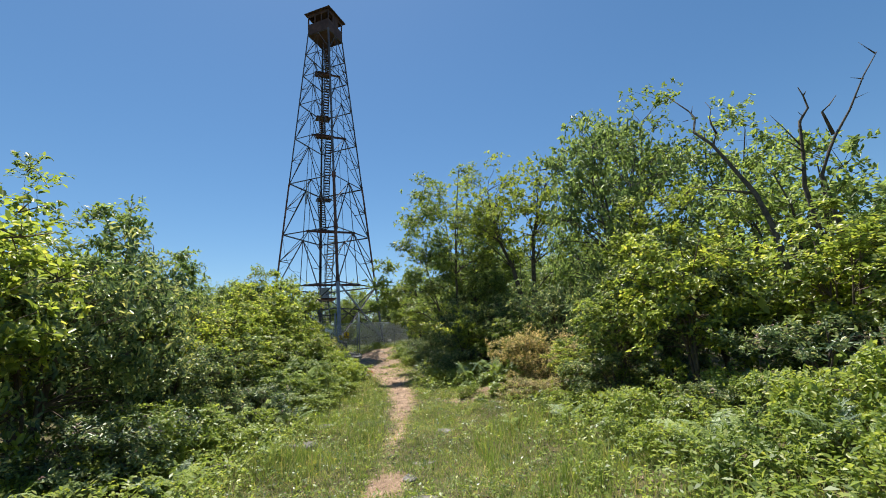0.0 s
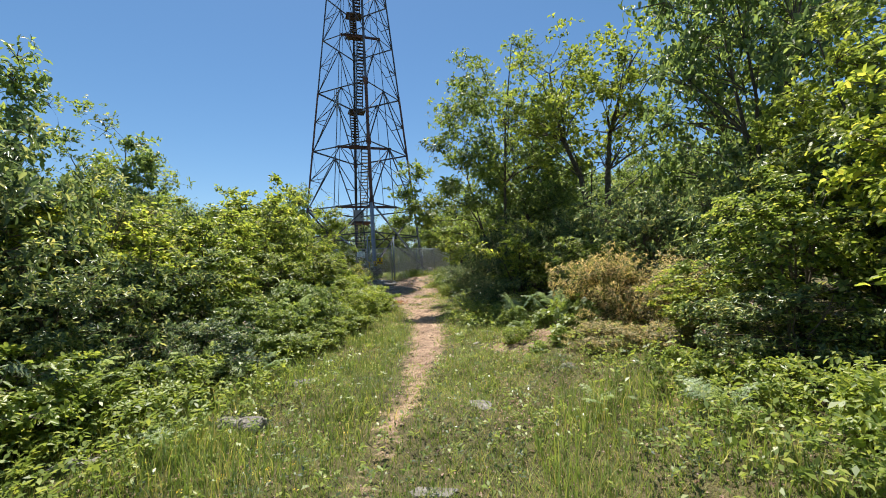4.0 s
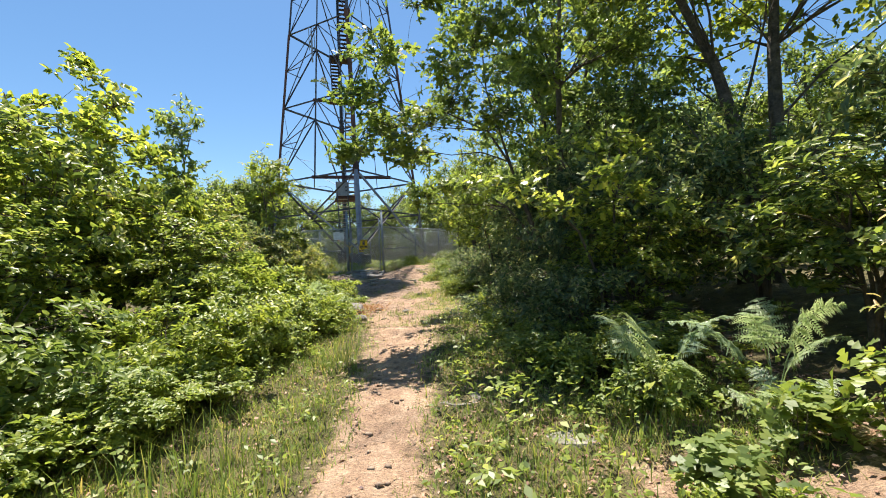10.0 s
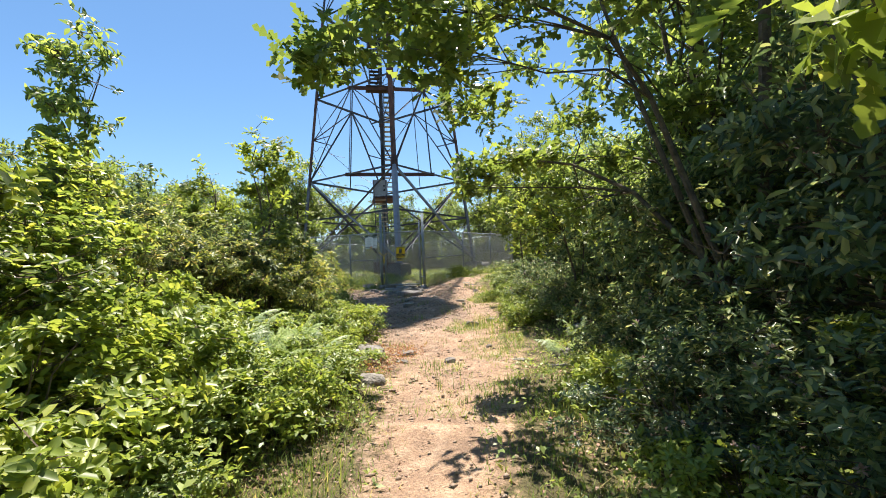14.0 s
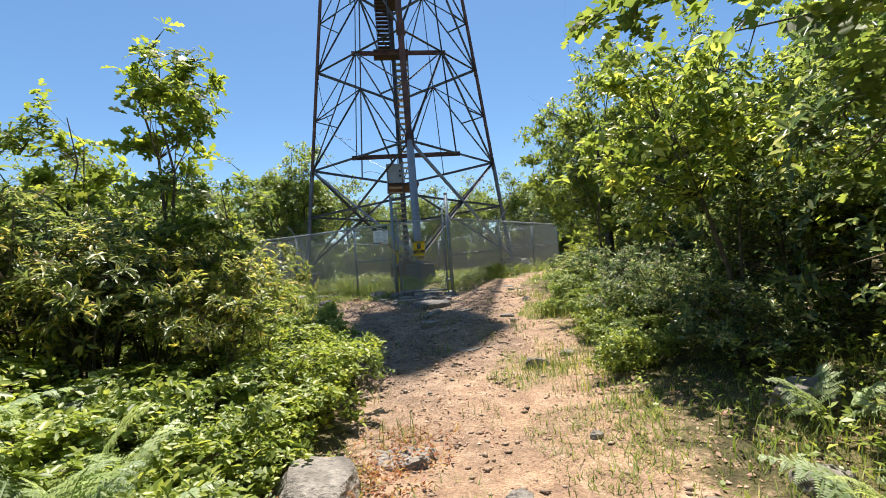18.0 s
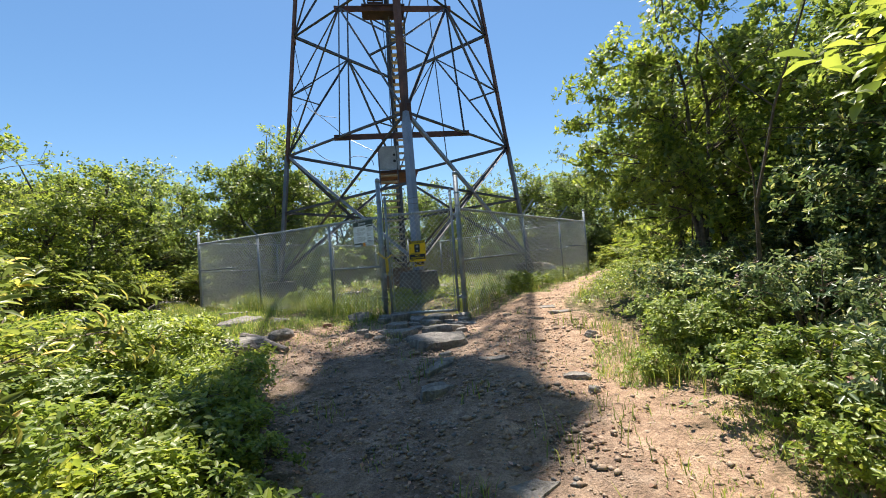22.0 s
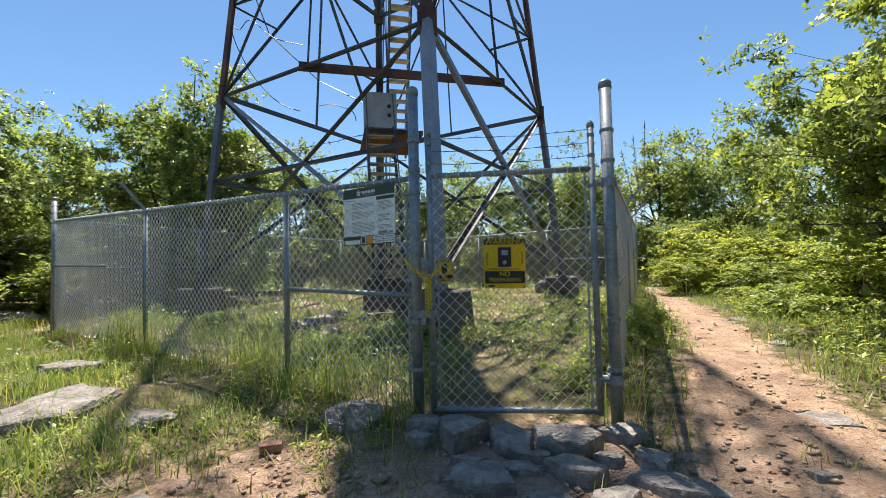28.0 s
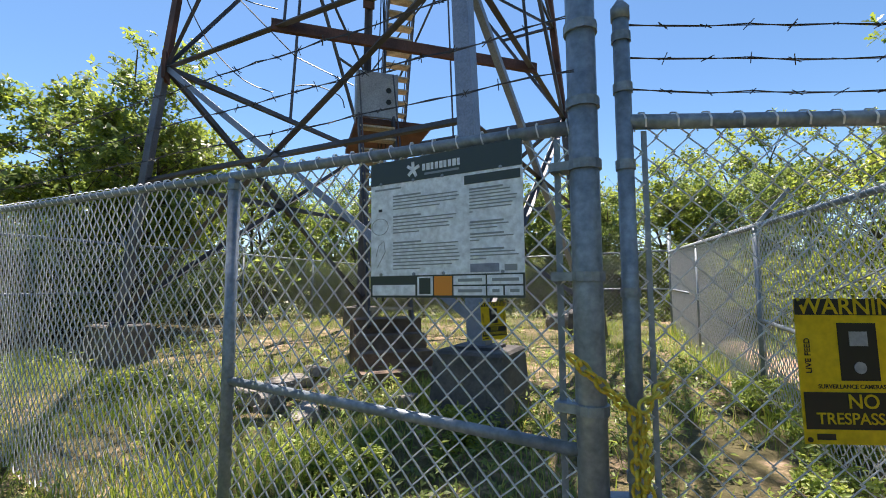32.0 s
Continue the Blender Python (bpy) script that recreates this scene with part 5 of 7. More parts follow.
shaped_tree("crooked oak reaching a leafy bough over the trail", 42, (0.55, 19.4), [
    ([(-0.2, 0, 1.2), (-0.45, 0, 2.0), (-0.7, -0.05, 2.75), (-1.05, -0.2, 3.3), (-1.75, -0.5, 3.6), (-2.5, -1.0, 3.7)], 0.042),
    ([(0.2, 0, 1.6), (0.25, -0.2, 4.0), (0.35, -0.4, 6.0), (0.65, -0.8, 8.6)], 0.075),
    ([(-0.2, 0.35, 1.2), (-0.75, 0.8, 2.0), (-1.35, 1.2, 2.45), (-1.95, 1.3, 2.6), (-2.5, 1.05, 2.5)], 0.035),
    ([(-0.3, 0.3, 1.5), (-0.65, 0.5, 2.8), (-1.05, 0.7, 4.4), (-1.15, 0.6, 6.4)], 0.045)], bough, 7, 0.14, 0.6, "oak", M_OAK)

shaped_tree("bright young oak with large lobed leaves leaning out of the thicket", 43, (0.9, 16.9), [
    ([(-0.1, -0.1, 0.7), (-0.35, -0.3, 1.3), (-0.75, -0.6, 1.7), (-1.25, -0.85, 1.8)], 0.025),
    ([(0.1, -0.05, 0.9), (0.1, -0.2, 1.7), (0.0, -0.4, 2.6)], 0.028)],
    [(-1.45 + 0.24 * i, -0.95 + 0.3 * math.sin(2.1 * i), 1.7 + 0.18 * math.sin(1.3 * i + 0.5), 0.2, 12) for i in range(9)] + [(-0.7 + 0.3 * i, -0.4 + 0.3 * math.cos(1.7 * i), 2.3 + 0.2 * math.sin(2.3 * i), 0.26, 12) for i in range(5)], 7, 0.115, 0.62, "oak", M_YELLOWG)

rngb = np.random.default_rng(61)
fresh = []
for k in range(30):
    v = rngb.normal(size=3)
    v = v / np.linalg.norm(v) * rngb.uniform(0.3, 1.0) ** 0.5
    fresh.append((-0.7 + 0.9 * v[0], 0.1 + 0.9 * v[1], 2.55 + 1.15 * v[2], rngb.uniform(0.26, 0.36), 17))
shaped_tree("young tree with broad fresh green leaves beside the trail", 62, (-0.55, 24.75), [
    ([(-0.05, 0, 0.9), (-0.25, 0.05, 1.8), (-0.6, 0.1, 2.7), (-0.75, 0.1, 3.5)], 0.035),
    ([(0.1, 0.1, 0.8), (0.2, 0.25, 1.7), (0.15, 0.4, 2.6)], 0.026)], fresh, 6, 0.14, 0.5, "round", M_YELLOWG, "young_tree")

seedling = plant("oak_seedling", "bright leafy oak seedling on the bare bank", "seedling", 33, 0.42, 0.26, 0.24, 0.05, 46, 6, 0.12, 0.62, "oak", M_LOW, 3, 0.006, 14, 0.09, M_TWIG, ("stem", "foliage"), spread=0.3)
put_copies(seedling, [(1.3, 12.45, 0, 1.0, 0.9), (1.62, 12.75, 70, 1.1, 1.1), (1.7, 13.25, 140, 1.2, 1.2), (2.05, 13.5, 210, 1.3, 1.2), (0.78, 13.75, 280, 1.1, 0.7), (1.9, 12.95, 350, 1.2, 1.3), (1.6, 13.75, 30, 1.2, 1.2), (1.25, 13.95, 100, 1.0, 0.9), (1.0, 12.2, 170, 0.8, 0.6)], "oak seedlings")

rng0 = np.random.default_rng(77)
ring = []
for x, y, s in ((-18.6, 32.0, 0.95), (-20.4, 35.4, 1.1), (-22.5, 31.0, 1.1), (-24.0, 35.0, 1.2), (-21.5, 39.2, 1.15), (-18.2, 40.6, 1.35), (-17.0, 47.0, 1.2), (-14.0, 50.6, 1.1), (-11.0, 51.8, 1.1), (-8.2, 51.0, 1.05), (-5.6, 49.8, 1.05), (-3.0, 48.8, 1.05), (-0.6, 48.6, 1.15), (1.8, 46.6, 0.9), (3.4, 42.6, 0.85), (4.4, 38.2, 1.15), (4.6, 33.0, 1.05), (4.4, 28.6, 1.0), (-26.0, 29.6, 1.15), (-26.5, 39.0, 1.25), (-22.0, 46.0, 1.2), (-28.0, 33.5, 1.2),
                (-13.5, 19.0, 0.75), (-15.5, 23.0, 0.75), (-18.5, 26.6, 0.85), (-12.6, 14.6, 0.7), (-13.5, 9.6, 0.75), (-15.5, 5.0, 0.8), (-22.0, 26.0, 1.0), (-17.0, 17.0, 0.85), (-12.0, 3.0, 0.8), (-10.5, 0.5, 0.8), (9.0, 2.5, 0.8), (12.0, 9.0, 1.0), (8.5, 24.0, 0.9), (7.5, 27.5, 1.1), (9.5, 33.0, 1.1), (7.0, 42.0, 1.2), (4.0, 50.0, 1.3), (-3.0, 55.0, 1.3), (-10.0, 57.0, 1.3), (-17.0, 54.0, 1.3), (-25.0, 51.0, 1.4), (-31.0, 43.0, 1.4), (-33.0, 34.0, 1.4), (13.0, 26.0, 1.2), (14.0, 38.0, 1.3)):
    low_side = 0.88 if x < -14 and 20 < y < 48 else 1.0
    ring.append((x + rng0.uniform(-0.4, 0.4), y + rng0.uniform(-0.4, 0.4), rng0.uniform(0, 360), s * rng0.uniform(0.95, 1.05), rng0.uniform(0.95, 1.1) * low_side))
for x, y in ((-17.6, 36.6), (-18.6, 39.5), (-18.0, 43.6), (-15.6, 48.2), (-12.6, 50.0), (-9.8, 50.2), (-7.0, 49.4), (-4.4, 47.4), (-19.8, 33.8), (-21.0, 36.8), (-16.6, 46.0), (-2.0, 46.8), (-0.4, 44.6), (1.2, 42.0), (1.8, 39.6), (-23.0, 38.0), (2.4, 35.0), (2.2, 31.4), (-20.0, 40.6), (-19.2, 45.2), (-14.2, 48.6), (-11.2, 49.0), (-8.4, 48.8), (-5.8, 48.2), (-3.2, 46.2), (-22.0, 33.2), (-24.4, 33.0)):
    ring.append((x, y, rng0.uniform(0, 360), rng0.uniform(0.42, 0.55), rng0.uniform(0.8, 1.1)))
put_copies(far_tree, ring[::2], "trees round the clearing")
put_copies(far_tree2, ring[1::2], "trees round the clearing")

lows = []
rngl = np.random.default_rng(8)
for i in range(110):
    x, y = rngl.uniform(-15, -6.5), rngl.uniform(23.5, 31.5)
    edge = -7.5 - 0.5 * (y - 25.0)
    if x < edge - 0.25 and y < 28.6 and not (x > -9.6 and y > 27.6):
        lows.append((x, y, rngl.uniform(0, 360), rngl.uniform(0.8, 1.25), rngl.uniform(0.8, 1.1)))
for x, y, s in ((-3.6, 16.6, 0.8), (-3.6, 18.4, 0.8), (-4.55, 20.7, 0.8), (-5.0, 22.4, 0.95), (-5.5, 23.4, 1.0), (-5.0, 21.5, 1.0), (-4.6, 20.4, 0.8), (-4.9, 22.0, 0.8), (-6.0, 24.2, 1.0), (-3.7, 13.4, 0.8), (-3.8, 15.2, 0.7), (-1.7, 24.4, 0.7), (-1.2, 26.2, 0.9), (-1.9, 26.9, 0.8), (-2.1, 28.6, 0.7), (-2.5, 28.1, 0.65), (-2.3, 29.3, 0.75), (-2.7, 27.3, 0.5), (-2.05, 25.6, 0.6), (-1.3, 29.6, 0.9), (2.4, 9.6, 0.7), (3.2, 7.6, 0.9), (4.2, 5.0, 1.0), (3.4, 4.4, 0.8), (2.7, 5.6, 0.7), (3.5, 6.3, 0.9), (2.5, 7.0, 0.6), (4.2, 7.2, 1.0), (3.0, 8.7, 0.8), (4.7, 6.0, 1.0), (3.9, 3.5, 0.9), (2.9, 4.5, 0.7), (4.9, 4.3, 1.1), (3.1, 3.4, 0.7), (-5.4, 24.0, 0.9), (-6.3, 24.9, 0.9), (-5.9, 24.7, 0.8), (-6.8, 25.6, 0.9), (-7.2, 26.3, 0.9), (-6.1, 25.2, 0.7), (-7.7, 26.5, 0.8), (-5.4, 32.2, 0.55), (-5.0, 33.1, 0.65), (-5.95, 31.7, 0.4), (-4.7, 34.2, 0.6), (-7.9, 33.0, 0.5), (-8.6, 32.4, 0.5), (-10.2, 33.0, 0.55), (-11.6, 34.0, 0.6),
                (-5.2, 6.2, 0.9), (-4.4, 8.2, 0.8), (0.6, 13.2, 0.5), (0.9, 14.8, 0.7), (0.3, 15.9, 0.7), (-0.2, 17.6, 0.7), (-0.5, 19.6, 0.8), (-0.9, 31.5, 1.0), (-0.6, 34, 1.1), (-0.3, 36.5, 1.1), (0.2, 39.5, 1.2), (-0.5, 42.5, 1.3), (-1.6, 45, 1.4)):
    lows.append((x, y, rngl.uniform(0, 360), s, rngl.uniform(0.85, 1.1)))
put_copies(low, lows, "low bushes beside the trail")


# ---- dead snags ----
def snag(x, y, h, seed, lean, label):
    rnd = random.Random(seed)
    root = thing("dead_tree", label, "tree", Matrix.Translation((x, y, ground(x, y))))
    wood = Build()

    def grow(p, d, ln, r, depth):
        pts, rs = [p], [r]
        for i in range(4):
            d = (d + Vector((rnd.uniform(-1, 1), rnd.uniform(-1, 1), rnd.uniform(-0.4, 0.9))) * 0.22).normalized()
            p = p + d * ln / 4
            pts.append(p)
            rs.append(r * (1 - 0.2 * (i + 1)))
        wood.tube(pts, rs, 5)
        if depth:
            for i in range(2 + depth):
                j = rnd.randint(1, 4)
                e = (d + Vector((rnd.uniform(-1, 1), rnd.uniform(-1, 1), rnd.uniform(-0.3, 0.8))) * 0.9).normalized()
                grow(pts[j], e, ln * rnd.uniform(0.35, 0.6), rs[j] * 0.6, depth - 1)
    grow(Vector((0, 0, -0.2)), Vector(lean).normalized(), h, 0.012 + 0.005 * h, 3)
    part("trunk", wood.mesh("trunk", M_BARK), root)


def crooked_snag(label, limbs):
    """A bare dead tree from its main stem, which is carried down to the ground, and its limbs: points and the radius at the foot."""
    x, y = limbs[0][0][0][0] + 0.25, limbs[0][0][0][1] - 0.1
    base = Vector((x, y, ground(x, y) - 0.1))
    root = thing("dead_tree", label, "tree", Matrix.Translation(base))
    for i, (pts, r) in enumerate(limbs):
        pts = [Vector(p) - base for p in pts]
        if not i:
            pts = [Vector((0, 0, 0)), (pts[0] * 0.5) + Vector((0.05, 0, 0))] + pts
        n = len(pts)
        part("limb" if i else "trunk", Build().tube(pts, [r * (1 - 0.86 * (k / (n - 1)) ** 0.8) for k in range(n)], 7).mesh("limb" if i else "trunk", M_BARK, True), root)


crooked_snag("leaning dead tree with forked crooked top", [
    ([(6.81, 8.6, 3.36), (6.73, 8.77, 4.1), (6.53, 8.94, 4.68), (6.27, 9.11, 5.36), (6.02, 9.29, 5.77), (6.22, 9.46, 6.2), (6.2, 9.63, 6.48), (5.88, 9.8, 6.95)], 0.075),
    ([(6.39, 9.25, 5.44), (6.54, 9.3, 5.72), (6.49, 9.35, 5.99), (6.52, 9.4, 6.15), (6.63, 9.45, 6.4), (6.56, 9.5, 6.61)], 0.034),
    ([(6.75, 8.8, 4.1), (6.31, 9.0, 4.26), (5.76, 9.2, 4.43)], 0.035), ([(6.14, 9.6, 6.22), (5.99, 9.6, 6.19)], 0.014), ([(6.5, 9.36, 6.02), (6.62, 9.36, 6.06)], 0.012), ([(6.21, 9.55, 6.36), (6.28, 9.55, 6.56)], 0.012)])
crooked_snag("bare dark dead tree with broken upright limbs", [
    ([(7.47, 8.4, 4.07), (7.58, 8.38, 4.75), (7.63, 8.35, 5.44), (7.86, 8.33, 5.73), (7.8, 8.31, 6.0), (7.72, 8.3, 6.19)], 0.062),
    ([(7.54, 8.35, 4.93), (7.3, 8.38, 5.34), (7.09, 8.4, 5.66)], 0.018), ([(7.56, 8.35, 4.79), (7.39, 8.43, 5.05), (7.07, 8.5, 5.23)], 0.018),
    ([(7.61, 8.35, 5.33), (7.69, 8.32, 5.56), (7.6, 8.3, 5.64)], 0.02), ([(7.8, 8.31, 6.0), (7.88, 8.3, 6.1)], 0.02), ([(7.5, 8.4, 4.4), (7.25, 8.42, 4.6), (7.1, 8.44, 4.62)], 0.016)])
crooked_snag("dead tree with a straight slanting dry limb", [
    ([(7.5, 8.0, 4.15), (7.7, 7.94, 4.62), (7.83, 7.88, 4.89), (8.17, 7.82, 5.37), (8.56, 7.76, 6.05), (8.89, 7.7, 6.52)], 0.055),
    ([(7.92, 8.0, 4.97), (7.78, 7.97, 5.45), (7.92, 7.93, 5.57), (8.08, 7.9, 5.76)], 0.036), ([(8.85, 7.7, 6.49), (8.68, 7.8, 6.83)], 0.014),
    ([(7.76, 8.0, 4.64), (7.57, 8.05, 4.73), (7.37, 8.1, 4.65)], 0.02), ([(8.59, 7.8, 6.01), (8.34, 7.8, 6.06)], 0.012), ([(8.3, 7.8, 5.6), (8.62, 7.78, 5.72)], 0.01)])
snag(-1.6, 27.5, 3.6, 9, (-0.2, 0.0, 1), "leafless dark sapling with fine twigs")


# ---- ferns ----
def fern(seed):
    rng = np.random.default_rng(seed)
    root = thing("fern", "pale green bracken fern with lacy spreading fronds", "fern")
    for k in range(5):
        a = 2 * math.pi * k / 5 + rng.uniform(-0.5, 0.5)
        ln, lift_z = rng.uniform(0.4, 0.72), rng.uniform(0.34, 0.6)
        t = np.sort(np.concatenate([np.linspace(0.42, 0.97, 9) + rng.normal(0, 0.012, 9), [1.0]]))
        r, z = ln * t ** 1.3, lift_z * np.sin(np.minimum(t * 1.65, 1.8)) * 1.1
        turn = a + rng.normal(0, 0.35) * t * t
        pts = np.stack([np.cos(turn) * r, np.sin(turn) * r, z], 1)
        tang = np.gradient(pts, axis=0)
        tang /= np.linalg.norm(tang, axis=1, keepdims=True)
        roll = rng.normal(0, 0.3)
        sidev = np.array([-math.sin(a), math.cos(a), 0]) * math.cos(roll) + np.array([0, 0, 1.0]) * math.sin(roll)
        n = 2 * len(t)
        P = np.concatenate([pts, pts])
        B = np.tile(tang, (2, 1))
        A = np.repeat([[1.0], [-1.0]], len(t), 0) * sidev + B * rng.uniform(0.2, 0.55, (n, 1)) + np.array([0, 0, -0.15]) + rng.normal(0, 0.1, (n, 3))
        A /= np.linalg.norm(A, axis=1, keepdims=True)
        L = (np.tile(0.4 * (1.03 - t) ** 0.75, 2) * rng.uniform(0.75, 1.1, n) + 0.012) * ln / 0.6
        nr = np.cross(A, B)
        nr = nr * np.sign(nr[:, 2:3] + 1e-6)
        q = np.linspace(0.0, 0.97, 10)
        LP = (P[:, None] + A[:, None] * (L[:, None] * q)[..., None] - np.array([0, 0, 1.0]) * (L[:, None] * q * q * 0.1)[..., None]).reshape(-1, 3)
        LL = (L[:, None] * 0.27 * (1.08 - q)).reshape(-1) * rng.uniform(0.75, 1.15, n * 10) + 0.006
        AA, BB, NN = np.repeat(A, 10, 0), np.repeat(B, 10, 0), np.repeat(nr, 10, 0) + rng.normal(0, 0.25, (n * 10, 3))
        # leaflets on both sides of each pinna, the pinna's own rib, and the rib of the frond
        step = np.diff(pts, axis=0)
        m = len(LL)
        wid = np.concatenate([np.full(2 * m, 0.42), np.full(n, 0.07), np.full(len(step), 0.14)]).reshape(-1, 1, 1)
        fr = part("frond", leaves_mesh("frond", np.concatenate([LP, LP, P, pts[:-1]]), np.concatenate([BB + AA * 0.55, -BB + AA * 0.55, A - np.array([0, 0, 0.06]), step]), np.concatenate([NN, NN, nr, nr[: len(step)]]), np.concatenate([LL, LL, L, np.linalg.norm(step, axis=1) * 1.1]), wid, "diamond", M_FERN), root)
        rib = [Vector((0, 0, 0)), Vector(pts[0]) * 0.6 + Vector((0, 0, 0.04))] + [Vector(p) for p in pts[::2]]
        part("stalk", Build().tube(rib, [0.005 * (1 - 0.75 * i / (len(rib) - 1)) for i in range(len(rib))], 4).mesh("stalk", M_FERN), fr)
    return root


put_copies(fern(3), [(-5.4, 20.9, 15, 1.1, 1.1), (-4.7, 20.5, 95, 1.0, 1.1), (-5.9, 21.2, 190, 1.0, 1.2), (-4.5, 19.5, 260, 0.9, 1.1), (0.75, 14.75, 20, 1.1, 1.15), (1.55, 14.7, 100, 1.0, 1.25), (1.35, 14.2, 250, 0.8, 0.7), (-4.05, 13.3, 200, 1.2, 1.5), (-4.5, 12.7, 20, 1.2, 1.5), (-3.9, 9.6, 20, 1.0, 1.0), (-4.6, 9.0, 200, 1.0, 1.0), (-3.5, 12.0, 90, 0.8, 0.9), (-4.1, 11.2, 300, 1.0, 1.0), (-3.6, 14.2, 40, 0.9, 1.1), (-3.9, 15.6, 140, 0.9, 1.1),
                     (-4.0, 17.9, 250, 0.8, 1.1), (-4.3, 20.1, 330, 0.9, 1.2), (-4.9, 20.6, 10, 1.0, 1.2), (-3.0, 8.0, 70, 0.6, 0.7), (1.3, 9.2, 160, 0.6, 0.7), (2.2, 8.4, 30, 0.8, 0.8), (-0.9, 21.5, 80, 0.8, 0.9), (-0.7, 22.6, 220, 0.8, 0.9), (-8.4, 25.6, 10, 0.7, 0.8), (2.7, 6.3, 250, 0.8, 0.7), (-4.6, 5.6, 130, 0.9, 0.8), (-3.7, 5.0, 210, 0.7, 0.7), (-4.5, 18.3, 20, 1.1, 1.2), (-4.2, 19.0, 150, 1.1, 1.15), (-5.0, 19.8, 75, 1.2, 1.2), (-4.6, 20.3, 230, 1.1, 1.2), (-4.6, 17.2, 310, 1.1, 1.3), (-4.1, 16.2, 60, 1.0, 1.2), (-5.2, 18.6, 190, 1.2, 1.4), (-3.75, 18.8, 100, 0.8, 0.9), (-5.5, 20.0, 340, 1.2, 1.4), (-4.5, 8.4, 45, 1.2, 1.2), (-3.5, 10.4, 280, 0.9, 0.9), (-4.2, 10.0, 160, 1.1, 1.1), (-4.4, 6.9, 25, 1.1, 1.1), (-3.6, 6.3, 130, 0.9, 0.9), (3.0, 5.2, 70, 1.0, 0.9), (3.6, 4.2, 200, 1.0, 0.9), (-4.0, 13.0, 200, 1.0, 1.1)], "ferns beside the trail")


# ---- rocks ----
def rock_mesh(seed, sx, sy, sz, flat=False):
    """A split rock: a ball cut back by random planes, with a rough skin."""
    rnd = random.Random(seed * 17 + 3)
    cuts = []
    for i in range(13):
        n = Vector((rnd.gauss(0, 1), rnd.gauss(0, 1), rnd.gauss(0, 1) * (0.5 if flat else 0.9))).normalized()
        cuts.append((n, rnd.uniform(0.66, 0.95)))
    cuts.append((Vector((rnd.uniform(-0.25, 0.25), rnd.uniform(-0.25, 0.25), 1)).normalized(), 0.7))
    bm = bmesh.new()
    bmesh.ops.create_icosphere(bm, subdivisions=4, radius=1.0)
    o = Vector((seed * 3.7, seed * 1.3, seed * 0.9))
    for v in bm.verts:
        c = v.co.copy()
        k = min([1.05] + [d / n.dot(c) for n, d in cuts if n.dot(c) > 0.05])
        k *= 1 + 0.07 * noise.noise(c * 2.6 + o) + 0.035 * noise.noise(c * 8.0 + o)
        v.co = Vector((c.x * sx * k, c.y * sy * k, c.z * sz * k)) * 1.15
    me = bpy.data.meshes.new("rock")
    bm.to_mesh(me)
    bm.free()
    me.materials.append(M_ROCK)
    return me


def rock(x, y, sx, sy, sz, turn, seed, sink=0.5, name="rock", label="weathered grey boulder half sunk in the ground", tilt=0):
    me = rock_mesh(seed, sx, sy, sz, name == "stone_slab")
    o = tagged(new(name, me), label, "rock", "rocks beside the trail")
    o.matrix_basis = Matrix.Translation((x, y, ground(x, y) + sz * (1 - 2 * sink))) @ Matrix.Rotation(radians(turn), 4, "Z") @ Matrix.Rotation(radians(tilt), 4, "X")
    return o


def slab(x, y, rx, ry, th, turn, seed, label, tilt=0.0, proud=0.06):
    """A split flat stone with an angular outline, chipped rim and uneven top."""
    rnd = random.Random(seed)
    n = rnd.randint(5, 8)
    out = []
    for i in range(n):
        a = 2 * math.pi * (i + rnd.uniform(-0.3, 0.3)) / n
        k = rnd.uniform(0.66, 1.18)
        out += [(math.cos(a) * rx * k, math.sin(a) * ry * k)]
    fine = []
    for i in range(n):
        p, q = out[i], out[(i + 1) % n]
        for t in (0.0, 0.33, 0.66):
            j = 0.07 * min(rx, ry)
            fine.append((p[0] + (q[0] - p[0]) * t + rnd.uniform(-j, j), p[1] + (q[1] - p[1]) * t + rnd.uniform(-j, j)))
    m = len(fine)
    rings = []
    for sc, z in ((1.0, -th), (1.02, -0.07), (0.985, -0.024), (0.93, -0.004), (0.6, 0.006), (0.25, 0.004)):
        rings.append([(px * sc * rnd.uniform(0.97, 1.03), py * sc * rnd.uniform(0.97, 1.03), z + (0.035 * noise.noise(Vector((px * sc * 4 + seed, py * sc * 4, 0.5))) + 0.006 * noise.noise(Vector((px * sc * 15, py * sc * 15, seed)))) * (z > -0.02)) for px, py in fine])
    vs = [v for r in rings for v in r]
    fs = [(r * m + i, r * m + (i + 1) % m, (r + 1) * m + (i + 1) % m, (r + 1) * m + i) for r in range(5) for i in range(m)] + [tuple(range(5 * m, 6 * m))]
    o = tagged(new("stone_slab", Build().add(vs, fs).mesh("stone_slab", M_ROCK)), label, "rock", "flat stones")
    o.matrix_basis = Matrix.Translation((x, y, ground(x, y) + proud)) @ Matrix.Rotation(radians(turn), 4, "Z") @ Matrix.Rotation(radians(tilt), 4, "X")
    return o


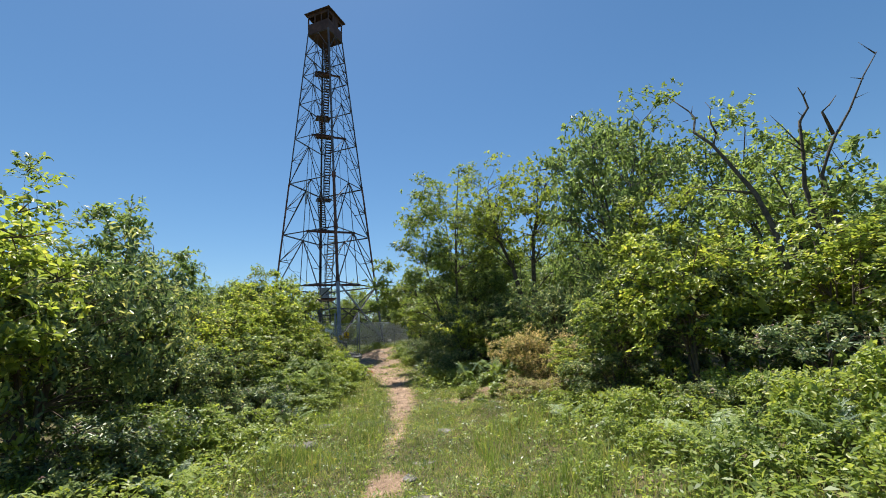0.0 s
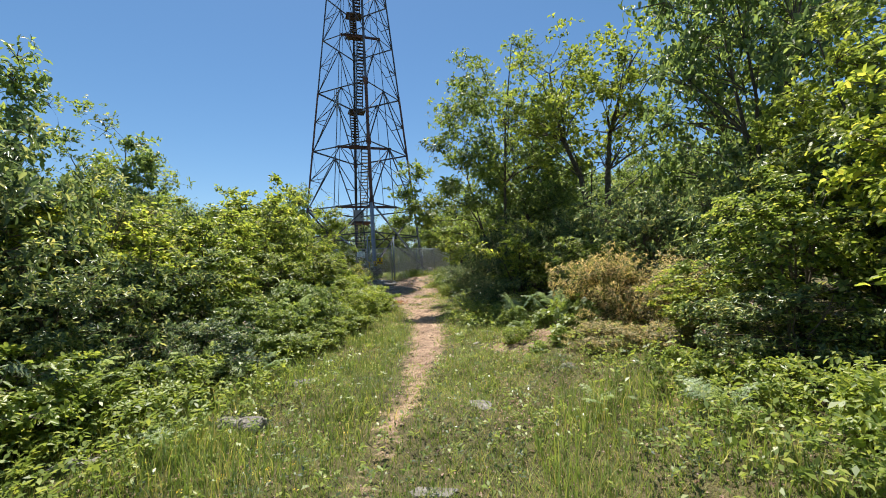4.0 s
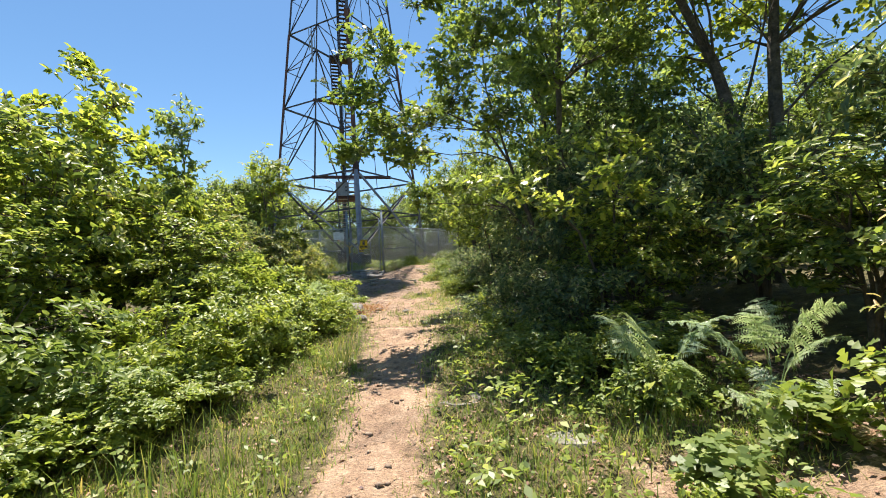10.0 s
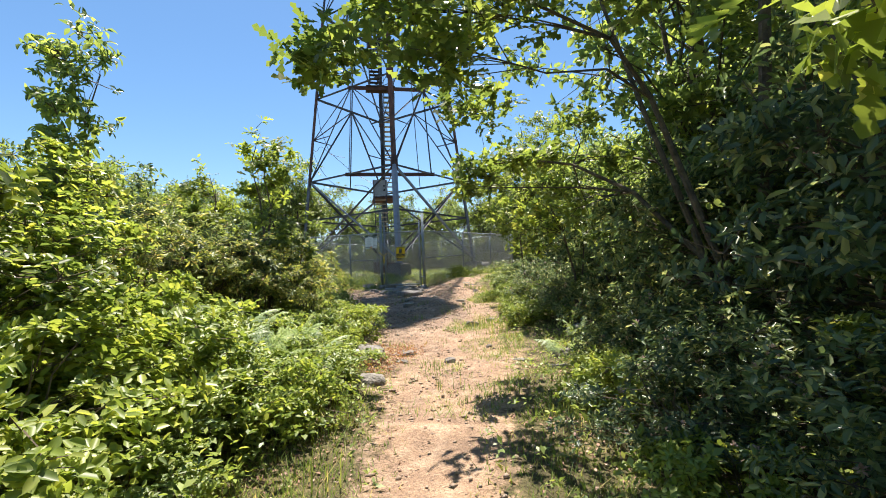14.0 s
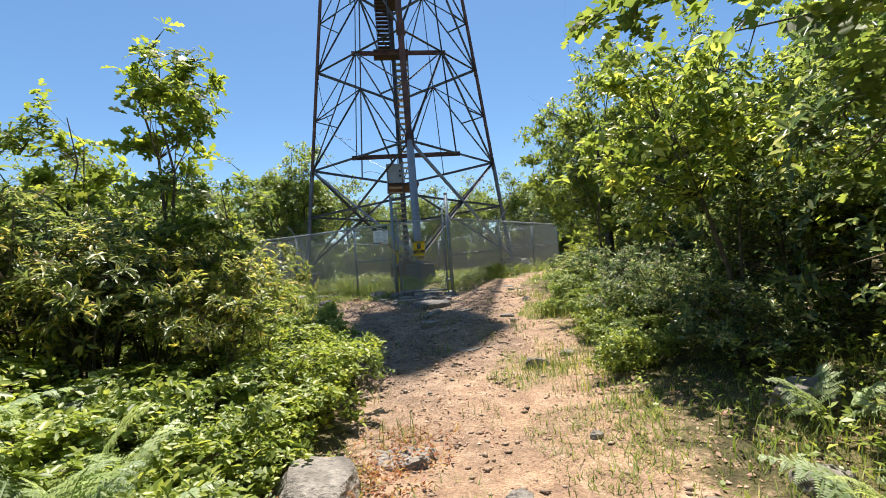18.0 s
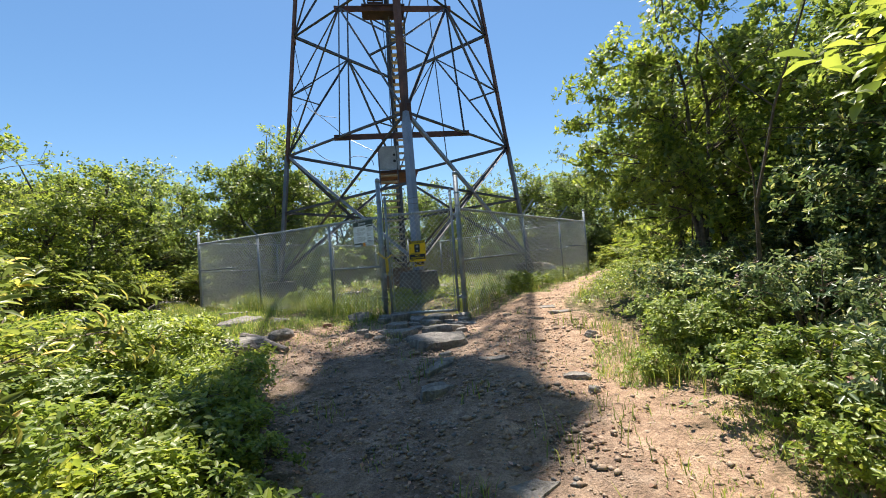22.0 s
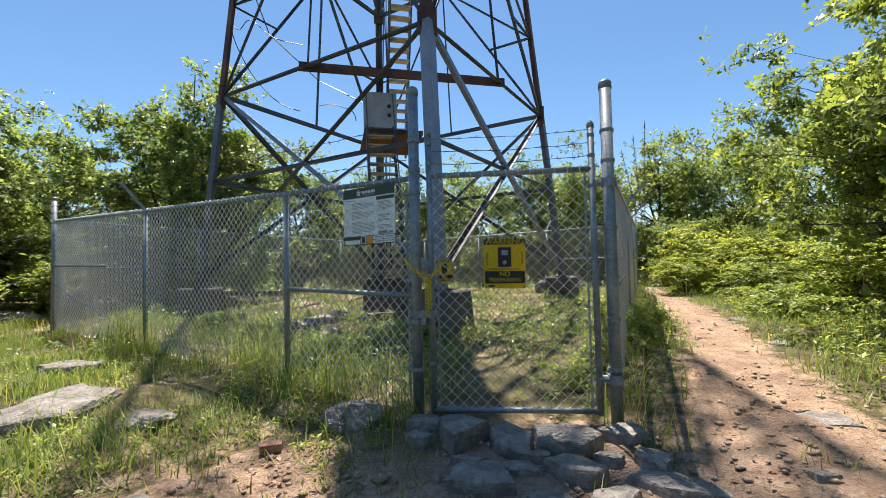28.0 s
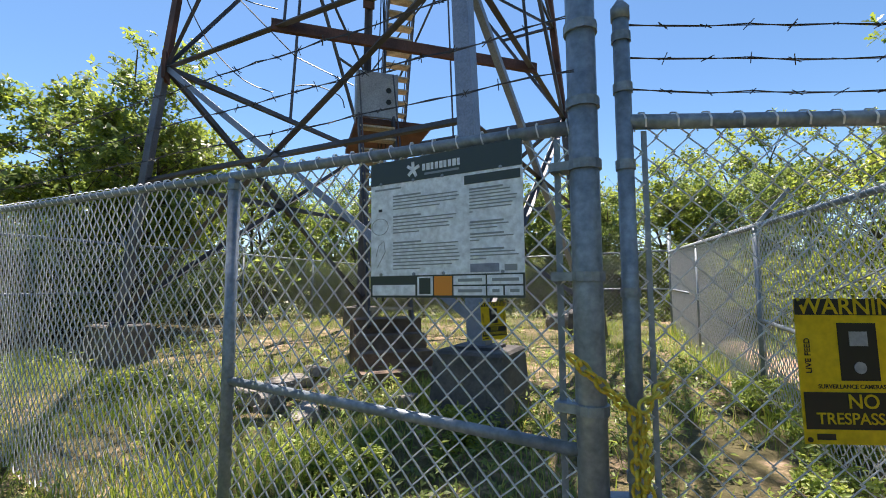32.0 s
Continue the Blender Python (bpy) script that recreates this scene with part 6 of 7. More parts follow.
for i, (x, y, sx, sy, sz, turn, sink) in enumerate([(-2.75, 10.5, 0.28, 0.2, 0.1, 30, 0.75), (-2.6, 8.8, 0.16, 0.12, 0.14, 10, 0.5), (-3.98, 21.35, 0.26, 0.36, 0.24, 25, 0.42), (-3.55, 20.3, 0.2, 0.24, 0.13, 70, 0.45), (-1.0, 22.05, 0.14, 0.12, 0.12, 0, 0.42), (-0.65, 23.1, 0.26, 0.18, 0.18, 30, 0.42), (-8.9, 28.3, 0.3, 0.62, 0.2, -25, 0.42), (-8.5, 28.95, 0.2, 0.15, 0.14, 60, 0.42),
                                                     (-15.4, 33.0, 0.35, 0.25, 0.14, 0, 0.45), (-17.8, 34.9, 0.6, 0.4, 0.25, 20, 0.45), (-7.78, 30.52, 0.24, 0.2, 0.16, 10, 0.42), (-9.4, 30.1, 0.2, 0.14, 0.1, 0, 0.45), (-3.4, 28.7, 0.09, 0.07, 0.07, 0, 0.42), (-2.85, 24.72, 0.14, 0.1, 0.09, 10, 0.4), (-2.5, 25.0, 0.09, 0.07, 0.06, 40, 0.4), (-5.2, 42.3, 0.7, 0.4, 0.5, 0, 0.4), (-8.2, 36.5, 0.6, 0.4, 0.15, 20, 0.5),
                                                     (-2.72, 21.7, 0.09, 0.07, 0.07, 0, 0.35), (-2.23, 22.65, 0.05, 0.045, 0.04, 0, 0.4), (-3.6, 27.15, 0.12, 0.09, 0.05, 0, 0.45), (-3.45, 26.85, 0.06, 0.05, 0.05, 0, 0.45), (-8.9, 35.6, 0.3, 0.25, 0.2, 0, 0.45), (-16.5, 33.6, 0.3, 0.25, 0.15, 20, 0.45)]):
    rock(x, y, sx, sy, sz, turn, i + 1, sink)
STEP = "flat grey stone laid as paving before the gate"
rnp = random.Random(12)
for i in range(16):
    x, y = rnp.gauss(-9.75, 0.5), rnp.gauss(34.2, 0.45)
    slab(x, y, rnp.uniform(0.14, 0.36), rnp.uniform(0.1, 0.22), 0.14, rnp.uniform(0, 180), 130 + i, "loose flat slab in the rubble beside the tower steps", rnp.uniform(-14, 14), rnp.uniform(0.05, 0.2))
TRAILSTONE = "flat grey stone bedded in the trail"
for i, (x, y, sx, sy, turn, proud) in enumerate([(-6.4, 29.15, 0.38, 0.3, -8, 0.1), (-5.68, 29.35, 0.38, 0.3, 10, 0.1), (-5.55, 28.5, 0.5, 0.34, 5, 0.13),
                                                (-7.15, 30.44, 0.19, 0.13, 0, 0.07), (-7.15, 30.22, 0.12, 0.11, 10, 0.09), (-6.86, 30.3, 0.21, 0.2, 70, 0.16), (-6.49, 30.3, 0.2, 0.28, 12, 0.1), (-6.06, 30.36, 0.26, 0.22, 5, 0.14), (-6.04, 29.97, 0.2, 0.14, 0, 0.1), (-6.4, 29.95, 0.15, 0.1, 0, 0.06), (-6.63, 29.75, 0.22, 0.16, 15, 0.1), (-5.62, 30.5, 0.2, 0.15, -10, 0.07),
                                                (-5.54, 30.12, 0.12, 0.18, 40, 0.09), (-5.5, 29.88, 0.3, 0.14, -20, 0.06), (-5.85, 29.72, 0.16, 0.1, 20, 0.07), (-6.22, 29.62, 0.14, 0.08, 0, 0.05), (-6.75, 30.02, 0.13, 0.09, 0, 0.05), (-6.28, 30.12, 0.1, 0.08, 30, 0.05), (-5.8, 30.18, 0.1, 0.07, 0, 0.05), (-6.92, 28.95, 0.11, 0.1, 45, 0.06), (-6.52, 28.68, 0.12, 0.08, 20, 0.05), (-6.24, 28.55, 0.12, 0.11, 0, 0.07),
                                                (-5.12, 27.42, 0.12, 0.32, -10, 0.04), (-4.56, 27.7, 0.22, 0.12, 15, 0.03), (-5.02, 26.75, 0.24, 0.18, 30, 0.06), (-6.75, 28.8, 0.07, 0.06, 0, 0.05), (-6.15, 28.9, 0.1, 0.08, 30, 0.05), (-5.3, 29.1, 0.12, 0.08, 0, 0.05), (-4.22, 29.64, 0.14, 0.07, 10, 0.03), (-3.9, 30.36, 0.26, 0.16, 0, 0.03), (-4.7, 29.86, 0.08, 0.05, 0, 0.03), (-5.25, 28.0, 0.1, 0.07, 0, 0.03)]):
    slab(x, y, sx, sy, 0.24, turn, 50 + i, STEP, random.Random(i).uniform(-5, 5), proud)
for i, (x, y, sx, sy, turn, proud) in enumerate([(-0.05, 9.58, 0.16, 0.22, 20, 0.03), (-0.45, 5.75, 0.3, 0.2, 20, 0.05), (-0.58, 6.7, 0.14, 0.11, 0, 0.04), (-0.4, 7.6, 0.2, 0.12, 0, 0.03), (-3.8, 7.9, 0.24, 0.16, 40, 0.08), (-2.9, 8.95, 0.26, 0.2, 10, 0.1), (1.42, 11.0, 0.42, 0.26, 10, -0.04), (-0.26, 13.3, 0.2, 0.16, 80, 0.03), (-0.85, 15.2, 0.3, 0.24, 10, 0.02), (0.05, 14.5, 0.24, 0.15, 0, 0.03), (-3.72, 22.1, 0.3, 0.24, 40, 0.09), (-3.24, 22.3, 0.1, 0.08, 0, 0.02),
                                                (-3.4, 21.35, 0.12, 0.1, 0, 0.03), (-1.6, 21.8, 0.2, 0.13, 30, 0.04), (-1.15, 21.5, 0.26, 0.15, -30, 0.07), (-10.6, 30.3, 0.5, 0.55, 10, 0.2), (-11.75, 31.4, 0.34, 0.34, 40, 0.18), (-11.6, 30.0, 0.4, 0.26, 70, 0.05), (-9.15, 28.5, 0.34, 0.26, 20, 0.1), (-2.78, 35.05, 0.32, 0.24, 0, 0.03), (-4.15, 30.8, 0.22, 0.16, 0, 0.02), (-3.0, 33.4, 0.3, 0.2, 0, 0.03), (-12.6, 30.6, 0.35, 0.2, 10, 0.03), (-3.9, 25.3, 0.2, 0.14, 30, 0.03)]):
    slab(x, y, sx, sy, 0.2, turn, 90 + i, TRAILSTONE, random.Random(i).uniform(-4, 4), proud * 0.6)
brick = tagged(new("brick", Build().box((-0.075, -0.05, 0), (0.075, 0.05, 0.06)).mesh("brick", solid("red_brick", (0.25, 0.1, 0.07), (0.4, 0.2, 0.14), 12))), "loose weathered red brick on the bare ground", "brick")
brick.matrix_basis = Matrix.Translation((-8.22, 29.97, ground(-8.22, 29.97) + 0.005)) @ Matrix.Rotation(0.5, 4, "Z")
log = thing("fallen_branch", "bleached dead branch lying in the grass", "branch")
lp = [(-9.36, 29.0), (-8.85, 28.8), (-8.4, 28.55), (-7.8, 28.15)]
part("branch", Build().tube([(x, y, ground(x, y) + 0.06) for x, y in lp], [0.06, 0.055, 0.05, 0.035], 8).mesh("branch", M_DEAD), log)


# ---- ground cover ----
def grass(name, label, seed, n, area, test, hgt, wid):
    rng = np.random.default_rng(seed)
    xy = scatter(rng, n, area, test)
    k = len(xy)
    z = lift(xy, -0.01)
    a = rng.uniform(0, 2 * math.pi, k)
    h = hgt * rng.uniform(0.35, 1.2, k) * (0.7 + 0.5 * np.sin(xy[:, 0] * 2.3 + 1) * np.sin(xy[:, 1] * 1.9))
    h = np.maximum(h, 0.04)
    bend = h * rng.uniform(0.1, 0.8, k)
    d = np.stack([np.cos(a), np.sin(a)], 1)
    s = np.stack([-d[:, 1], d[:, 0]], 1) * wid * rng.uniform(0.6, 1.4, k)[:, None]
    p0 = xy
    p1 = xy + d * (bend * 0.35)[:, None]
    p2 = xy + d * bend[:, None]
    V = np.stack([np.column_stack([p0 - s, z]), np.column_stack([p0 + s, z]), np.column_stack([p1 + s * 0.8, z + h * 0.6]), np.column_stack([p1 - s * 0.8, z + h * 0.6]), np.column_stack([p2 + s * 0.12, z + h * 0.97]), np.column_stack([p2 - s * 0.12, z + h * 0.97])], 1)
    b = np.arange(k)[:, None] * 6
    F = np.concatenate([b + np.array([[0, 1, 2, 3]]), b + np.array([[3, 2, 4, 5]])])
    return tagged(new(name, np_mesh(name, V.reshape(-1, 3), F, M_GRASS)), label, "grass", kind="stuff")


def clumpy(x, y, s=1.0):
    return np.clip(0.55 + 0.6 * np.sin(x * 2.7 * s + 0.8 * np.sin(y * 1.7)) * np.sin(y * 2.2 * s + 1.1 * np.sin(x * 1.9)), 0.03, 1)


def verge(x, y):
    b = bareness(x, y)
    return np.clip(1.05 - b * 1.4, 0, 1) * clumpy(x, y)


grass("grass", "sunlit meadow grass along the trail with dry tips", 1, 60000, [(-5.5, 4.5, 2.0, 12, 0.6), (-4.2, 1.5, 12, 17, 0.28), (-4.2, 0.5, 17, 27, 0.3)], verge, 0.15, 0.0042)
grass("grass", "tall green grass at the trail edge", 2, 26000, [(-3.2, -1.4, 11, 18.0, 0.35), (-4.5, -1.2, 7, 11, 0.3), (0.5, 2.4, 3.5, 10, 0.3)], lambda x, y: np.clip(0.9 - bareness(x, y) * 2, 0, 1) * clumpy(x, y, 0.7) * np.where(y > 11.4, np.exp(-((x + 2.35) / 0.42) ** 2), 1), 0.38, 0.0038)
grass("grass", "rank grass round the fence", 3, 80000, [(-17, -7, 29, 36, 0.45), (-5.2, -0.5, 31, 43, 0.3), (-15, -4, 32, 46, 0.3)], lambda x, y: np.clip(1.0 - bareness(x, y) * 1.5, 0, 1) * np.clip(clumpy(x, y, 1.1) * 1.5 - 0.4, 0.02, 1), 0.28, 0.0045)
grass("grass", "sparse tufts on the bare ground", 4, 16000, [(-9, -1.5, 20, 31, 1.0)], lambda x, y: (clumpy(x, y, 1.7) > 0.9) * 0.9, 0.17, 0.004)


grass("grass", "long dry-tipped tufts along the edge of the bare ground", 14, 12000, [(-9.6, -6.2, 25.2, 29.6, 0.6), (-4.2, -2.0, 23.5, 29.5, 0.4)], lambda x, y: np.where(x < -5.4, np.exp(-((x + 7.1 + 0.42 * (y - 25.5)) / 0.5) ** 2), np.exp(-((x + 2.6 + 0.1 * (y - 25)) / 0.5) ** 2)) * (clumpy(x, y, 1.1) > 0.5), 0.24, 0.004)


grass("grass", "tall seeding grass along the foot of the fence", 15, 26000, [(-15.6, -7.2, 29.8, 35.0, 0.7), (-5.8, -2.8, 30.6, 41, 0.3)], lambda x, y: np.where(x < -7, np.exp(-((y - 30.63 + 0.4256 * (x + 7.255)) / 0.35) ** 2), np.exp(-((x + 5.64 - 0.2537 * (y - 30.75)) / 0.3) ** 2)) * clumpy(x, y, 0.9), 0.55, 0.0045)


def turf(name, label, seed, n, area, test, hgt, wid):
    """Short fine blades, a triangle each."""
    rng = np.random.default_rng(seed)
    xy = scatter(rng, n, area, test)
    k = len(xy)
    z = lift(xy, -0.005)
    a = rng.uniform(0, 2 * math.pi, k)
    h = hgt * rng.uniform(0.35, 1.3, k)
    d = np.stack([np.cos(a), np.sin(a)], 1)
    s = np.stack([-d[:, 1], d[:, 0]], 1) * (wid * rng.uniform(0.6, 1.4, k))[:, None]
    tip = xy + d * (h * rng.uniform(0.2, 1.3, k))[:, None]
    V = np.stack([np.column_stack([xy - s, z]), np.column_stack([xy + s, z]), np.column_stack([tip, z + h * 0.85])], 1)
    return tagged(new(name, np_mesh(name, V.reshape(-1, 3), np.arange(3 * k).reshape(-1, 3), M_GRASS)), label, "grass", kind="stuff")


turf("turf", "short dense turf along the trail", 21, 260000, [(-4.5, 3.0, 3.0, 12.5, 0.6), (-3.8, 1.4, 12.5, 18, 0.22), (-4, 0, 18, 28, 0.12)], lambda x, y: np.clip(1.15 - bareness(x, y) * 1.3, 0, 1) * (0.4 + 0.6 * clumpy(x, y, 0.8)), 0.075, 0.004)
turf("turf", "thin turf on the trodden ground", 23, 60000, [(-3.4, -0.8, 19, 29, 0.5), (-9, -7, 27, 31, 0.3)], lambda x, y: (clumpy(x, y, 0.9) > 0.62) * np.clip(0.25 + (x - trail(y)) * 0.5, 0.05, 0.9), 0.1, 0.005)
turf("turf", "bright turf round the fenced yard", 22, 130000, [(-16, -7, 28.5, 36, 0.6), (-5.0, -0.5, 31, 44, 0.25), (-14, -4, 33, 44, 0.15)], lambda x, y: np.clip(1.1 - bareness(x, y) * 1.3, 0, 1) * np.clip(clumpy(x, y, 0.9) * 1.5 - 0.35, 0.05, 1), 0.13, 0.006)


def herbs(name, label, seed, n, area, test, size, mat, up=0.7, hmax=0.25, width=0.5, category="weeds"):
    rng = np.random.default_rng(seed)
    xy = scatter(rng, n, area, test)
    P = np.column_stack([xy, lift(xy) + rng.uniform(0.01, hmax, len(xy)) ** 1.0])
    pos, ax, nr, ln = rosettes(rng, P, np.tile([0, 0, 1.0], (len(P), 1)) + rng.normal(0, 0.25, P.shape), 5, size, 0.4)
    return tagged(new(name, leaves_mesh(name, pos, ax, nr, ln, width, "diamond", mat)), label, category, kind="stuff")


herbs("weeds", "low broad-leaved weeds among the grass", 5, 9000, [(-5.5, 4.8, 1.5, 13, 0.7), (-4, 1.5, 13, 27, 0.4)], verge, 0.06, M_LOW)
herbs("weeds", "knee-high leafy weeds at the thicket's foot", 6, 8000, [(1.4, 5, 2.0, 12, 0.15), (-6.5, -2.8, 3, 12, 0.35), (-4.8, -3.1, 12, 23, 0.3), (-1.0, 1.5, 13, 30, 0.22)], lambda x, y: np.clip(0.9 - bareness(x, y) * 2, 0, 1), 0.075, M_LOW, 0.7, 0.45)
herbs("weeds", "leafy weeds inside the fenced yard", 7, 5500, [(-15, -4, 31.5, 47, 0.8), (-4.6, 0, 31, 46, 0.3)], lambda x, y: np.clip(0.8 - bareness(x, y) * 2, 0, 1) * (clumpy(x, y, 0.6) > 0.6), 0.085, M_LOW, 0.7, 0.3)


herbs("weeds", "bright leafy weeds just inside the gate", 17, 5200, [(-9.5, -3.6, 30.9, 37.5, 1.0)], lambda x, y: (clumpy(x, y, 0.75) > 0.55) * 0.7 * (x < -5.9 + 0.2537 * (y - 30.75)), 0.065, M_LOW, 0.7, 0.22, 0.4)
herbs("weeds", "short weeds before the fence", 18, 1500, [(-13, -7.4, 29, 33, 1.0)], lambda x, y: (clumpy(x, y, 0.9) > 0.5) * 0.8 * (y < 30.63 - 0.425 * (x + 7.255)), 0.05, M_LOW, 0.7, 0.1, 0.45)


herbs("weeds", "leafy weeds crowding the edges of the grassy clearing", 31, 3800, [(1.3, 5.2, 2.0, 9.5, 0.5), (-6.2, -2.0, 2.5, 10.5, 0.5)], lambda x, y: np.clip((np.abs(x + 0.7) - 1.6) * 0.5, 0.05, 1) * (0.3 + 0.7 * (clumpy(x, y, 0.7) > 0.5)), 0.085, M_LOW, 0.7, 0.5, 0.42)
herbs("weeds", "dark-leaved weeds in the meadow grass", 32, 2600, [(-3.4, 2.4, 2.5, 13, 1.0)], lambda x, y: np.clip(1.0 - bareness(x, y) * 2, 0, 1) * (clumpy(x + 3, y, 1.3) > 0.6), 0.05, M_LAUREL, 0.7, 0.14, 0.45)
herbs("weeds", "lush bright weeds beside the trail past the fence", 33, 2600, [(-3.6, -0.8, 29.0, 38.0, 1.0)], lambda x, y: np.clip(1.0 - bareness(x, y) * 2.2, 0, 1) * (0.35 + 0.65 * (clumpy(x, y, 0.8) > 0.5)), 0.075, M_YELLOWG, 0.7, 0.4, 0.4)
herbs("weeds", "green weeds growing along the foot of the chain-link", 34, 1500, [(-5.7, -2.6, 30.8, 41.0, 1.0)], lambda x, y: np.exp(-((x + 5.4 - 0.2537 * (y - 30.75)) / 0.22) ** 2), 0.07, M_LOW, 0.7, 0.45, 0.4)
herbs("weeds", "rust-brown low huckleberry and dry moss by the rocks", 27, 420, [(-4.1, -3.3, 20.6, 22.6, 1.0)], lambda x, y: np.clip(1.1 - np.abs(x + 3.68) * 2.2, 0, 1), 0.05, M_RUSTY, 0.7, 0.14, 0.4)
herbs("flowers", "small yellow wildflowers in the grass", 28, 110, [(-3.2, -1.4, 4.6, 8.6, 1.0)], lambda x, y: clumpy(x, y, 0.8), 0.018, M_PETAL, 0.7, 0.22, 0.8, "flowers")


def surrounding_thicket():
    """Waist-high scrub filling the hilltop away from the trail."""
    rng = np.random.default_rng(71)
    xy = scatter(rng, 17000, [(-34, 24, -14, 62, 1.0)], lambda x, y: ((x < -9.3 - 0.1 * np.maximum(y - 20, 0)) | (x > 5.2)) * ((y < 20) | (x < -17.5) | (x > 3.5) | (y > 51)) * (np.hypot(x, y) > 7) * np.clip(0.5 + 0.5 * clumpy(x, y, 0.25), 0, 1))
    behind = scatter(rng, 2600, [(-10, 8, -14, -4.5, 1.0)], lambda x, y: np.ones_like(x) * (np.abs(x + 0.7) > 1.6))
    xy = np.concatenate([xy, behind])
    tall = 0.5 + 1.3 * clumpy(xy[:, 0], xy[:, 1], 0.3)
    P = np.column_stack([xy, land(xy[:, 0], xy[:, 1]) + tall * rng.uniform(0.1, 1, len(xy))])
    pos, ax, nr, ln = rosettes(rng, P, np.tile([0, 0, 1.0], (len(P), 1)) + rng.normal(0, 0.35, P.shape), 4, 0.3, 0.4)
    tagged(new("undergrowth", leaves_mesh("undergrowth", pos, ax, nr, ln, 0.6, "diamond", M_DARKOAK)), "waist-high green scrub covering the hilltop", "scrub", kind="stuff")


surrounding_thicket()


def distant_woods():
    """Leafy undergrowth and treetops of the hillside beyond the clearing."""
    rng = np.random.default_rng(61)
    n = 26000
    a = rng.uniform(0, 2 * math.pi, n)
    r = rng.uniform(29, 44, n)
    x, y = -6 + r * np.cos(a), 34 + r * np.sin(a) * 0.98
    crown = 4.6 + 1.4 * np.sin(a * 23) * np.sin(a * 7 + 1) + 0.9 * np.sin(a * 51 + r)
    z = land(x, y) + np.maximum(crown, 1.5) * rng.uniform(0, 1, n) ** 0.7
    P = np.column_stack([x, y, z]) + rng.normal(0, 0.25, (n, 3))
    keep = (y > 14) | (np.abs(x) > 18)
    P, a = P[keep], a[keep]
    pos, ax, nr, ln = rosettes(rng, P, np.column_stack([-np.cos(a), -np.sin(a), np.full(len(a), 1.2)]) + rng.normal(0, 0.4, P.shape), 3, 0.45, 0.5)
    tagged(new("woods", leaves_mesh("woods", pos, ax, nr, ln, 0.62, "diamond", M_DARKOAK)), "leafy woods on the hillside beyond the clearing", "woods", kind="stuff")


distant_woods()


def litter(name, label, seed, n, area, test, size, mat):
    rng = np.random.default_rng(seed)
    xy = scatter(rng, n, area, test)
    P = np.column_stack([xy, lift(xy, 0.006)])
    a = rng.uniform(0, 2 * math.pi, len(P))
    ax = np.column_stack([np.cos(a), np.sin(a), rng.normal(0, 0.25, len(P))])
    nr = np.tile([0, 0, 1.0], (len(P), 1)) + rng.normal(0, 0.3, P.shape)
    return tagged(new(name, leaves_mesh(name, P, ax, nr, size * rng.uniform(0.5, 1.2, len(P)), 0.55, "diamond", mat)), label, "leaves", kind="stuff")


litter("dead_leaves", "brown dead oak leaves drifted under the thicket", 19, 14000, [(0.1, 3.4, 8.6, 13.5, 0.55), (-1.0, 2.2, 12.5, 18.0, 0.6), (-4.2, -2.2, 12, 20, 0.3), (-1.6, 0.4, 18, 24, 0.3)], lambda x, y: np.clip(0.9 - bareness(x, y) * 0.9, 0.05, 1), 0.045, M_LITTER)
litter("dead_leaves", "brown dead oak leaves strewn along the trail", 9, 14000, [(-5, 3, 3, 30, 1.0)], lambda x, y: np.clip(0.15 + 0.8 * clumpy(x, y, 0.5) - 0.6 * bareness(x, y), 0.05, 1), 0.055, M_LITTER)


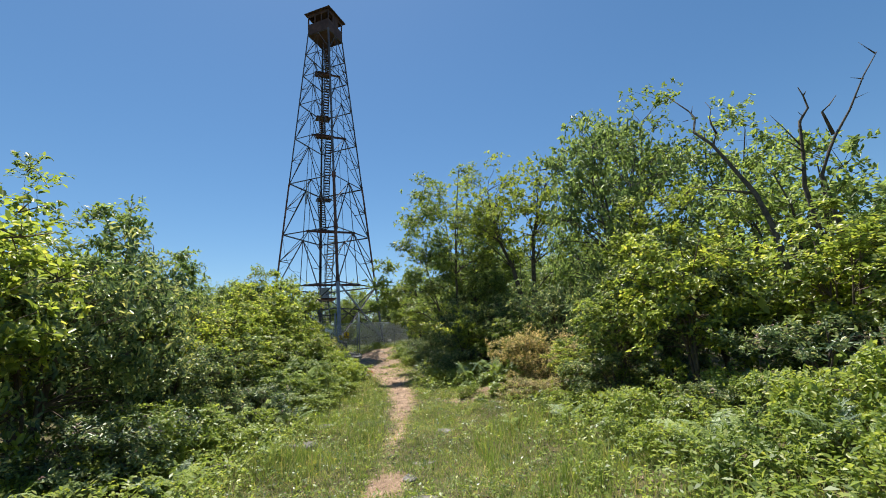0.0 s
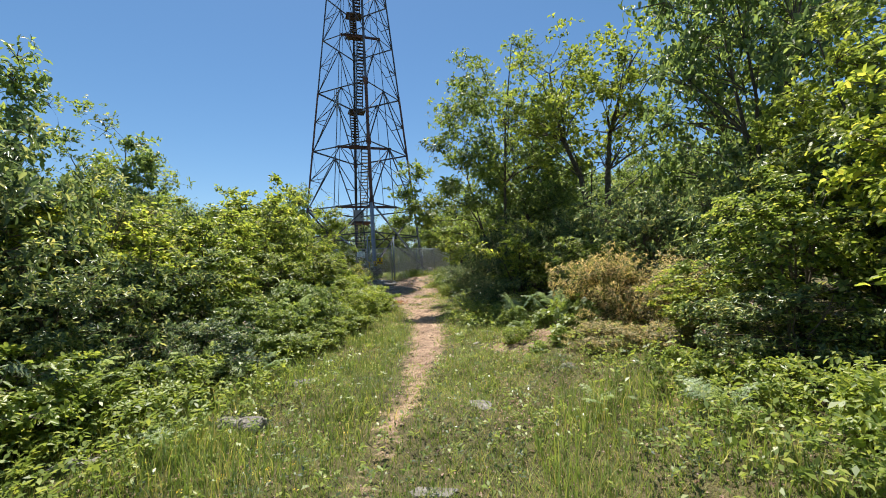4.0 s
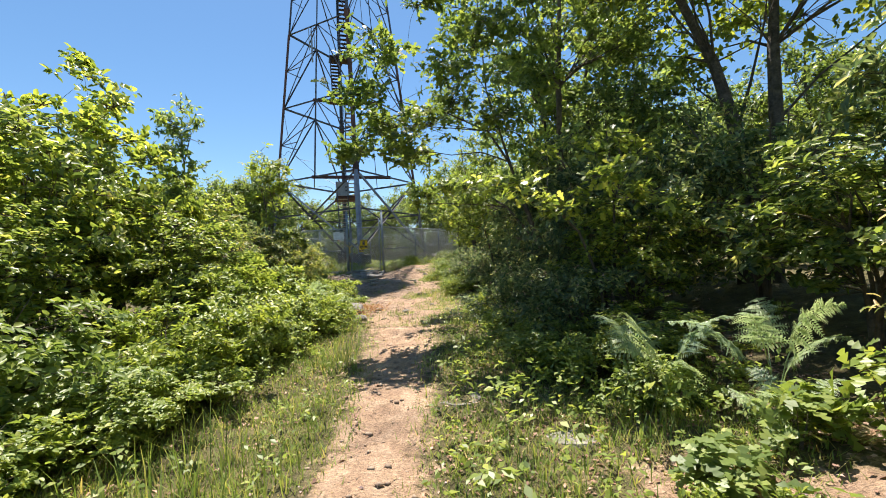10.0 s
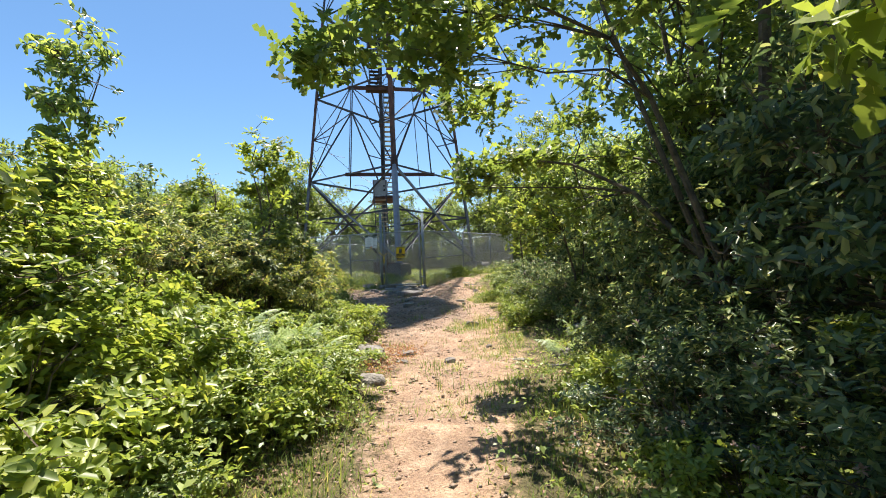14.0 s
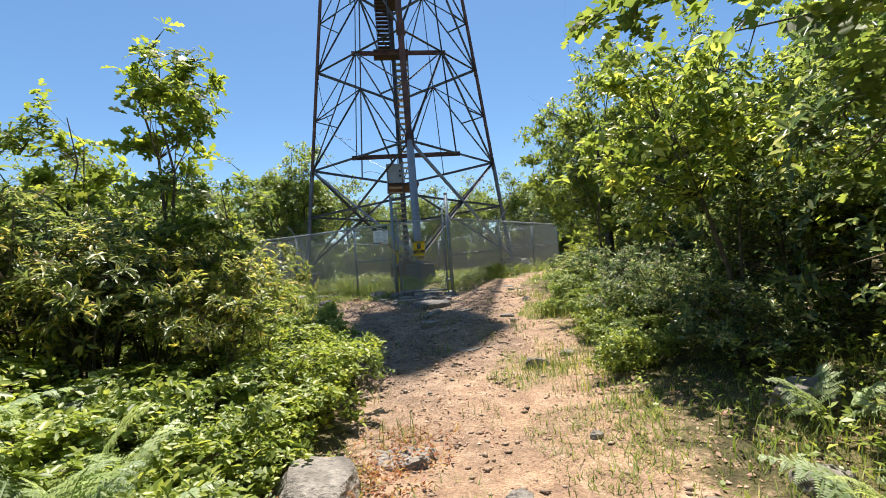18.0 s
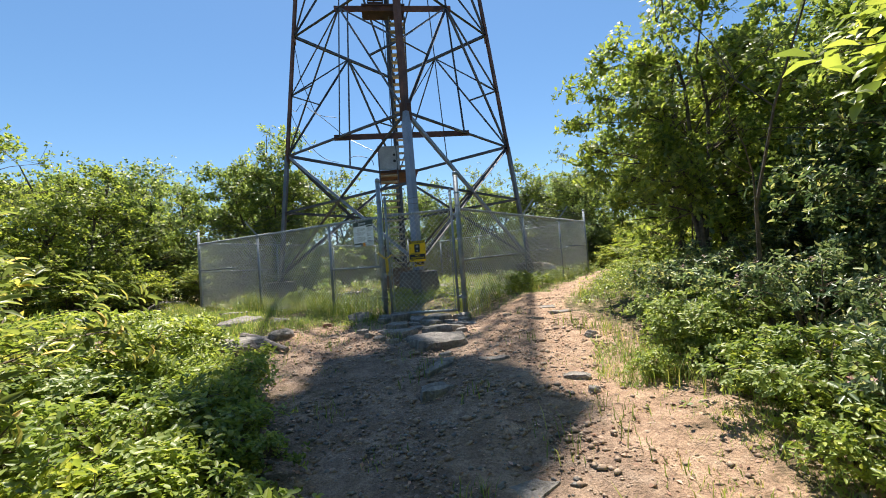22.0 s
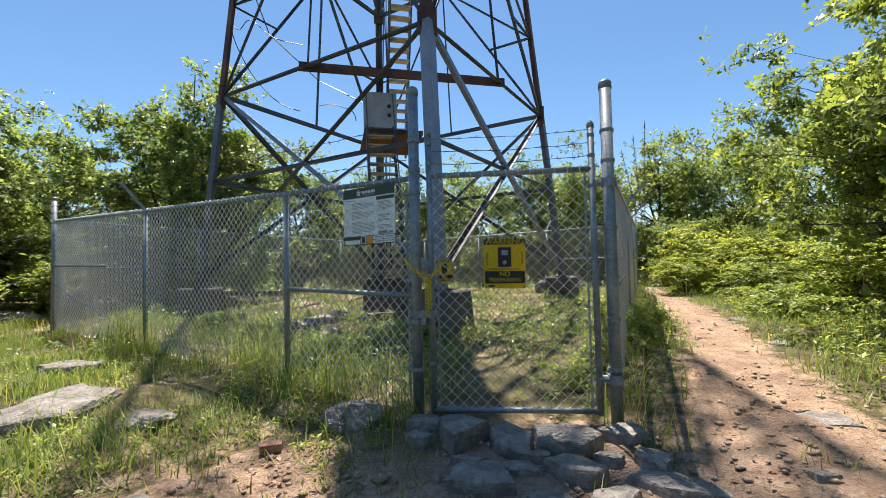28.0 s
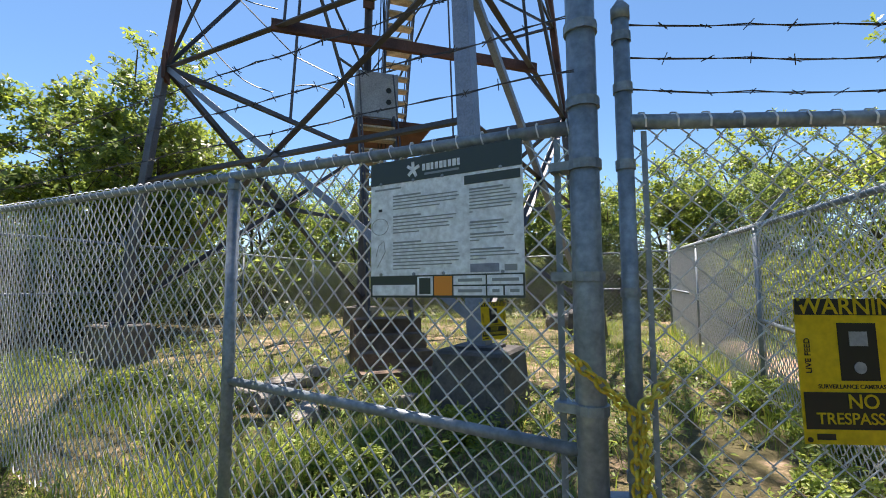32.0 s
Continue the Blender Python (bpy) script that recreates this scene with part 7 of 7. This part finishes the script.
def pebbles(seed, n, area, test, small=0.005, large=0.032, label="loose pinkish gravel and small stones on the trail", mat=None):
    rng = np.random.default_rng(seed)
    xy = scatter(rng, n, area, test)
    base = np.array([(1, 0, 0), (-1, 0, 0), (0, 1, 0), (0, -1, 0), (0, 0, 1), (0, 0, -1)], float)
    tri = np.array([(0, 2, 4), (2, 1, 4), (1, 3, 4), (3, 0, 4), (2, 0, 5), (1, 2, 5), (3, 1, 5), (0, 3, 5)])
    k = len(xy)
    r = small + large * rng.random(k) ** np.where(xy[:, 1] > 24, 6, 10)
    V = base[None] * r[:, None, None] * np.array([1.2, 0.9, 0.6]) * rng.uniform(0.6, 1.3, (k, 6, 1))
    a = rng.uniform(0, 6.3, k)
    x = V[:, :, 0] * np.cos(a)[:, None] - V[:, :, 1] * np.sin(a)[:, None]
    y = V[:, :, 0] * np.sin(a)[:, None] + V[:, :, 1] * np.cos(a)[:, None]
    V = np.stack([x + xy[:, :1], y + xy[:, 1:], V[:, :, 2] + (lift(xy) + r * 0.15)[:, None]], -1)
    F = (np.arange(k)[:, None, None] * 6 + tri[None]).reshape(-1, 3)
    return tagged(new("pebbles", np_mesh("pebbles", V.reshape(-1, 3), F, mat or M_PEBBLE)), label, "gravel", kind="stuff")


litter("dead_leaves", "brown leaf scraps and chips on the bare ground", 29, 7000, [(-8.5, -1.8, 22.5, 30, 1.0)], lambda x, y: 0.15 + 0.85 * (clumpy(x, y, 0.9) < 0.4), 0.05, M_LITTER)
litter("pale_leaves", "small pale fallen leaves and petals in the grass", 39, 2600, [(-4, 3, 2.5, 14, 1.0)], lambda x, y: 0.3 + 0.7 * clumpy(x, y, 0.7), 0.04, M_BLOSSOM)
pebbles(10, 34000, [(-9, -1.5, 20, 32, 0.75), (-3, -0.5, 8, 21, 0.25), (-4.5, -1, 32, 44, 0.1)], lambda x, y: np.clip(bareness(x, y) * 1.2 - 0.1, 0, 1))
pebbles(12, 5200, [(-8.0, -3.6, 22.8, 29.2, 1.0)], lambda x, y: np.clip(stony_shade_at(x, y) * 1.1, 0, 1) * (0.4 + 0.6 * (clumpy(x, y, 1.1) > 0.4)), 0.012, 0.03, "grey stone crumbs on the shaded bare ground", M_ROCK)
pebbles(11, 4200, [(-7.6, -3.2, 24.2, 29.8, 1.0)], lambda x, y: np.clip(bareness(x, y) * 1.3 - 0.2, 0, 1) * (0.25 + 0.75 * (clumpy(x, y, 0.6) > 0.5)), 0.014, 0.04, "angular stone chips strewn before the gate", M_PEBBLE)
